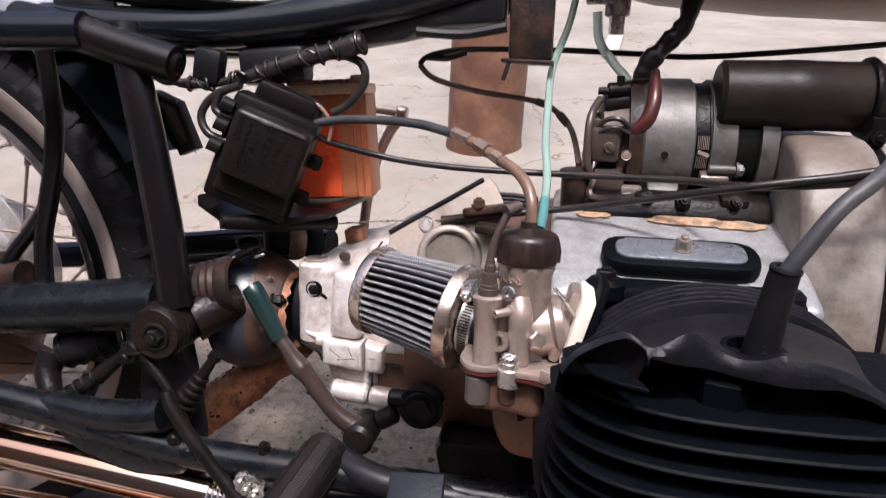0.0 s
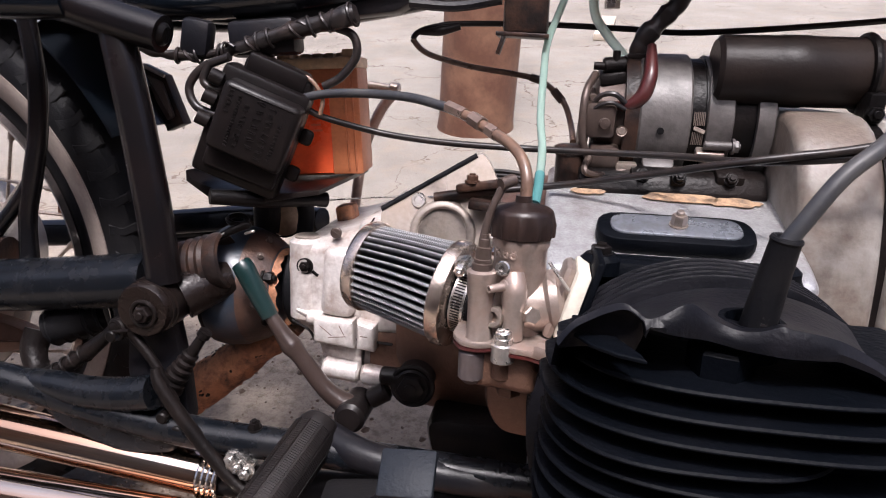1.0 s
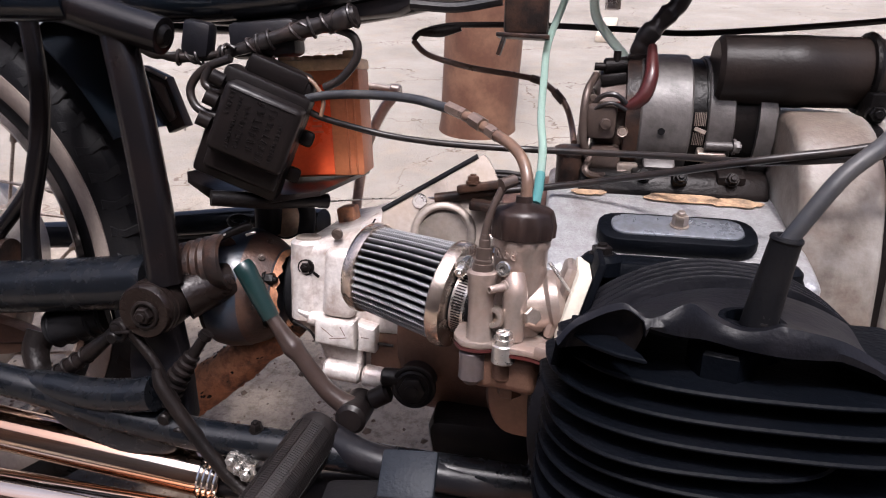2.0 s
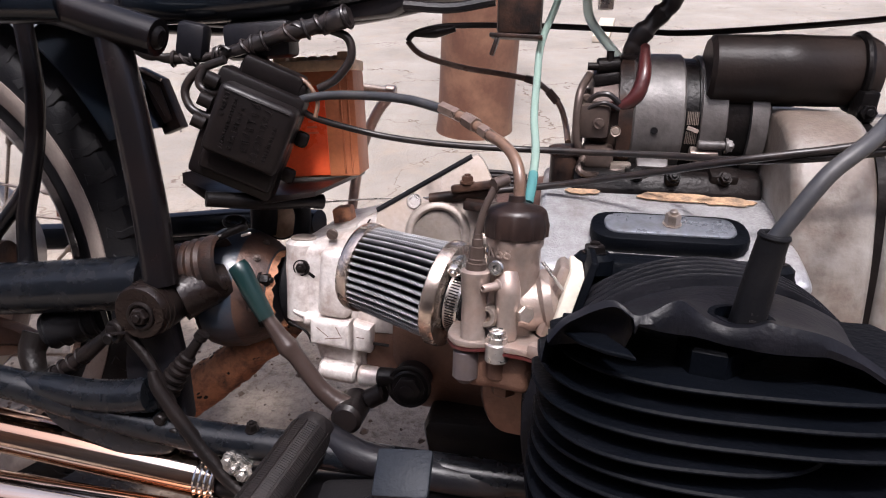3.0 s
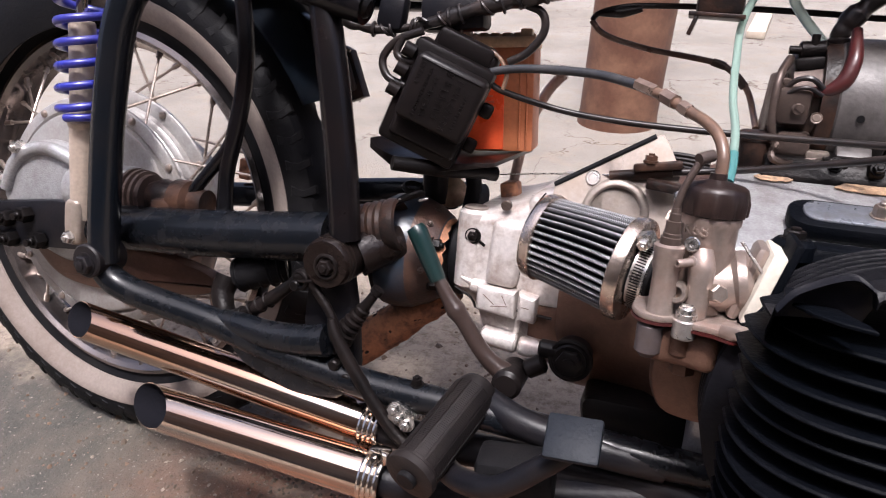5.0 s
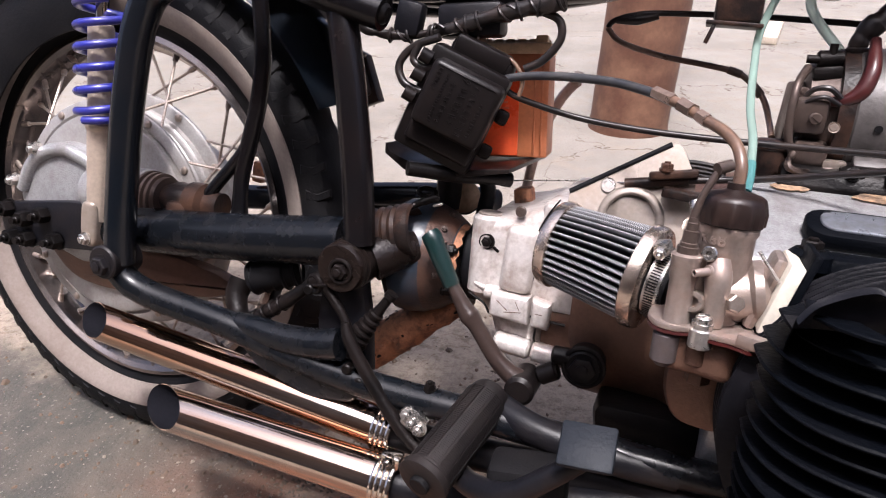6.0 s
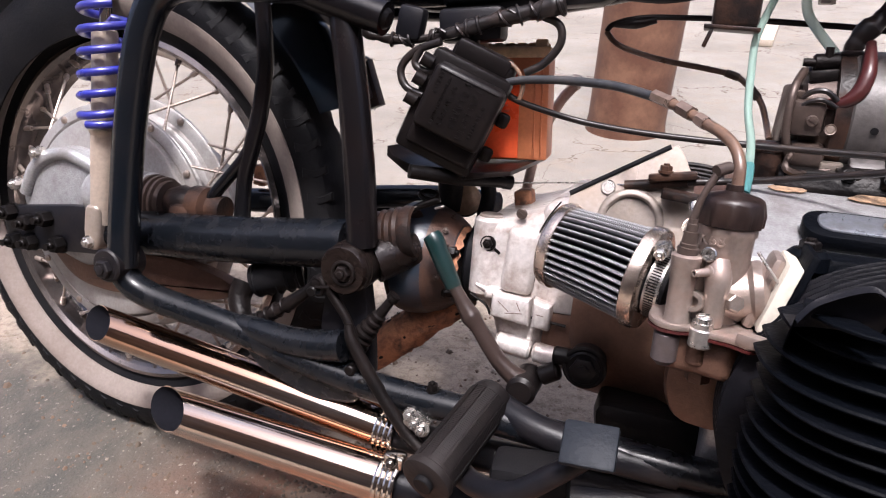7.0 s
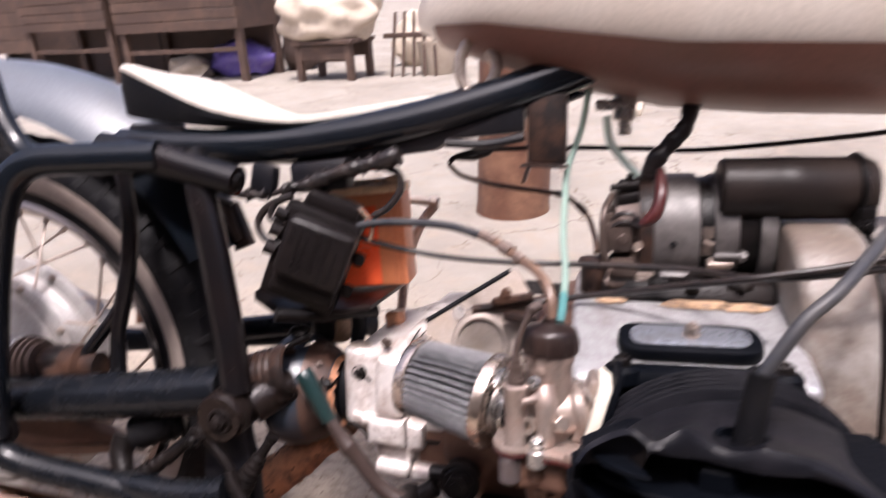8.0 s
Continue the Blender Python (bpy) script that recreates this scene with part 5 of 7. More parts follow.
    tube(bm, [(0.9335, -0.402, 0.530), (0.9405, -0.402, 0.5420), (0.9555, -0.399, 0.5640), (0.9771, -0.388, 0.5810), (1.01, -0.35, 0.604), (1.06, -0.27, 0.625), (1.12, -0.14, 0.63)], 0.0043, 14)
    part("ignition_lead", bm, GREYHOSE, boot, "grey ignition lead")


build_cylinder()


# ---- carburettor and air filter ----
def build_carb():
    cx, cy = 0.800, -0.238
    bm = B()
    turned(bm, (cx, cy, 0.412), (0, 0, 1), [(-0.002, 0.0195), (0.02, 0.0200), (0.068, 0.0205), (0.071, 0.0222), (0.0765, 0.0222)], 40)
    carb = part("carburettor", bm, ZINC, bike, "warm grey cast carburettor with a black cap")
    bm = B()
    rod(bm, (0.774, -0.222, 0.430), (0.80, -0.236, 0.432), 0.0195, seg=32, bev=0.002)
    part("intake_throat", bm, ZINC, carb)
    bm = B()
    rod(bm, (0.80, -0.238, 0.432), (0.829, -0.238, 0.438), 0.0215, seg=32, bev=0.002)
    rod(bm, (0.822, -0.238, 0.438), (0.836, -0.238, 0.441), 0.0245, seg=32, bev=0.004)
    block(bm, (0.8315, -0.240, 0.443), (0.010, 0.036, 0.060), (0, 15, 0), 0.005)
    part("outlet_flange", bm, ZINC, carb)
    bm = B()
    prof = [(0, 0.0215), (0.001, 0.0235), (0.010, 0.0240), (0.018, 0.0238), (0.021, 0.0226), (0.0228, 0.0200), (0.0258, 0.0085), (0.0268, 0.0066), (0.0315, 0.0062)]
    cap_rows = []
    for hh, rad in prof:
        row = []
        for j in range(96):
            an = 2 * math.pi * j / 96
            bump = 0.0018 * max(0.0, math.cos(an * 12)) ** 0.5 if 0.0005 < hh < 0.017 else 0.0
            row.append(bm.verts.new((cx + math.cos(an) * (rad + bump), cy + math.sin(an) * (rad + bump), 0.4885 + hh)))
        cap_rows.append(row)
    for p, q in zip(cap_rows, cap_rows[1:]):
        for j in range(96):
            bm.faces.new((p[j], p[(j + 1) % 96], q[(j + 1) % 96], q[j]))
    bm.faces.new(cap_rows[0])
    bm.faces.new(cap_rows[-1])
    part("cap", bm, mat("brown_black_plastic", (0.013, 0.0078, 0.0068), 0.36, dirt=(0.06, 0.034, 0.026), dirt_amt=0.35, dirt_scale=40, bump=0.25, spec=0.35), carb, "brown-black ribbed plastic screw cap")
    # letters cast into the body
    cu = bpy.data.curves.new("model_mark", 'FONT')
    cu.body = "K68"
    cu.size = 0.0125
    cu.extrude = 0.0007
    cu.align_x, cu.align_y = 'CENTER', 'CENTER'
    dg = bpy.context.evaluated_depsgraph_get()
    tmp = bpy.data.objects.new("tmp_mark", cu)
    scene.collection.objects.link(tmp)
    bpy.context.view_layer.update()
    dg = bpy.context.evaluated_depsgraph_get()
    me = bpy.data.meshes.new_from_object(tmp.evaluated_get(dg))
    bpy.data.objects.remove(tmp)
    ang0 = math.radians(-122)
    for v in me.vertices:
        a = ang0 + v.co.x / 0.0203
        r = 0.0209 + v.co.z
        v.co = Vector((cx + math.cos(a) * r, cy + math.sin(a) * r, 0.4785 + v.co.y))
    me.materials.clear()
    me.materials.append(ZINC)
    mk = new("cast_mark", me)
    mk.parent = carb
    tagged(mk, "raised cast letters K68")
    # float bowl flange and bowl
    bm = B()
    o = [(0.752, -0.258), (0.760, -0.274), (0.775, -0.277), (0.786, -0.271), (0.797, -0.280), (0.812, -0.282), (0.826, -0.292), (0.836, -0.282), (0.828, -0.245), (0.832, -0.205), (0.775, -0.195), (0.755, -0.215)]
    prism(bm, o, 0.4085, 0.4140, "z", bev=0.0018, rad=0.007)
    block(bm, (0.8265, -0.286, 0.4150), (0.021, 0.011, 0.010), (0, 0, -28), 0.0022)
    flange = part("bowl_flange", bm, ZINC, carb, "machined bowl flange with a bright lower edge")
    bm = B()
    prism(bm, o, 0.4062, 0.4084, "z", rad=0.007)
    part("bowl_gasket", bm, REDRUB, flange, "dark red gasket line")
    bm = B()
    rod(bm, (0.8290, -0.2935, 0.4150), (0.8297, -0.2945, 0.4150), 0.0028, seg=14)
    part("screw_hole", bm, DARKIRON, flange)
    bm = B()
    o = [(0.762, -0.255), (0.772, -0.266), (0.79, -0.266), (0.815, -0.274), (0.826, -0.262), (0.826, -0.205), (0.775, -0.20)]
    prism(bm, o, 0.3720, 0.4060, "z", bev=0.008, rad=0.012, seg=3)
    rod(bm, (0.792, -0.262, 0.380), (0.792, -0.262, 0.406), 0.0085, seg=20, bev=0.003)
    rod(bm, (0.797, -0.240, 0.358), (0.797, -0.240, 0.374), 0.010, seg=6, bev=0.001)
    part("float_bowl", bm, ALU_BROWN, carb, "brown oil-stained float bowl")
    bm = B()
    rod(bm, (0.7685, -0.264, 0.3765), (0.7685, -0.264, 0.4075), 0.0100, seg=24, bev=0.005)
    part("choke_well", bm, WELLM, carb, "violet-grey choke well below the flange")
    # choke plunger tower
    bm = B()
    turned(bm, (0.7735, -0.264, 0.413), (0, 0, 1), [(0, 0.0108), (0.003, 0.0096), (0.033, 0.0096), (0.036, 0.0106), (0.048, 0.0106), (0.0495, 0.0112), (0.053, 0.0112), (0.0545, 0.0092)], 28)
    part("choke_tower", bm, ZINC, carb)
    bm = B()
    turned(bm, (0.7735, -0.264, 0.4665), (0.03, 0.0, 1), [(0, 0.0080), (0.006, 0.0080), (0.0065, 0.0068), (0.009, 0.0068), (0.0095, 0.0060), (0.018, 0.0058), (0.0185, 0.0044), (0.024, 0.0042), (0.0245, 0.0036), (0.028, 0.0034)], 20)
    tube(bm, [(0.7730, -0.264, 0.488), (0.775, -0.263, 0.500), (0.778, -0.262, 0.512), (0.784, -0.260, 0.526), (0.788, -0.258, 0.533)], [0.0032, 0.0030, 0.0026, 0.0030, 0.0032], 12)
    rod(bm, (0.784, -0.263, 0.531), (0.793, -0.255, 0.534), 0.0045, seg=10)
    part("choke_plunger", bm, BRONZE, carb, "dark brown choke cable end")
    bm = B()
    tube(bm, [(0.796, -0.258, 0.464), (0.798, -0.263, 0.452), (0.7985, -0.264, 0.435), (0.7985, -0.264, 0.415)], [0.0085, 0.0098, 0.0085, 0.0080], 18)
    part("side_passage", bm, ZINC, carb)
    bm = B()
    turned(bm, (0.796, -0.262, 0.4565), (-0.72, -0.66, -0.02), [(0, 0.0050), (0.008, 0.0050), (0.009, 0.0034), (0.021, 0.0030), (0.0215, 0.0026), (0.0215, 0.0016), (0.015, 0.0015), (0.015, 0)], 16)
    part("vent_nipple", bm, ZINC, carb, "small tapered vent nipple")
    bm = B()
    turned(bm, (0.7855, -0.258, 0.4300), (-0.25, -1, 0.2), [(0, 0.0085), (0.010, 0.0085), (0.0120, 0.0074), (0.0120, 0.0044), (0.005, 0.0042), (0.005, 0)], 22)
    part("jet_socket", bm, DULLSTEEL, carb, "round hollow jet socket")
    bm = B()
    turned(bm, (0.7895, -0.261, 0.4685), (-0.2, -1, 0.2), [(0, 0.0058), (0.005, 0.0058), (0.0062, 0.0048), (0.0062, 0.0024), (0.003, 0.0022), (0.003, 0)], 18)
    part("screw", bm, STEEL, carb, "small bright idle screw")
    bm = B()
    turned(bm, (0.7925, -0.271, 0.4140), (0, -0.1, 1), [(0, 0.0080), (0.005, 0.0078), (0.0052, 0.0066), (0.009, 0.0062), (0.0105, 0.0045), (0.011, 0)], 22)
    block(bm, (0.7925, -0.2722, 0.4247), (0.009, 0.0014, 0.0016), (0, 0, 15), 0)
    rod(bm, (0.7925, -0.272, 0.3990), (0.7925, -0.272, 0.414), 0.0088, seg=22, bev=0.001)
    part("screw", bm, STEEL, carb, "bright slotted screw")
    bm = B()
    turned(bm, (0.8095, -0.264, 0.4350), (0.55, -1, 0.25), [(-0.010, 0.0032), (0, 0.0032), (0, 0.0070), (0.0070, 0.0070), (0.0080, 0.0058), (0.0080, 0.0)], 6)
    part("flange_nut", bm, DULLSTEEL, carb, "bright hexagon nut")
    bm = B()
    tube(bm, [(0.822, -0.258, 0.475), (0.836, -0.262, 0.458), (0.846, -0.262, 0.446)], 0.0013, 6)
    part("wire_clip", bm, STEEL, carb)
    bm = B()
    block(bm, (0.8410, -0.243, 0.4430), (0.0105, 0.054, 0.056), (0, 15, 0), 0.002)
    part("heat_spacer", bm, GASKET, bike, "cream heat spacer block")
    bm = B()
    block(bm, (0.8510, -0.240, 0.446), (0.006, 0.054, 0.068), (0, 15, 0), 0.002)
    part("intake_flange", bm, FIN, bike, "black intake flange")

    # cone air filter
    a, b = Vector((0.6655, -0.178, 0.4380)), Vector((0.7435, -0.201, 0.4270))
    ax = (b - a).normalized()
    u = ax.cross(Vector((0, 0, 1))).normalized()
    w = u.cross(ax)
    L = (b - a).length
    bm = B()
    seg = 36 * 8
    rows = []
    for s in [i / 12 for i in range(13)]:
        base = 0.0380 + 0.0052 * s
        row = []
        for j in range(seg):
            an = 2 * math.pi * j / seg + 0.03 * math.sin(s * 3)
            ph = (j % 8) / 8
            r = base - 0.0105 * (0.5 - 0.5 * math.cos(2 * math.pi * ph)) ** 1.6
            row.append(bm.verts.new(a + ax * (L * s) + (u * math.cos(an) + w * math.sin(an)) * r))
        rows.append(row)
    uvl = bm.loops.layers.uv.new("weave")
    for i, (p, q) in enumerate(zip(rows, rows[1:])):
        for j in range(seg):
            fc = bm.faces.new((p[j], p[(j + 1) % seg], q[(j + 1) % seg], q[j]))
            for lp, (uu, vv) in zip(fc.loops, ((j, i), (j + 1, i), (j + 1, i + 1), (j, i + 1))):
                lp[uvl].uv = (uu / seg, vv / 12)
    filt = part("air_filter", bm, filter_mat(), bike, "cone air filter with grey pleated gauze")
    for c, r, wd, nm in ((a, 0.0408, 0.0075, "end_cap"), (b, 0.0462, 0.0085, "end_ring")):
        bm = B()
        s = -1 if nm == "end_cap" else 1
        turned(bm, c, ax * s, [(-0.004, r - 0.004), (-0.004, r - 0.0008), (-0.003, r), (wd - 0.004, r), (wd - 0.001, r - 0.0015), (wd, r - 0.006), (wd, 0)], 56)
        part(nm, bm, RINGMETAL, filt, "polished metal rim of the filter")
    bm = B()
    turned(bm, b, ax, [(0.007, 0.034), (0.009, 0.0285), (0.026, 0.0270), (0.028, 0.023)], 40)
    part("neck", bm, RUBBER, filt, "black rubber neck")
    bm = B()
    turned(bm, b + ax * 0.0105, ax, [(0, 0.0288), (0, 0.0312), (0.0125, 0.0312), (0.0125, 0.0288)], 48)
    clamp = part("hose_clamp", bm, STEEL, filt, "bright worm-drive hose clamp with slotted band")
    bm = B()
    for k in range(80):
        an = math.radians(k * 4.5)
        d = u * math.cos(an) + w * math.sin(an)
        c = b + ax * 0.0167 + d * 0.0313
        e = ax.cross(d)
        q = [c + ax * sx * 0.004 + e * sy * 0.00055 + d * sz * 0.0004 for sx, sy, sz in ((-1, -1, 1), (1, -1, 1), (1, 1, 1), (-1, 1, 1))]
        bm.faces.new([bm.verts.new(v) for v in q])
    tagged(part("slotted_band", bm, DARKIRON, clamp), kind="stuff")
    bm = B()
    sc = Vector((0.7555, -0.228, 0.4605))
    block(bm, sc, (0.012, 0.014, 0.010), (20, -15, -20), 0.002)
    hexnut(bm, sc + Vector((-0.001, -0.006, -0.001)), (-0.1, -0.75, -0.3), 0.005, 0.008)
    part("worm_screw", bm, STEEL, clamp)


def filter_mat():
    m = bpy.data.materials.new("pleated_wire_gauze")
    m.use_nodes = True
    nt = m.node_tree
    n, lk = nt.nodes, nt.links
    bs = n["Principled BSDF"]
    tc = n.new("ShaderNodeTexCoord")
    uv = n.new("ShaderNodeUVMap")
    uv.uv_map = "weave"
    sep = n.new("ShaderNodeSeparateXYZ")
    lk.new(uv.outputs[0], sep.inputs[0])
    def op(kind, x, y=None):
        k = n.new("ShaderNodeMath")
        k.operation = kind
        for sock, v in ((0, x), (1, y)):
            if v is None:
                continue
            if isinstance(v, (int, float)):
                k.inputs[sock].default_value = v
            else:
                lk.new(v, k.inputs[sock])
        return k.outputs[0]

    across = op('MULTIPLY', sep.outputs[0], 36.0)
    along = op('MULTIPLY', sep.outputs[1], 44.0)
    # bright wire knots run in a double row along each pleat's ridge, the valleys are near black
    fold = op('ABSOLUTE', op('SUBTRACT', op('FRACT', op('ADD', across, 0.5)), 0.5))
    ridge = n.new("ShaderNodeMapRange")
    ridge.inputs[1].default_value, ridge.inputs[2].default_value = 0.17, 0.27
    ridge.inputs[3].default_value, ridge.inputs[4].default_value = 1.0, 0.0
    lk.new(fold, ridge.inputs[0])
    weave = op('MULTIPLY', op('SINE', op('MULTIPLY', across, 2 * math.pi * 6)), op('SINE', op('MULTIPLY', along, 2 * math.pi)))
    knots = n.new("ShaderNodeMapRange")
    knots.inputs[1].default_value, knots.inputs[2].default_value = -0.25, 0.45
    lk.new(weave, knots.inputs[0])
    patch = n.new("ShaderNodeTexNoise")
    patch.inputs["Scale"].default_value = 70
    lk.new(tc.outputs["Object"], patch.inputs["Vector"])
    wv_node = n.new("ShaderNodeMath")
    wv_node.operation = 'MULTIPLY'
    lk.new(knots.outputs[0], wv_node.inputs[0])
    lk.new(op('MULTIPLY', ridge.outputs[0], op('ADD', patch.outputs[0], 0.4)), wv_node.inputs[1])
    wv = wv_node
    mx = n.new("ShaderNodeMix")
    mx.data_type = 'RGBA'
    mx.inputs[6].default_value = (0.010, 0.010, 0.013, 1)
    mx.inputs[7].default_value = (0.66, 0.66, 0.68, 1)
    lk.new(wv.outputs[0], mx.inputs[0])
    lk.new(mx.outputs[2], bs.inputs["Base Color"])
    bs.inputs["Metallic"].default_value = 0.3
    bs.inputs["Roughness"].default_value = 0.45
    bs.inputs["Specular IOR Level"].default_value = 0.2
    b = n.new("ShaderNodeBump")
    b.inputs["Strength"].default_value = 0.8
    b.inputs["Distance"].default_value = 0.001
    lk.new(wv.outputs[0], b.inputs["Height"])
    lk.new(b.outputs[0], bs.inputs["Normal"])
    return m


RINGMETAL = mat("brushed_filter_rim", (0.58, 0.50, 0.44), 0.25, 1.0, dirt=(0.4, 0.25, 0.16), dirt_amt=0.25, dirt_scale=30, bump=0.1)
build_carb()


# ---- generator on the crankcase ----
def build_generator():
    cy, cz = -0.012, 0.5725
    bm = B()
    turned(bm, (0.897, cy, cz), (1, 0, 0), [(0, 0.050), (0, 0.0605), (0.002, 0.0625), (0.046, 0.0625), (0.048, 0.0605), (0.048, 0.05)], 56)
    gen = part("generator", bm, OILYALU, bike, "round oily generator with aluminium collar")
    bm = B()
    turned(bm, (0.945, cy, cz), (1, 0, 0), [(0, 0.0585), (0.012, 0.0585), (0.0125, 0.060), (0.034, 0.060), (0.036, 0.055), (0.06, 0.055)], 56)
    part("body", bm, DARKIRON, gen, "dark generator body")
    bm = B()
    turned(bm, (0.959, cy, cz), (1, 0, 0), [(0, 0.055), (0, 0.0605), (0.001, 0.0618), (0.023, 0.0618), (0.024, 0.0605), (0.024, 0.05)], 56)
    collar = part("collar", bm, OILYALU, gen, "second aluminium collar with clamp screw")
    bm = B()
    rod(bm, (0.958, cy - 0.062, cz - 0.022), (0.984, cy - 0.062, cz - 0.022), 0.0042, seg=12, bev=0.001)
    hexnut(bm, (0.984, cy - 0.062, cz - 0.022), (1, 0, 0), 0.0062, 0.005)
    part("clamp_screw", bm, OILYALU, collar)
    for x, w, yy in ((0.905, 0.022, -0.060), (0.938, 0.014, -0.066), (0.985, 0.026, -0.062)):
        bm = B()
        block(bm, (x, cy + yy + 0.004, cz - 0.052), (w, 0.020, 0.014), (25, 0, 0), 0.003)
        hexnut(bm, (x, cy + yy - 0.006, cz - 0.052), (0, -1, 0.4), 0.0055, 0.006)
        part("foot_clamp", bm, DARKIRON, gen, "greasy black foot clamp with bolt")
    bm = B()
    turned(bm, (1.004, cy, cz), (1, 0, 0), [(0, 0.055), (0, 0.0615), (0.015, 0.0615), (0.016, 0.05), (0.02, 0.05)], 56)
    part("strap", bm, OILYALU, gen, "bright mounting strap")
    bm = B()
    for row in (0, 1):
        for k in range(8):
            a0 = -22 + row * 18
            x = 0.9475 + 0.0016 * k
            pts = [(x, cy - 0.0592 * math.cos(math.radians(a0 + 3 * j)), cz + 0.0592 * math.sin(math.radians(a0 + 3 * j))) for j in range(5)]
            tube(bm, pts, 0.0005, 4, 1)
    block(bm, (0.953, cy - 0.0592, cz - 0.0085), (0.011, 0.0016, 0.004), (-8, 20, 0), 0.0004, 1)
    part("stamped_plate", bm, DULLSTEEL, gen, "small stamped plate with lines")
    bm = B()
    turned(bm, (0.857, cy, cz), (1, 0, 0), [(0, 0.040), (0.003, 0.046), (0.03, 0.050), (0.04, 0.054)], 44)
    part("end_shield", bm, BRONZE, gen, "greasy brown end shield with brush holders")
    bm = B()
    turned(bm, (0.884, cy, cz), (1, 0, 0), [(0, 0.050), (0, 0.060), (0.013, 0.062), (0.013, 0.05)], 56)
    part("brush_band", bm, RUSTBLACK, gen, "dark brush band")
    bm = B()
    block(bm, (0.849, cy + 0.005, cz - 0.009), (0.010, 0.07, 0.074), (0, 4, 0), 0.004)
    block(bm, (0.862, cy - 0.045, cz - 0.002), (0.030, 0.03, 0.034), (10, 0, 0), 0.006)
    block(bm, (0.868, cy - 0.043, cz - 0.037), (0.03, 0.03, 0.022), (10, 0, 0), 0.005)
    tube(bm, [(0.855, cy - 0.03, cz + 0.040), (0.846, cy - 0.055, cz + 0.02), (0.846, cy - 0.058, cz - 0.02), (0.856, cy - 0.05, cz - 0.045)], 0.004, 10)
    tube(bm, [(0.86, cy - 0.04, cz - 0.03), (0.85, cy - 0.07, cz - 0.05), (0.87, cy - 0.06, cz - 0.055), (0.89, cy - 0.055, cz - 0.05)], 0.0035, 8)
    part("brush_holder", bm, BRONZE, gen, "oily brush holder with wire leads")
    for x, dy, dz in ((0.866, -0.060, -0.006), (0.858, -0.052, -0.036), (0.853, -0.052, 0.016)):
        bm = B()
        rod(bm, (x, cy + dy + 0.004, cz + dz), (x, cy + dy - 0.0035, cz + dz), 0.0058, seg=18, bev=0.0012)
        block(bm, (x, cy + dy - 0.004, cz + dz), (0.008, 0.0012, 0.0012), (0, 35, 0), 0)
        part("brush_screw", bm, BRONZE, gen)
    bm = B()
    tube(bm, [(0.884, cy - 0.058, cz + 0.014), (0.872, cy - 0.060, cz + 0.022), (0.858, cy - 0.056, cz + 0.018), (0.848, cy - 0.05, cz - 0.002), (0.846, cy - 0.045, cz - 0.028)], 0.0026, 8)
    tube(bm, [(0.884, cy - 0.06, cz + 0.008), (0.868, cy - 0.064, cz + 0.014), (0.852, cy - 0.058, cz + 0.004), (0.850, cy - 0.052, cz - 0.020)], 0.0020, 8)
    part("brush_lead", bm, CABLE, gen, "oily braided brush leads")
    bm = B()
    rod(bm, (0.882, cy - 0.062, cz - 0.012), (0.882, cy - 0.0635, cz - 0.012), 0.005, seg=20, bev=0.002)
    part("terminal_screw", bm, DULLSTEEL, gen)
    bm = B()
    block(bm, (0.89, cy - 0.053, cz - 0.048), (0.02, 0.01, 0.012), (10, 0, 0), 0.002)
    part("terminal_tag", bm, DULLSTEEL, gen)
    bm = B()
    rod(bm, (0.862, cy - 0.022, cz + 0.048), (0.886, cy - 0.022, cz + 0.050), 0.0085, seg=18, bev=0.002)
    block(bm, (0.872, cy - 0.026, cz + 0.036), (0.026, 0.026, 0.012), (0, -8, 0), 0.003)
    rod(bm, (0.853, cy - 0.026, cz + 0.048), (0.866, cy - 0.026, cz + 0.048), 0.004, seg=10)
    rod(bm, (0.874, cy - 0.026, cz + 0.050), (0.874, cy - 0.026, cz + 0.063), 0.0038, seg=12)
    part("terminal_post", bm, DARKIRON, gen, "dark terminal post")
    bm = B()
    rod(bm, (0.9175, cy - 0.0605, cz - 0.010), (0.9175, cy - 0.0632, cz - 0.0105), 0.0034, seg=14)
    part("hole", bm, RUBBER, gen)
    bm = B()
    block(bm, (0.9195, cy - 0.052, cz - 0.043), (0.03, 0.016, 0.010), (40, 0, 0), 0.003)
    part("clamp_lug", bm, OILYALU, gen)
    bm = B()
    block(bm, (0.965, cy - 0.057, cz - 0.030), (0.026, 0.012, 0.008), (30, 0, 0), 0.002)
    part("clamp_lug", bm, DULLSTEEL, gen)
    bm = B()
    block(bm, (0.972, cy - 0.05, cz - 0.062), (0.03, 0.02, 0.006), (30, 0, 20), 0.001)
    part("clamp_lug", bm, DULLSTEEL, gen)
    # black cylinder in front
    bm = B()
    turned(bm, (0.962, -0.055, 0.620), (1, 0, 0), [(0, 0.0), (0, 0.027), (0.004, 0.0315), (0.055, 0.0320), (0.0565, 0.0326), (0.080, 0.0326), (0.0815, 0.032), (0.138, 0.0315), (0.145, 0.028), (0.148, 0)], 44)
    coil = part("ignition_coil", bm, COILM, bike, "smooth black cylindrical coil")
    bm = B()
    ring(bm, (1.092, -0.055, 0.620), (1, 0, 0), 0.0325, 0.004, 40, 8)
    block(bm, (1.094, -0.078, 0.588), (0.016, 0.02, 0.034), (10, 0, 10), 0.003)
    hexnut(bm, (1.094, -0.088, 0.585), (0, -1, 0), 0.007, 0.007)
    part("coil_bracket", bm, DARKIRON, coil, "plated coil bracket and nuts")
    # drive shaft coupling with dark hood
    bm = B()
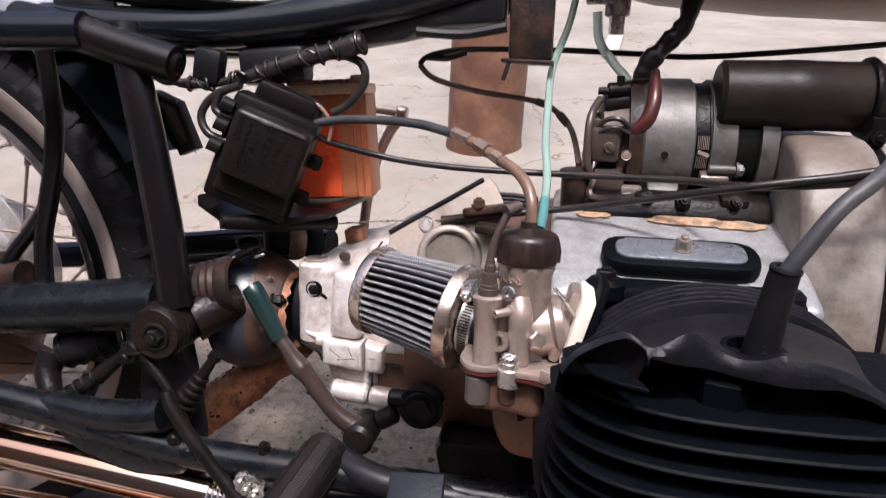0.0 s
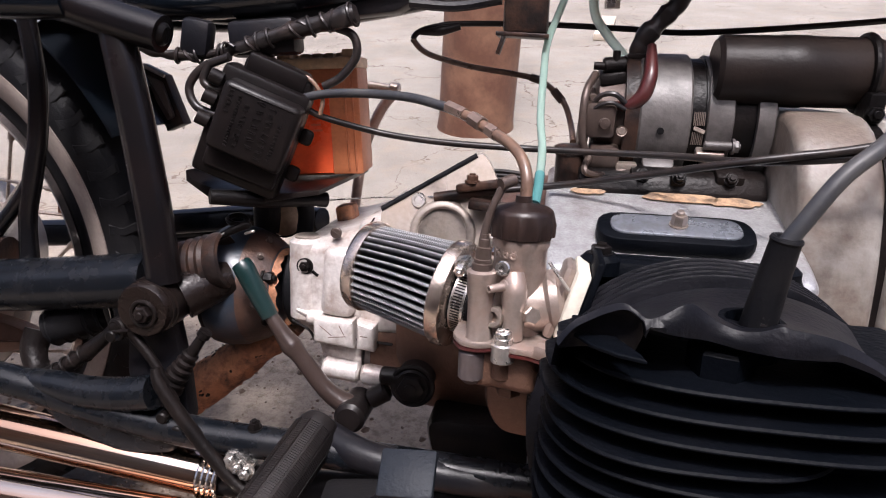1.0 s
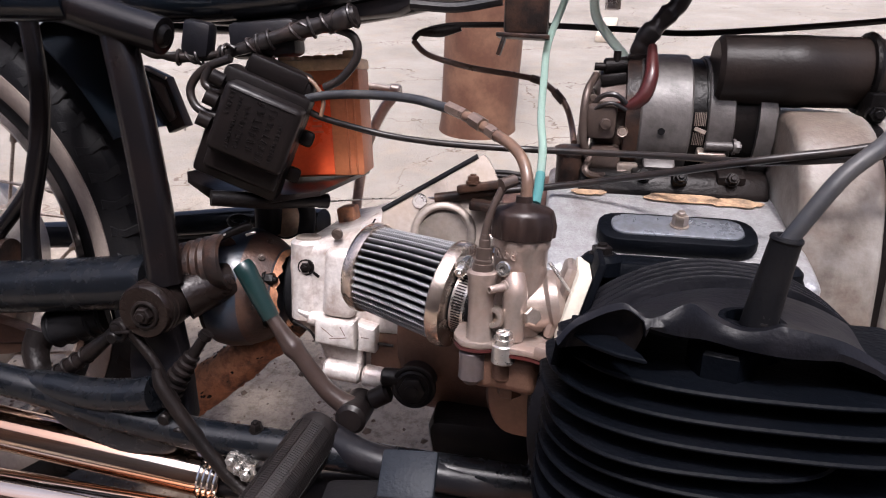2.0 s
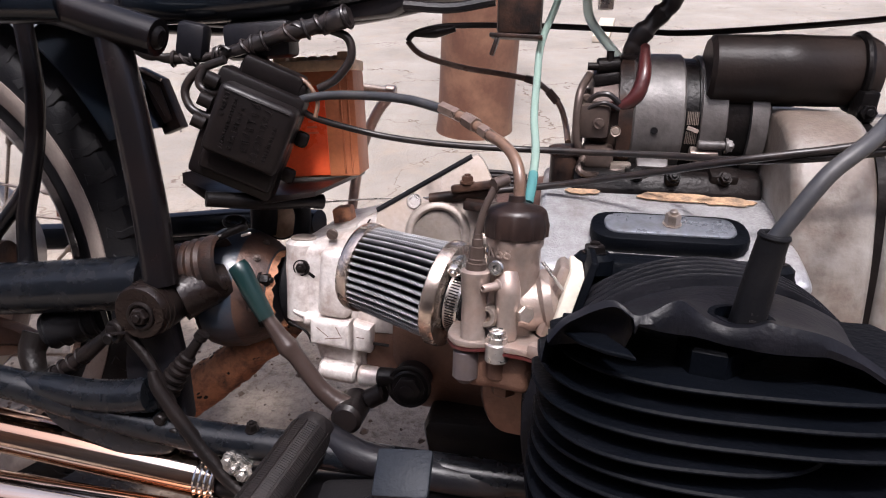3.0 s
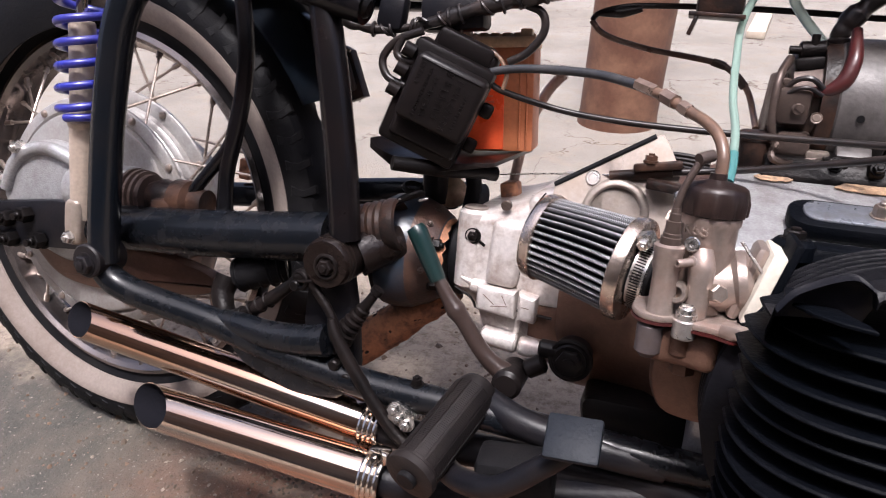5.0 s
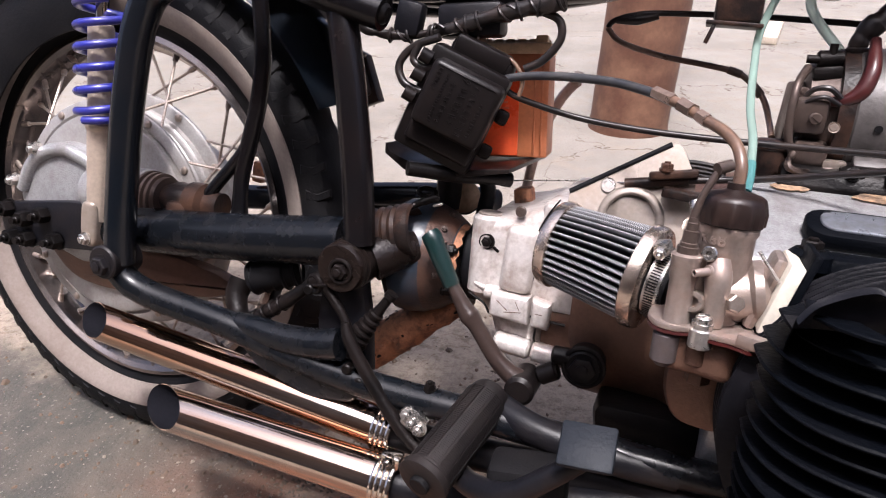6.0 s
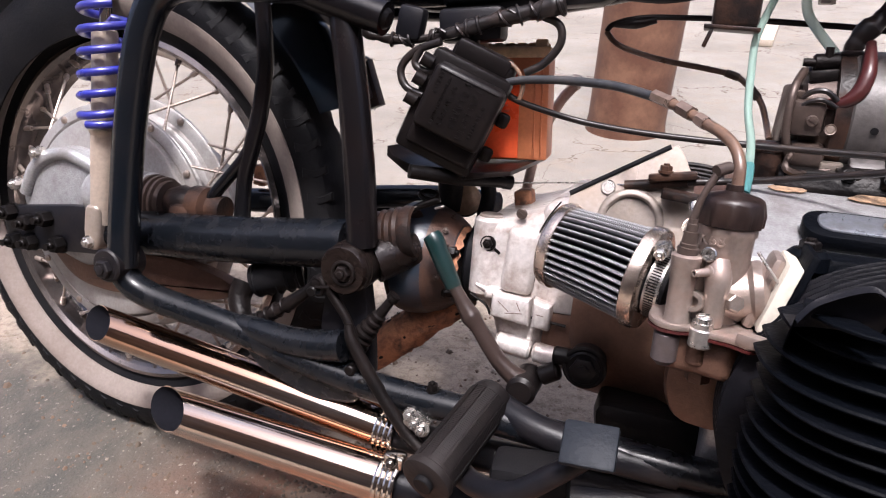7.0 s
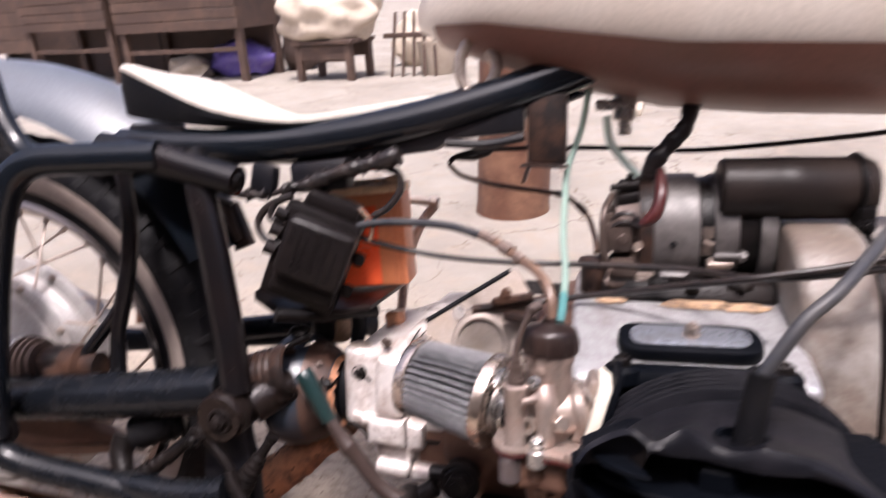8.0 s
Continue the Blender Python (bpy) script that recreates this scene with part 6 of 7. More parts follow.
    turned(bm, (0.449, -0.045, 0.366), (1, 0, 0.0), [(0, 0.0), (0, 0.058), (0.004, 0.064), (0.016, 0.065), (0.018, 0.03)], 48)
    coup = part("shaft_coupling", bm, RUBBER, bike, "round rubber drive shaft coupling")
    bm = B()
    turned(bm, (0.460, -0.045, 0.366), (1, 0, 0.0), [(0, 0.060), (0, 0.0675), (0.012, 0.0695), (0.032, 0.0670), (0.052, 0.0585), (0.068, 0.0475), (0.068, 0.043)], 56)
    part("hood", bm, HOODM, coup, "dark blue-black pressed sheet hood")
    bm = B()
    turned(bm, (0.497, -0.045, 0.366), (1, 0, 0.0), [(0, 0.0636), (0.0006, 0.0648), (0.015, 0.0592), (0.030, 0.0488), (0.0305, 0.0470)], 56)
    part("hood_band", bm, mat("rust_brown_sheet", (0.075, 0.040, 0.028), 0.40, 0.2, dirt=(0.028, 0.022, 0.022), dirt_amt=0.8, dirt_scale=30, bump=0.5, spec=0.4), coup, "rust-brown worn front of the hood")
    for an in (100, 128, 156, 184):
        bm = B()
        c0 = math.radians(an)
        hexnut(bm, (0.516, -0.045 + math.cos(c0) * 0.0585, 0.366 + math.sin(c0) * 0.0585), (0.4, math.cos(c0), math.sin(c0)), 0.0032, 0.003, True)
        part("rivet", bm, BRONZE, coup)
    bm = B()
    rnd = random.Random(12)
    rim_a, rim_b = [], []
    for j in range(40):
        an = 2 * math.pi * j / 40
        k = 0.6 + 0.5 * rnd.random()
        rim_a.append(bm.verts.new((0.526, -0.045 + math.cos(an) * 0.0468, 0.366 + math.sin(an) * 0.0468)))
        rim_b.append(bm.verts.new((0.528 + 0.009 * k, -0.045 + math.cos(an) * (0.046 - 0.004 * k), 0.366 + math.sin(an) * (0.046 - 0.004 * k))))
    for j in range(40):
        bm.faces.new((rim_a[j], rim_a[(j + 1) % 40], rim_b[(j + 1) % 40], rim_b[j]))
    part("rusty_edge", bm, RUST, coup, "ragged rusty edge of the hood")
    for j in range(3):
        bm = B()
        an = math.radians(150 + 60 * j)
        hexnut(bm, (0.522, -0.045 + math.cos(an) * 0.047, 0.366 + math.sin(an) * 0.047), (1, 0, 0), 0.007, 0.010)
        part("coupling_bolt", bm, DARKIRON, coup)
    bm = B()
    rod(bm, (0.538, -0.03, 0.37), (0.552, -0.03, 0.37), 0.05, seg=32, bev=0.003)
    part("seal", bm, RUBBER, coup)
    bm = B()
    turned(bm, (0.505, 0.014, 0.4325), (0.45, -0.85, 0.25), [(0, 0.0), (0, 0.0175), (0.003, 0.0200), (0.010, 0.0200), (0.012, 0.0175), (0.0125, 0)], 32)
    wheel = part("adjuster", bm, mat("sandy_worn_brass", (0.62, 0.43, 0.27), 0.42, 0.3, dirt=(0.22, 0.10, 0.05), dirt_amt=0.5, dirt_scale=50, bump=0.3), bike, "tan dirty adjuster wheel")
    bm = B()
    ring(bm, (0.505, 0.014, 0.4325), (0.45, -0.85, 0.25), 0.0205, 0.0016, 36, 8)
    part("wheel_rim", bm, DARKIRON, wheel)
    bm = B()
    tube(bm, [(0.463, -0.098, 0.424), (0.478, -0.100, 0.4335), (0.492, -0.098, 0.4415), (0.506, -0.090, 0.448)], [0.0030, 0.0036, 0.0045, 0.0050], 10)
    clip = part("strap", bm, DARKIRON, bike, "dark strap with clips over the coupling hood")
    bm = B()
    ring(bm, (0.494, -0.085, 0.4510), (0.2, -0.3, 1), 0.0095, 0.0032, 24, 8)
    block(bm, (0.503, -0.088, 0.4455), (0.014, 0.010, 0.008), (0, -20, 20), 0.003)
    part("clip_ring", bm, DARKIRON, clip)
    bm = B()
    block(bm, (0.478, -0.104, 0.4345), (0.024, 0.0016, 0.0022), (0, -32, 0), 0.0006, 1)
    block(bm, (0.511, -0.094, 0.4405), (0.012, 0.003, 0.003), (0, -20, 0), 0.001, 1)
    part("bright_edge", bm, STEEL, clip, "scraped bare metal edge")
    bm = B()
    tube(bm, [(0.530, -0.03, 0.470), (0.541, -0.025, 0.468), (0.546, -0.02, 0.45), (0.543, -0.02, 0.425), (0.540, -0.02, 0.405)], 0.0095, 12)
    part("breather_hose", bm, RUBBER, bike, "short black rubber hose")
    # bracket plate with a ring, behind the filter, leaning back
    def laid_back(b):
        for v in b.verts:
            v.co.y += (v.co.z - 0.455) * 0.35

    bm = B()
    hole = [(0.718 + 0.0262 * math.sin(2 * math.pi * k / 32), 0.457 + 0.0262 * math.cos(2 * math.pi * k / 32)) for k in range(33)]
    prism(bm, [(0.655, 0.462), (0.655, 0.476), (0.7179, 0.5145)] + hole[:1] + hole[1:] + [(0.7181, 0.5147), (0.745, 0.531), (0.752, 0.533), (0.758, 0.527), (0.773, 0.500), (0.773, 0.43), (0.745, 0.426), (0.675, 0.425)], -0.108, -0.102)
    laid_back(bm)
    br = part("bracket_plate", bm, BRIGHTALU, bike, "triangular aluminium bracket plate with a round opening")
    bm = B()
    ring(bm, (0.718, -0.110, 0.457), (0, 1, 0.1), 0.0280, 0.0045, 48, 10)
    turned(bm, (0.718, -0.111, 0.457), (0, 1, 0.0), [(0, 0.0262), (0, 0.0285), (0.030, 0.0285), (0.030, 0.0262), (0, 0.0262)], 48)
    laid_back(bm)
    part("ring", bm, BRIGHTALU, br, "thick cast ring round the opening")
    bm = B()
    rod(bm, (0.692, -0.110, 0.4865), (0.692, -0.1085, 0.4865), 0.004, seg=14)
    ring(bm, (0.692, -0.1095, 0.4865), (0, 1, 0), 0.0055, 0.0018, 20, 6)
    laid_back(bm)
    part("bolt_hole", bm, STEEL, br)
    bm = B()
    tube(bm, [(0.655, -0.108, 0.476), (0.70, -0.108, 0.5035), (0.746, -0.108, 0.5315)], 0.0024, 8)
    laid_back(bm)
    part("edge_strip", bm, RUBBER, br)
    bm = B()
    for k in range(4):
        tube(bm, [(0.752 + 0.001 * k, -0.05, 0.513 - 0.004 * k), (0.775, -0.05, 0.513 - 0.004 * k), (0.80, -0.05, 0.510 - 0.004 * k)], 0.0022, 8)
    part("cable_bundle", bm, CABLE, bike, "bundle of thin black cables")
    # small ignition unit at the rear of the crankcase
    bm = B()
    turned(bm, (0.838, -0.05, 0.505), (0, 0, 1), [(0, 0.016), (0.028, 0.016), (0.030, 0.018), (0.037, 0.018), (0.039, 0.014), (0.039, 0)], 24)
    part("breather_pot", bm, RUSTBLACK, bike, "small brown breather pot with dark lid")


build_generator()


# ---- electrics behind the gearbox ----
def build_electrics():
    # regulator box, tilted
    m = pose(0.531, -0.115, 0.549, 4, 22, 12)
    bm = B()
    block(bm, (-0.004, 0.014, -0.006), (0.088, 0.03, 0.112), (0, 0, 0), 0.006)
    moved(bm, m)
    box = part("regulator_box", bm, PLASTIC, bike, "black plastic regulator box with raised lettering on its lid")
    for nm, c, size, bev in (("lid", (0.001, 0, 0.0055), (0.076, 0.05, 0.069), 0.007), ("lower_body", (0.0, 0.008, -0.036), (0.074, 0.036, 0.030), 0.005), ("rear_body", (0.002, 0.022, 0.040), (0.070, 0.03, 0.05), 0.008)):
        bm = B()
        block(bm, c, size, (0, 0, 0), bev, 3)
        moved(bm, m)
        part(nm, bm, PLASTIC, box)
    # raised lettering too worn to read, as rows of short strokes
    rnd = random.Random(4)
    for x, z0, z1, size in ((-0.027, 0.032, 0.010, 0.0042), (-0.018, 0.030, -0.020, 0.0030), (-0.010, 0.024, -0.018, 0.0048), (0.002, 0.032, -0.016, 0.0075), (0.014, 0.030, -0.020, 0.0066), (0.024, 0.018, -0.018, 0.0036)):
        bm = B()
        z = z0
        while z > z1:
            tall = size * rnd.uniform(0.8, 1.0)
            for k in range(rnd.choice((1, 2, 2))):
                block(bm, (x + rnd.uniform(-0.2, 0.2) * size, -0.0253, z - 0.25 * size * k), (tall, 0.0014, 0.0008), (0, rnd.uniform(-12, 12), 0), 0)
            block(bm, (x + rnd.choice((-0.42, 0.0, 0.42)) * size, -0.0253, z - 0.15 * size), (0.0008, 0.0014, size * 0.45), (0, 0, 0), 0)
            z -= size * rnd.uniform(0.85, 1.1)
        moved(bm, m)
        part("raised_mark", bm, MARKM, box)
    # raised border of the lid
    bm = B()
    for c, size in (((0.001, -0.0252, 0.0345), (0.064, 0.0012, 0.0012)),):
        block(bm, c, size, (0, 0, 0), 0.0004, 1)
    moved(bm, m)
    part("lid_border", bm, PLASTIC, box)
    for z in (0.032, 0.012, -0.010):
        bm = B()
        tube(bm, [(-0.044, 0.0, z), (-0.056, -0.002, z + 0.001)], 0.0075, 12)
        moved(bm, m)
        part("terminal", bm, PLASTIC, box)
    for z in (-0.03, 0.01):
        bm = B()
        block(bm, (0.046, 0.015, z), (0.014, 0.006, 0.016), (0, 0, 0), 0.004)
        moved(bm, m)
        part("mounting_ear", bm, PLASTIC, box)
    bm = B()
    block(bm, (0.0, 0.02, 0.058), (0.06, 0.03, 0.02), (0, 0, 0), 0.004)
    moved(bm, m)
    part("connector", bm, PLASTIC, box)
    # tray under the box
    bm = B()
    prism(bm, [(0.446, 0.503), (0.452, 0.494), (0.475, 0.486), (0.53, 0.482), (0.59, 0.4905), (0.59, 0.486), (0.53, 0.474), (0.47, 0.476), (0.446, 0.492)], -0.10, 0.085, bev=0.001)
    tray = part("battery_tray", bm, PLASTIC, bike, "bent black sheet metal battery tray")
    bm = B()
    tube(bm, [(0.485, -0.125, 0.482), (0.53, -0.09, 0.476), (0.572, -0.05, 0.471)], [0.008, 0.009, 0.006], 12)
    rod(bm, (0.548, -0.06, 0.4735), (0.566, -0.045, 0.4715), 0.0085, seg=14)
    rod(bm, (0.568, -0.045, 0.471), (0.577, -0.038, 0.4695), 0.0085, seg=14, bev=0.001)
    part("cable_stop", bm, DARKIRON, tray, "dark cable adjuster")
    bm = B()
    rod(bm, (0.49, 0.0, 0.42), (0.49, 0.0, 0.478), 0.016, seg=18)
    part("tray_post", bm, RUSTBLACK, tray)
    # battery stands in the tray
    mb = M @ pose(0.551, 0.046, 0.489, 0, -4, 6)
    bat = thing("battery", "red and tan motorcycle battery with an orange-cream lid, in a tray", "battery", mb)
    bm = B()
    block(bm, (0, 0, 0.0605), (0.098, 0.066, 0.121), (0, 0, 0), 0.003)
    part("case", bm, BATT, bat, "tan brown plastic case")
    bm = B()
    block(bm, (-0.0165, -0.0325, 0.0535), (0.061, 0.0025, 0.103), (0, 0, 0), 0.0006, 1)
    part("red_panel", bm, RED, bat, "glossy red label panel")
    bm = B()
    for k in range(3):
        block(bm, (-0.003, -0.0345, 0.052 + 0.0065 * k), (0.014 - 0.003 * k, 0.0008, 0.0022), (0, 0, 0), 0)
    part("label_mark", bm, mat("pale_red_ink", (0.65, 0.12, 0.06), 0.4), bat, "small unreadable red marks")
    bm = B()
    block(bm, (0, 0, 0.1265), (0.1005, 0.0685, 0.013), (0, 0, 0), 0.003)
    block(bm, (0, 0.020, 0.1345), (0.088, 0.008, 0.009), (0, 0, 0), 0.002)
    block(bm, (-0.036, -0.020, 0.1375), (0.016, 0.016, 0.016), (0, 0, 0), 0.002)
    block(bm, (0.038, -0.020, 0.1355), (0.014, 0.016, 0.012), (0, 0, 0), 0.002)
    lid = part("lid", bm, BATTLID, bat, "orange-cream lid with filler caps")
    for k in range(5):
        bm = B()
        rod(bm, (-0.030 + 0.014 * k, -0.006, 0.132), (-0.030 + 0.014 * k, -0.006, 0.1385), 0.0058, seg=16, bev=0.0012)
        part("filler_cap", bm, BATTLID, lid)
    for k in range(2):
        bm = B()
        block(bm, (0.0325 + 0.0085 * k, -0.0335, 0.060), (0.0022, 0.003, 0.112), (0, 0, 0), 0.0008, 1)
        part("case_rib", bm, BATT, bat)

    def run(name, pts, r, material, label, seg=10):
        b = B()
        tube(b, pts, r, seg)
        return part(name, b, material, bike, label)

    # taped harness along the frame
    bm = B()
    line = [(0.40, -0.115, 0.632), (0.427, -0.11, 0.620), (0.455, -0.105, 0.617), (0.49, -0.10, 0.621), (0.524, -0.10, 0.630), (0.555, -0.10, 0.640), (0.59, -0.10, 0.649), (0.612, -0.10, 0.655), (0.628, -0.10, 0.660)]
    rnd = random.Random(8)
    tube(bm, line, [0.0052, 0.0050, 0.0046, 0.0050, 0.0042, 0.0048, 0.0060, 0.0078, 0.0066, 0.0085, 0.0078, 0.0092, 0.0104, 0.0086], 14, 10)
    for v in bm.verts:
        v.co += Vector((0.3, 0.6, 1)) * (0.0020 * noise.noise(v.co * 90) + 0.0010 * noise.noise(v.co * 260))
    for i, q in enumerate(spline(line, 5)):
        if i > 8 and rnd.random() < 0.35:
            ring(bm, q, (0.9, 0.2 * rnd.uniform(-1, 1), 0.3 + 0.5 * rnd.uniform(-1, 1)), 0.0060 + 0.00012 * i, 0.0016, 16, 6)
    for i in (16, 27, 35):
        q = spline(line, 5)[i]
        tube(bm, [q, q + Vector((0.004, -0.006, 0.007)), q + Vector((0.012, -0.007, 0.004))], 0.0016, 6)
    part("wiring_harness", bm, CABLE, bike, "black taped wiring harness")
    run("wire", [(0.545, -0.09, 0.635), (0.54, -0.09, 0.618), (0.552, -0.10, 0.606), (0.58, -0.10, 0.600), (0.594, -0.10, 0.582), (0.592, -0.10, 0.565)], 0.0022, COPPER, "thin brown wire")
    run("wire", [(0.605, -0.095, 0.648), (0.624, -0.095, 0.640), (0.627, -0.095, 0.622), (0.612, -0.095, 0.602), (0.594, -0.095, 0.592)], 0.0042, CABLE, "thick black looped wire")
    run("wire", [(0.51, -0.12, 0.617), (0.482, -0.12, 0.606), (0.467, -0.12, 0.588), (0.474, -0.122, 0.570), (0.494, -0.122, 0.562)], 0.0042, CABLE, "black looped wire")
    run("wire", [(0.49, -0.12, 0.612), (0.483, -0.122, 0.594), (0.495, -0.122, 0.586), (0.505, -0.12, 0.588)], 0.004, CABLE, "black looped wire")
    # throttle cable to the carburettor, with adjusters
    run("throttle_cable", [(0.566, -0.10, 0.570), (0.579, -0.10, 0.5815), (0.619, -0.105, 0.587), (0.684, -0.125, 0.586), (0.731, -0.155, 0.578)], 0.0044, GREYHOSE, "grey sheathed throttle cable")
    run("throttle_cable", [(0.727, -0.152, 0.579), (0.752, -0.175, 0.571), (0.772, -0.195, 0.5615), (0.786, -0.210, 0.555), (0.796, -0.224, 0.546), (0.801, -0.234, 0.533), (0.8015, -0.238, 0.517)], 0.0046, COPPER, "brown bent throttle guide pipe")
    bm = B()
    for a, b, r in (((0.7265, -0.1525, 0.5800), (0.7435, -0.167, 0.5745), 0.0056), ((0.7505, -0.174, 0.5720), (0.7605, -0.184, 0.5675), 0.0066), ((0.766, -0.189, 0.5645), (0.773, -0.196, 0.5610), 0.0058)):
        rod(bm, a, b, r, seg=6)
    part("cable_adjuster", bm, ADJM, bike, "plated hexagon cable adjusters")
    run("control_cable", [(0.566, -0.10, 0.572), (0.572, -0.095, 0.573), (0.590, -0.09, 0.563), (0.646, -0.08, 0.549), (0.70, -0.08, 0.543), (0.76, -0.08, 0.5405), (0.8304, -0.08, 0.540), (0.9290, -0.115, 0.5430), (0.9620, -0.160, 0.5455), (0.9991, -0.19, 0.5504), (1.0646, -0.19, 0.5584), (1.16, -0.185, 0.576)], 0.0033, CABLE, "long black control cable")
    run("clutch_cable", [(0.712, -0.10, 0.4915), (0.764, -0.10, 0.500), (0.8325, -0.10, 0.5101), (0.9035, -0.135, 0.5280), (0.9560, -0.183, 0.5455), (0.9986, -0.194, 0.5545), (1.0414, -0.195, 0.5620), (1.12, -0.192, 0.580), (1.2, -0.18, 0.60)], 0.0034, CABLE, "black clutch cable over the engine")
    run("clutch_ferrule", [(0.708, -0.10, 0.490), (0.735, -0.10, 0.495), (0.766, -0.10, 0.501)], 0.0055, RUSTBLACK, "dark cable ferrule")
    run("inner_wire", [(0.577, -0.04, 0.4695), (0.64, -0.07, 0.481), (0.712, -0.10, 0.4915)], 0.0009, STEEL, "bare steel inner wire", 6)
    bm = B()
    block(bm, (0.752, -0.105, 0.505), (0.045, 0.01, 0.008), (0, -10, 0), 0.002)
    block(bm, (0.762, -0.115, 0.488), (0.036, 0.02, 0.009), (0, 5, 0), 0.002)
    hexnut(bm, (0.745, -0.105, 0.509), (0, 0, 1), 0.006, 0.006)
    part("clutch_lever", bm, RUSTBLACK, bike, "dark clutch release lever")
    bm = B()
    tube(bm, [(0.775, -0.145, 0.487), (0.780, -0.16, 0.470), (0.776, -0.17, 0.455)], 0.006, 10)
    hexnut(bm, (0.776, -0.17, 0.47), (-0.3, -1, 0), 0.0075, 0.010)
    part("stop_screw", bm, STEEL, bike, "plated stop screw")
    run("choke_cable", [(1.2, 0.05, 0.684), (1.1288, 0.05, 0.6737), (0.9662, 0.05, 0.6602), (0.8957, 0.05, 0.6622), (0.8044, 0.05, 0.6651), (0.7095, 0.05, 0.6644), (0.677, 0.05, 0.6607), (0.6574, 0.05, 0.6541), (0.651, 0.05, 0.6464)], 0.0033, CABLE, "long black looped cable")
    run("choke_cable", [(0.651, 0.05, 0.6464), (0.6614, 0.05, 0.6354), (0.6783, 0.05, 0.6276), (0.7182, 0.05, 0.6181), (0.7639, 0.05, 0.612), (0.793, 0.05, 0.6073), (0.8014, 0.05, 0.6045), (0.8128, 0.05, 0.5962), (0.821, 0.05, 0.589), (0.8301, 0.045, 0.5768), (0.8366, 0.03, 0.558), (0.8395, 0.0, 0.542)], 0.0034, COPPER, "brown sheathed cable")
    bm = B()
    rod(bm, (0.788, 0.05, 0.6085), (0.802, 0.05, 0.6042), 0.0046, seg=10)
    rod(bm, (0.8145, 0.05, 0.5948), (0.8255, 0.05, 0.5830), 0.0052, seg=6)
    part("cable_ferrule", bm, BRONZE, bike, "brown cable ferrules")
    bm = B()
    tube(bm, [(0.660, 0.05, 0.6545), (0.683, 0.049, 0.6560), (0.706, 0.05, 0.6615)], [0.0035, 0.0060, 0.0040], 10)
    part("cable_clip", bm, CABLE, bike, "tape on the cable bend")
    run("support_rod", [(0.607, 0.16, 0.585), (0.5985, 0.16, 0.5765), (0.5865, 0.16, 0.5605), (0.5715, 0.16, 0.5300), (0.5615, 0.16, 0.5000), (0.5545, 0.16, 0.4610), (0.5475, 0.16, 0.4080)], 0.0072, RODM, "worn pinkish-brown upright rod")
    bm = B()
    rod(bm, (0.566, 0.165, 0.592), (0.600, 0.16, 0.588), 0.0062, seg=14)
    rod(bm, (0.597, 0.16, 0.5885), (0.611, 0.16, 0.5860), 0.0098, seg=16, bev=0.002)
    part("rod_head", bm, DULLSTEEL, bike, "grey steel rod head")
    # fuel hose
    run("fuel_hose", [(0.829, -0.01, 0.74), (0.821, -0.03, 0.688), (0.807, -0.06, 0.642), (0.8055, -0.09, 0.608), (0.806, -0.13, 0.574), (0.810, -0.17, 0.549), (0.810, -0.20, 0.530)], 0.0036, GREENTUBE, "translucent green fuel hose")
    run("fuel_hose", [(0.810, -0.198, 0.5315), (0.8095, -0.212, 0.5225), (0.808, -0.225, 0.512)], 0.0041, TEAL, "teal fuel hose end")
    run("fuel_hose", [(0.848, 0.0, 0.70), (0.852, 0.0, 0.672), (0.866, 0.0, 0.652), (0.885, -0.005, 0.630), (0.895, -0.01, 0.61)], 0.0048, CLEARW, "clear fuel hose")
    bm = B()
    rod(bm, (0.868, 0.0, 0.745), (0.868, 0.0, 0.695), 0.013, seg=20, bev=0.002)
    rod(bm, (0.868, 0.0, 0.695), (0.868, 0.0, 0.678), 0.008, seg=6)
    block(bm, (0.85, -0.01, 0.712), (0.03, 0.014, 0.012), (0, 0, 0), 0.003)
    part("fuel_tap", bm, STEEL, bike, "plated fuel tap under the tank")
    bm = B()
    rnd = random.Random(21)
    loom = [(0.948, -0.02, 0.75), (0.938, -0.025, 0.712), (0.930, -0.03, 0.684), (0.910, -0.03, 0.661), (0.896, -0.03, 0.642), (0.895, -0.03, 0.626), (0.895, -0.035, 0.606), (0.891, -0.045, 0.588)]
    tube(bm, loom, [0.0078 + 0.0034 * rnd.random() for _ in range(40)], 12, 8)
    for v in bm.verts:
        v.co += Vector((1, 1, 0)) * 0.0016 * noise.noise(v.co * 160)
    part("wire_loom", bm, CABLE, bike, "thick black taped wire loom")
    bm = B()
    tube(bm, [(0.9055, -0.045, 0.640), (0.905, -0.060, 0.622), (0.904, -0.067, 0.610), (0.899, -0.070, 0.594), (0.889, -0.068, 0.585), (0.876, -0.062, 0.583)], [0.0045, 0.0062, 0.0068, 0.0072, 0.0062, 0.0045], 10)
    part("sleeve", bm, REDRUB, bike, "dark red rubber sleeve")
    # black frame bracket hanging from the top tube
    bm = B()
    block(bm, (0.785, -0.06, 0.685), (0.042, 0.03, 0.075), (0, 0, 0), 0.004)
    block(bm, (0.783, -0.065, 0.6455), (0.050, 0.034, 0.004), (0, 2, 0), 0.001)
    block(bm, (0.763, -0.075, 0.636), (0.004, 0.012, 0.018), (0, 18, 0), 0.001)
    part("frame_bracket", bm, RUSTBLACK, bike, "black bracket under the top frame tube")


build_electrics()


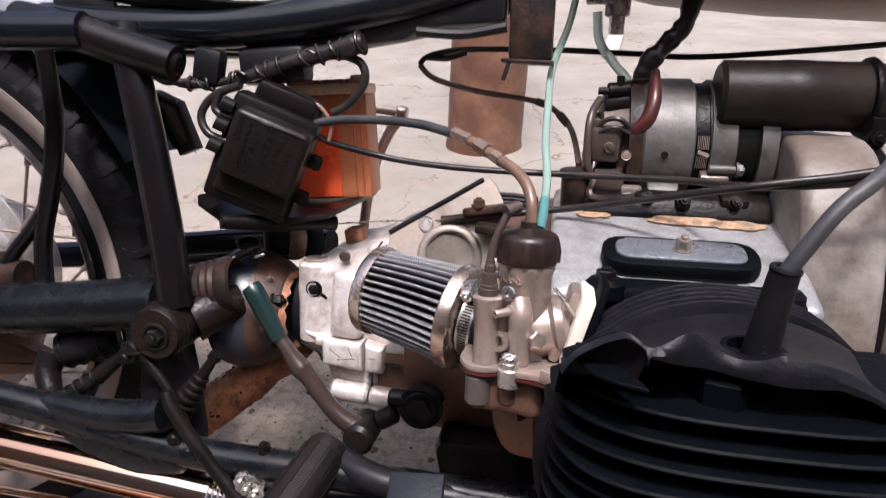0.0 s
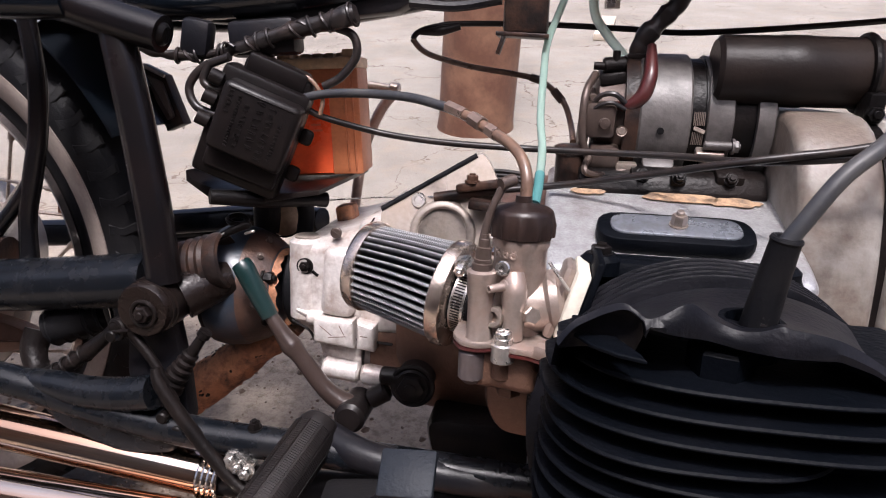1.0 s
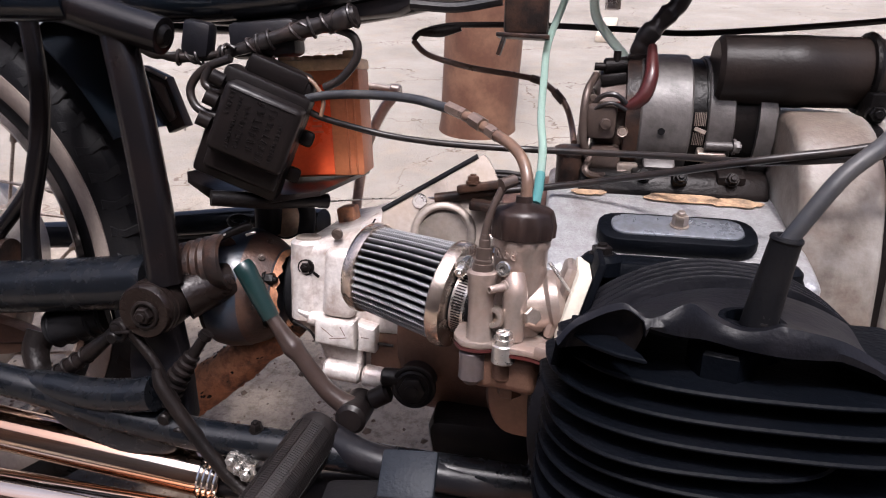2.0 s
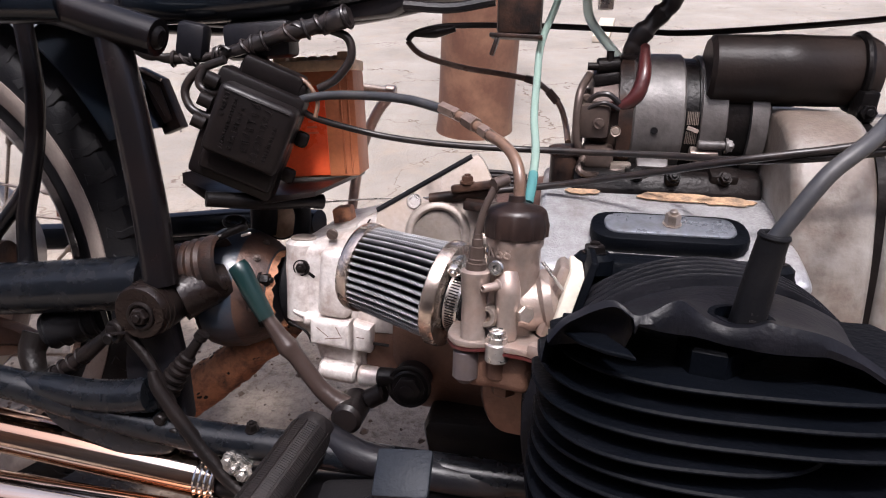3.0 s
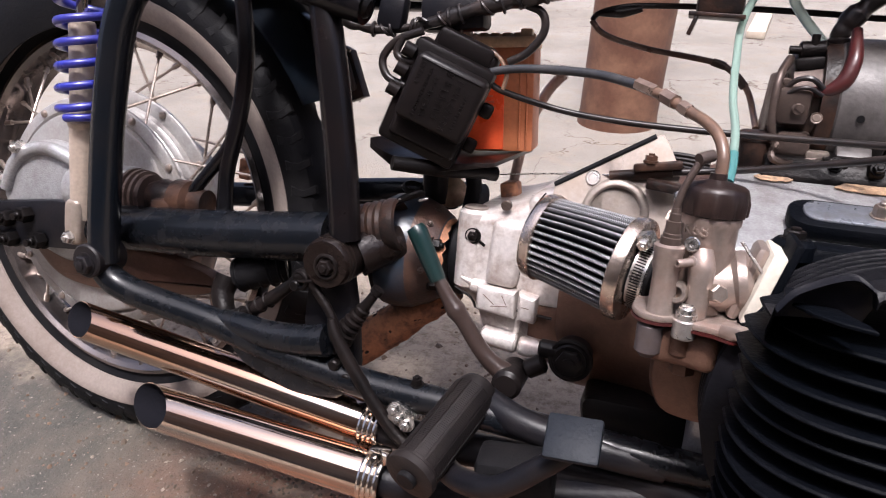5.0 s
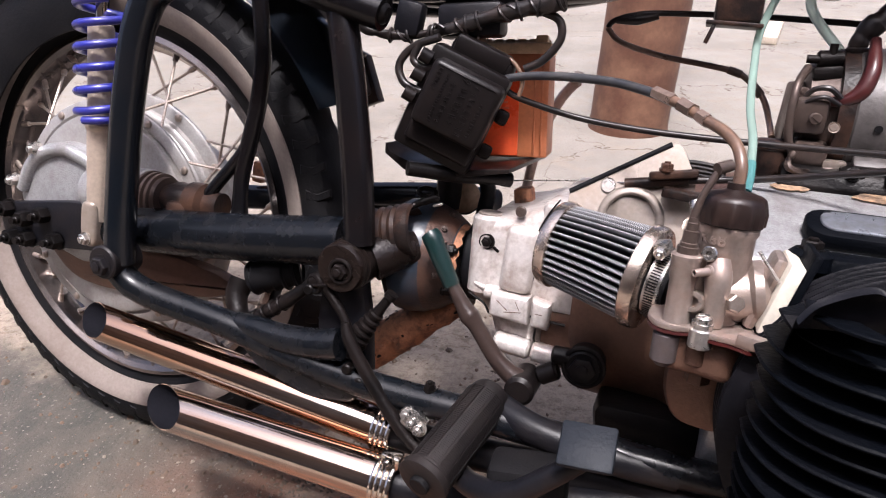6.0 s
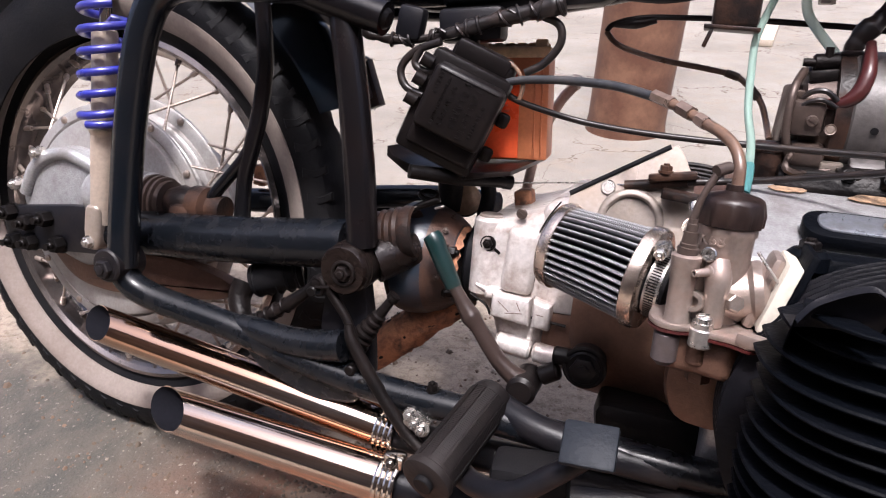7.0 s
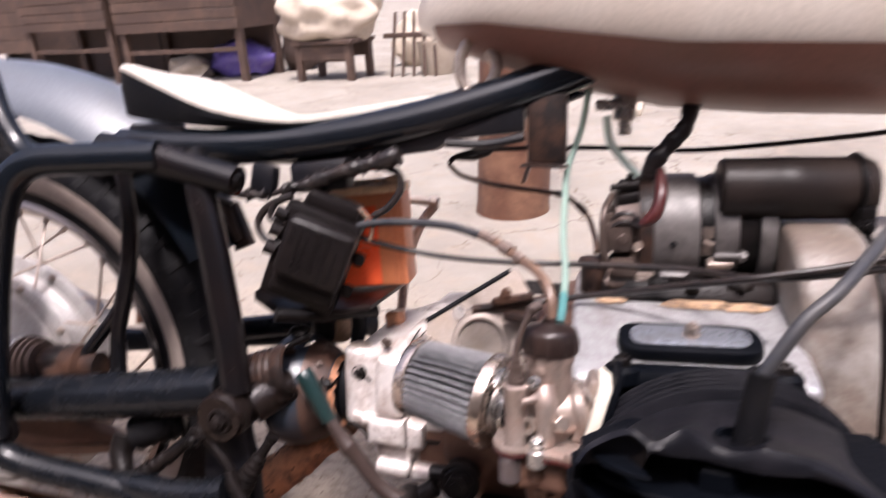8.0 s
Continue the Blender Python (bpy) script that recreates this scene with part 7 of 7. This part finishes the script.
# ---- top: frame tube, seat, fenders, tank ----
def build_top():
    bm = B()
    tube(bm, [(0.28, -0.09, 0.675), (0.40, -0.085, 0.672), (0.50, -0.075, 0.676), (0.615, -0.07, 0.692), (0.71, -0.065, 0.714), (0.80, -0.06, 0.742), (0.95, -0.05, 0.80), (1.2, -0.03, 0.88)], 0.0215, 18)
    part("frame_tube", bm, BLACK, bike, "black top frame tube")
    bm = B()
    tube(bm, [(0.28, 0.09, 0.675), (0.40, 0.085, 0.672), (0.50, 0.075, 0.676), (0.615, 0.07, 0.692), (0.71, 0.065, 0.714), (0.80, 0.06, 0.742), (0.95, 0.05, 0.80), (1.2, 0.03, 0.88)], 0.0215, 18)
    part("frame_tube", bm, BLACK, bike, "black top frame tube, far side")
    bm = B()
    prism(bm, [(0.44, 0.675), (0.60, 0.69), (0.76, 0.715), (0.76, 0.682), (0.68, 0.676), (0.66, 0.664), (0.58, 0.655), (0.50, 0.650), (0.44, 0.652)], -0.075, -0.045, bev=0.003, rad=0.006)
    tube(bm, [(0.675, -0.078, 0.672), (0.72, -0.078, 0.670), (0.762, -0.078, 0.677)], 0.005, 8)
    block(bm, (0.468, -0.10, 0.635), (0.03, 0.02, 0.035), (0, 10, 0), 0.006)
    block(bm, (0.530, -0.08, 0.637), (0.07, 0.03, 0.035), (0, -5, 0), 0.006)
    part("frame_gusset", bm, BLACK_DUSTY, bike, "dark frame gusset and lugs")
    # saddle: a scooped pan with a pale covering and black flanks
    prof = [(0.268, 0.757, 0.722, 0.060), (0.276, 0.766, 0.716, 0.080), (0.290, 0.768, 0.710, 0.096), (0.340, 0.747, 0.702, 0.108), (0.412, 0.717, 0.694, 0.108), (0.497, 0.703, 0.689, 0.092), (0.580, 0.713, 0.695, 0.068), (0.635, 0.722, 0.706, 0.048), (0.660, 0.724, 0.711, 0.034), (0.668, 0.721, 0.714, 0.020)]
    line = [spline([(x, z1, 0) for x, z1, z0, hw in prof], 4), spline([(x, z0, hw) for x, z1, z0, hw in prof], 4)]
    rows, flank = [], []
    bm, bf = B(), B()
    for p, q in zip(*line):
        x, z1, z0, hw = p.x, p.y, q.y, q.z
        row = []
        for k in range(17):
            e = -1 + k / 8
            row.append(bm.verts.new((x, e * hw, z1 + 0.006 - 0.005 * (1 - e * e) - 0.006 * abs(e) ** 8)))
        rows.append(row)
        flank.append([bf.verts.new((x, sy * hw * sc, zz)) for sy, sc, zz in ((-1, 0.985, z1), (-1, 1.0, (z0 + z1) / 2), (-1, 0.93, z0), (1, 0.93, z0), (1, 1.0, (z0 + z1) / 2), (1, 0.985, z1))])
    for p, q in zip(rows, rows[1:]):
        for j in range(16):
            bm.faces.new((p[j], p[j + 1], q[j + 1], q[j]))
    ext = bmesh.ops.extrude_face_region(bm, geom=list(bm.faces))
    for v in ext["geom"]:
        if isinstance(v, bmesh.types.BMVert):
            v.co.z -= 0.005
    for p, q in zip(flank, flank[1:]):
        for j in range(6):
            bf.faces.new((p[j], p[(j + 1) % 6], q[(j + 1) % 6], q[j]))
    bf.faces.new(flank[0])
    bf.faces.new(flank[-1])
    seat = part("saddle", bf, RUBBER, bike, "solo saddle with black sides and pale worn top")
    part("seat_top", bm, SEATTOP, seat, "pale cream worn seat covering")
    bm = B()
    block(bm, (0.33, -0.095, 0.694), (0.07, 0.006, 0.010), (0, 3, 0), 0.002)
    block(bm, (0.335, 0.0, 0.690), (0.10, 0.16, 0.014), (0, 4, 0), 0.003)
    block(bm, (0.50, 0.0, 0.684), (0.20, 0.12, 0.012), (0, -4, 0), 0.003)
    part("seat_pan", bm, BLACK_DUSTY, seat)
    # rear fender over the wheel
    bm = B()
    R, hw = 0.452, 0.085
    rows = []
    for k in range(40):
        a = math.radians(49 + 125 * k / 39)
        row = []
        for j in range(13):
            s = -1 + j / 6
            r = R - 0.068 * abs(s) ** 2.4
            row.append(bm.verts.new((math.cos(a) * r, 0.02 + s * hw, 0.35 + math.sin(a) * r)))
        rows.append(row)
    for p, q in zip(rows, rows[1:]):
        for j in range(12):
            bm.faces.new((p[j], p[j + 1], q[j + 1], q[j]))
    ext = bmesh.ops.extrude_face_region(bm, geom=list(bm.faces))
    for v in ext["geom"]:
        if isinstance(v, bmesh.types.BMVert):
            d = Vector((v.co.x, 0, v.co.z - 0.35)).normalized()
            v.co -= d * 0.0025
    part("rear_fender", bm, FENDER, bike, "pale blue-grey rear fender")
    bm = B()
    rows = []
    for k in range(24):
        a = math.radians(28 + 40 * k / 23)
        row = []
        for j in range(9):
            s = -1 + j / 4
            r = 0.405 - 0.025 * abs(s) ** 2.4
            row.append(bm.verts.new((math.cos(a) * r, 0.02 + s * 0.075, 0.35 + math.sin(a) * r)))
        rows.append(row)
    for p, q in zip(rows, rows[1:]):
        for j in range(8):
            bm.faces.new((p[j], p[j + 1], q[j + 1], q[j]))
    ext = bmesh.ops.extrude_face_region(bm, geom=list(bm.faces))
    for v in ext["geom"]:
        if isinstance(v, bmesh.types.BMVert):
            d = Vector((v.co.x, 0, v.co.z - 0.35)).normalized()
            v.co -= d * 0.0025
    part("inner_fender", bm, BLACK, bike, "black inner fender in front of the wheel")
    # black band added behind the upright, covering the tyre wall
    bm = B()
    rows = []
    for k in range(30):
        a = math.radians(88 + 98 * k / 29)
        rows.append([bm.verts.new((math.cos(a) * rr, yy, 0.35 + math.sin(a) * rr)) for rr, yy in ((0.258, -0.052), (0.275, -0.056), (0.310, -0.056), (0.334, -0.050), (0.345, -0.044), (0.345, -0.041), (0.334, -0.047), (0.275, -0.053), (0.258, -0.049))])
    for p, q in zip(rows, rows[1:]):
        for j in range(9):
            bm.faces.new((p[j], p[(j + 1) % 9], q[(j + 1) % 9], q[j]))
    bm.faces.new(rows[0])
    bm.faces.new(rows[-1])
    part("tyre_wall_band", bm, RUBBER, bike, "black curved band over the upper rear tyre wall")
    bm = B()
    prism(bm, [(0.322, 0.610), (0.353, 0.597), (0.375, 0.540), (0.351, 0.530)], 0.026, 0.046, bev=0.003)
    flap = part("fender_flap", bm, RUSTBLACK, bike, "small brown flap plate at the fender")
    bm = B()
    prism(bm, [(0.331, 0.597), (0.351, 0.589), (0.365, 0.548), (0.350, 0.542)], 0.022, 0.027, bev=0.002, rad=0.004)
    part("flap_panel", bm, BRONZE, flap, "worn brown panel")
    bm = B()
    rod(bm, (0.326, 0.026, 0.607), (0.353, 0.026, 0.5955), 0.0022, seg=8)
    part("edge_strip", bm, DULLSTEEL, flap, "bright bent edge")
    # tank underside and flank
    bm = B()
    rows = []
    st = [(0.63, 0.805, 0.830, 0.02), (0.66, 0.785, 0.87, 0.07), (0.72, 0.765, 0.93, 0.105), (0.80, 0.738, 0.97, 0.13), (0.91, 0.712, 0.99, 0.145), (1.02, 0.702, 1.0, 0.15), (1.14, 0.697, 0.99, 0.145), (1.24, 0.72, 0.96, 0.12), (1.30, 0.78, 0.90, 0.06)]
    for x, z0, z1, hw in st:
        row = []
        for k in range(28):
            a = 2 * math.pi * k / 28
            sx = math.copysign(abs(math.cos(a)) ** 0.7, math.cos(a))
            sz = math.copysign(abs(math.sin(a)) ** 0.7, math.sin(a))
            row.append(bm.verts.new((x, sx * hw, (z0 + z1) / 2 + sz * (z1 - z0) / 2)))
        rows.append(row)
    for p, q in zip(rows, rows[1:]):
        for j in range(28):
            bm.faces.new((p[j], p[(j + 1) % 28], q[(j + 1) % 28], q[j]))
    bm.faces.new(rows[0])
    bm.faces.new(rows[-1])
    tank = part("fuel_tank", bm, TANK, bike, "grey-beige fuel tank with a red-brown underside")
    # red-brown band over the lower part of the tank
    bm = B()
    rows = []
    for x, z0, z1, hw in st[1:-1]:
        row = []
        for k in range(15):
            a = math.radians(212 + 116 * k / 14)
            sx = math.copysign(abs(math.cos(a)) ** 0.7, math.cos(a))
            sz = math.copysign(abs(math.sin(a)) ** 0.7, math.sin(a))
            row.append(bm.verts.new((x, sx * hw * 1.02, (z0 + z1) / 2 + sz * (z1 - z0) / 2 * 1.014)))
        rows.append(row)
    for p, q in zip(rows, rows[1:]):
        for j in range(14):
            bm.faces.new((p[j], p[j + 1], q[j + 1], q[j]))
    part("tank_underside", bm, mat("red_brown_underside", (0.17, 0.072, 0.052), 0.45, dirt=(0.12, 0.075, 0.05), dirt_amt=0.5, dirt_scale=6, bump=0.15), tank, "red-brown band round the underside")
    bm = B()
    tube(bm, [(0.700, -0.06, 0.788), (0.690, -0.06, 0.765), (0.690, -0.06, 0.742), (0.702, -0.06, 0.727), (0.718, -0.06, 0.730), (0.729, -0.06, 0.752), (0.722, -0.06, 0.772)], 0.0065, 10)
    part("saddle_hinge", bm, DULLSTEEL, bike, "worn steel loop hinge at the saddle nose")


build_top()


# ---- yard behind ----
DARKWOOD = mat("dark_brown_wood", (0.05, 0.032, 0.026), 0.7, dirt=(0.1, 0.06, 0.045), dirt_amt=0.4, dirt_scale=6, grain=50, bump=0.3)

def build_yard():
    def table(m, w, d, h, label):
        t = thing("table", label, "table", m, "tables in the yard")
        for k in range(5):
            bm = B()
            block(bm, (0, -d / 2 + d * (k + 0.5) / 5, h - 0.02), (w, d / 5 - 0.008, 0.04), (0, 0, 0), 0.004, 1)
            part("plank", bm, WOOD, t)
        for sy in (-1, 1):
            bm = B()
            block(bm, (0, sy * (d / 2 - 0.05), h - 0.12), (w - 0.1, 0.03, 0.14), (0, 0, 0), 0.003, 1)
            part("apron", bm, WOOD, t)
        for sx in (-1, 1):
            for sy in (-1, 1):
                bm = B()
                block(bm, (sx * (w / 2 - 0.06), sy * (d / 2 - 0.06), (h - 0.04) / 2), (0.07, 0.07, h - 0.04), (0, 0, 0), 0.004, 1)
                part("leg", bm, WOOD, t)
        bm = B()
        block(bm, (0, -(d / 2 - 0.06), 0.22), (w - 0.12, 0.03, 0.06), (0, 0, 0), 0.003, 1)
        part("stretcher", bm, WOOD, t)

    def counter(m, w, d, z0, z1, label):
        t = thing("workbench", label, "workbench", m, "workbenches in the yard")
        for k in range(4):
            bm = B()
            hh = (z1 - z0) / 4
            block(bm, (0, -d / 2, z0 + hh * (k + 0.5)), (w, 0.025, hh - 0.008), (0, 0, 0), 0.004, 1)
            part("front_board", bm, WOOD, t)
        bm = B()
        block(bm, (0, 0.02, z1 + 0.02), (w + 0.06, d + 0.06, 0.04), (0, 0, 0), 0.005, 1)
        part("worktop", bm, WOOD, t)
        # dark panel added in place of the shade between the legs
        bm = B()
        block(bm, (0, d / 2, z1 / 2), (w, 0.02, z1), (0, 0, 0), 0.003, 1)
        part("shade_panel", bm, DARKWOOD, t, "added dark back panel, standing in for shade beneath")
        for sx in (-1, 1):
            bm = B()
            block(bm, (sx * (w / 2 - 0.012), 0, (z0 + z1) / 2), (0.024, d - 0.05, z1 - z0), (0, 0, 0), 0.003, 1)
            part("side_board", bm, WOOD, t)
            for sy in (-1, 1):
                bm = B()
                block(bm, (sx * (w / 2 - 0.05), sy * (d / 2 - 0.06), z0 / 2), (0.085, 0.07, z0), (0, 0, 0), 0.004, 1)
                part("leg", bm, WOOD, t)
        bm = B()
        block(bm, (0, -d / 2 + 0.06, z0 * 0.62), (w - 0.16, 0.03, 0.05), (0, 0, 0), 0.003, 1)
        part("rail", bm, WOOD, t)

    counter(pose(-5.25, 7.01, 0, rz=-13), 1.5, 0.8, 0.62, 1.02, "weathered brown wooden workbench with a boarded front")
    counter(pose(-3.63, 6.72, 0, rz=-6), 1.62, 0.8, 0.55, 1.0, "second brown wooden workbench with a boarded front")
    table(pose(-1.82, 6.2, 0, rz=-12), 0.72, 0.5, 0.40, "small weathered wooden table under a pale sack")
    counter(pose(-7.1, 7.8, 0, rz=-8), 1.5, 0.8, 0.35, 1.05, "brown wooden workbench farther along the yard")
    rnd = random.Random(11)

    def lump(name, label, cat, c, size, material, sub=3, rough=0.12, base=0.0):
        b = B()
        bmesh.ops.create_icosphere(b, subdivisions=sub, radius=1.0)
        for v in b.verts:
            k = 1 + rough * noise.noise(v.co * 2.3 + Vector((c[0], c[1], 0)))
            v.co = Vector((v.co.x * size[0] * k, v.co.y * size[1] * k, max(v.co.z, -0.8) * size[2] * k))
        ob = new(name, mesh_of(name, b, material, 60))
        ob.location = (c[0], c[1], base + size[2] * 0.8 * (1 - rough * 0.2))
        tagged(ob, label, cat)

    lump("bag", "violet plastic bag lying on the ground", "bag", (-3.25, 6.95), (0.40, 0.25, 0.22), PURPLE, 3, 0.4)
    lump("sack", "large cream plastic sack lying on the small table", "sack", (-1.84, 6.22), (0.54, 0.33, 0.33), SACK, 4, 0.22, 0.40)
    lump("sack", "smaller cream plastic sack standing beside a table", "sack", (-1.15, 7.2), (0.28, 0.26, 0.34), SACK, 3, 0.3)
    lump("bag", "crumpled pale violet bag beside the other", "bag", (-3.85, 6.75), (0.25, 0.2, 0.15), SACK, 3, 0.4)
    lump("sack", "dark brown sack behind the workbench", "sack", (-2.65, 7.3), (0.25, 0.25, 0.5), DARKWOOD, 3, 0.3)
    b = B()
    for k in range(5):
        rod(b, (-0.25 + 0.12 * k, 0, 0), (-0.2 + 0.1 * k, 0.1, 0.62), 0.018, seg=8)
    block(b, (0, 0.05, 0.40), (0.65, 0.05, 0.05), (0, 0, 0), 0.005)
    ob = new("wooden_frame", mesh_of("wooden_frame", b, WOOD))
    ob.matrix_world = pose(-0.95, 6.1, 0, rz=-8)
    tagged(ob, "small weathered frame of wooden sticks", "frame")
    b = B()
    turned(b, (0, 0, 0), (0, 0, 1), [(0, 0.0), (0, 0.16), (0.02, 0.17), (0.30, 0.2), (0.33, 0.21), (0.33, 0.19), (0.05, 0.15), (0.05, 0)], 24)
    ob = new("bucket", mesh_of("bucket", b, SACK))
    ob.matrix_world = pose(-0.75, 6.3, 0)
    tagged(ob, "pale plastic bucket on the ground", "bucket")
    b = B()
    block(b, (0, 0, 0.02), (0.10, 0.75, 0.04), (0, 0, 0), 0.004)
    ob = new("plank", mesh_of("plank", b, SACK))
    ob.matrix_world = pose(1.10, 4.1, 0, rz=-6)
    tagged(ob, "short pale plank lying on the concrete", "plank")


build_yard()
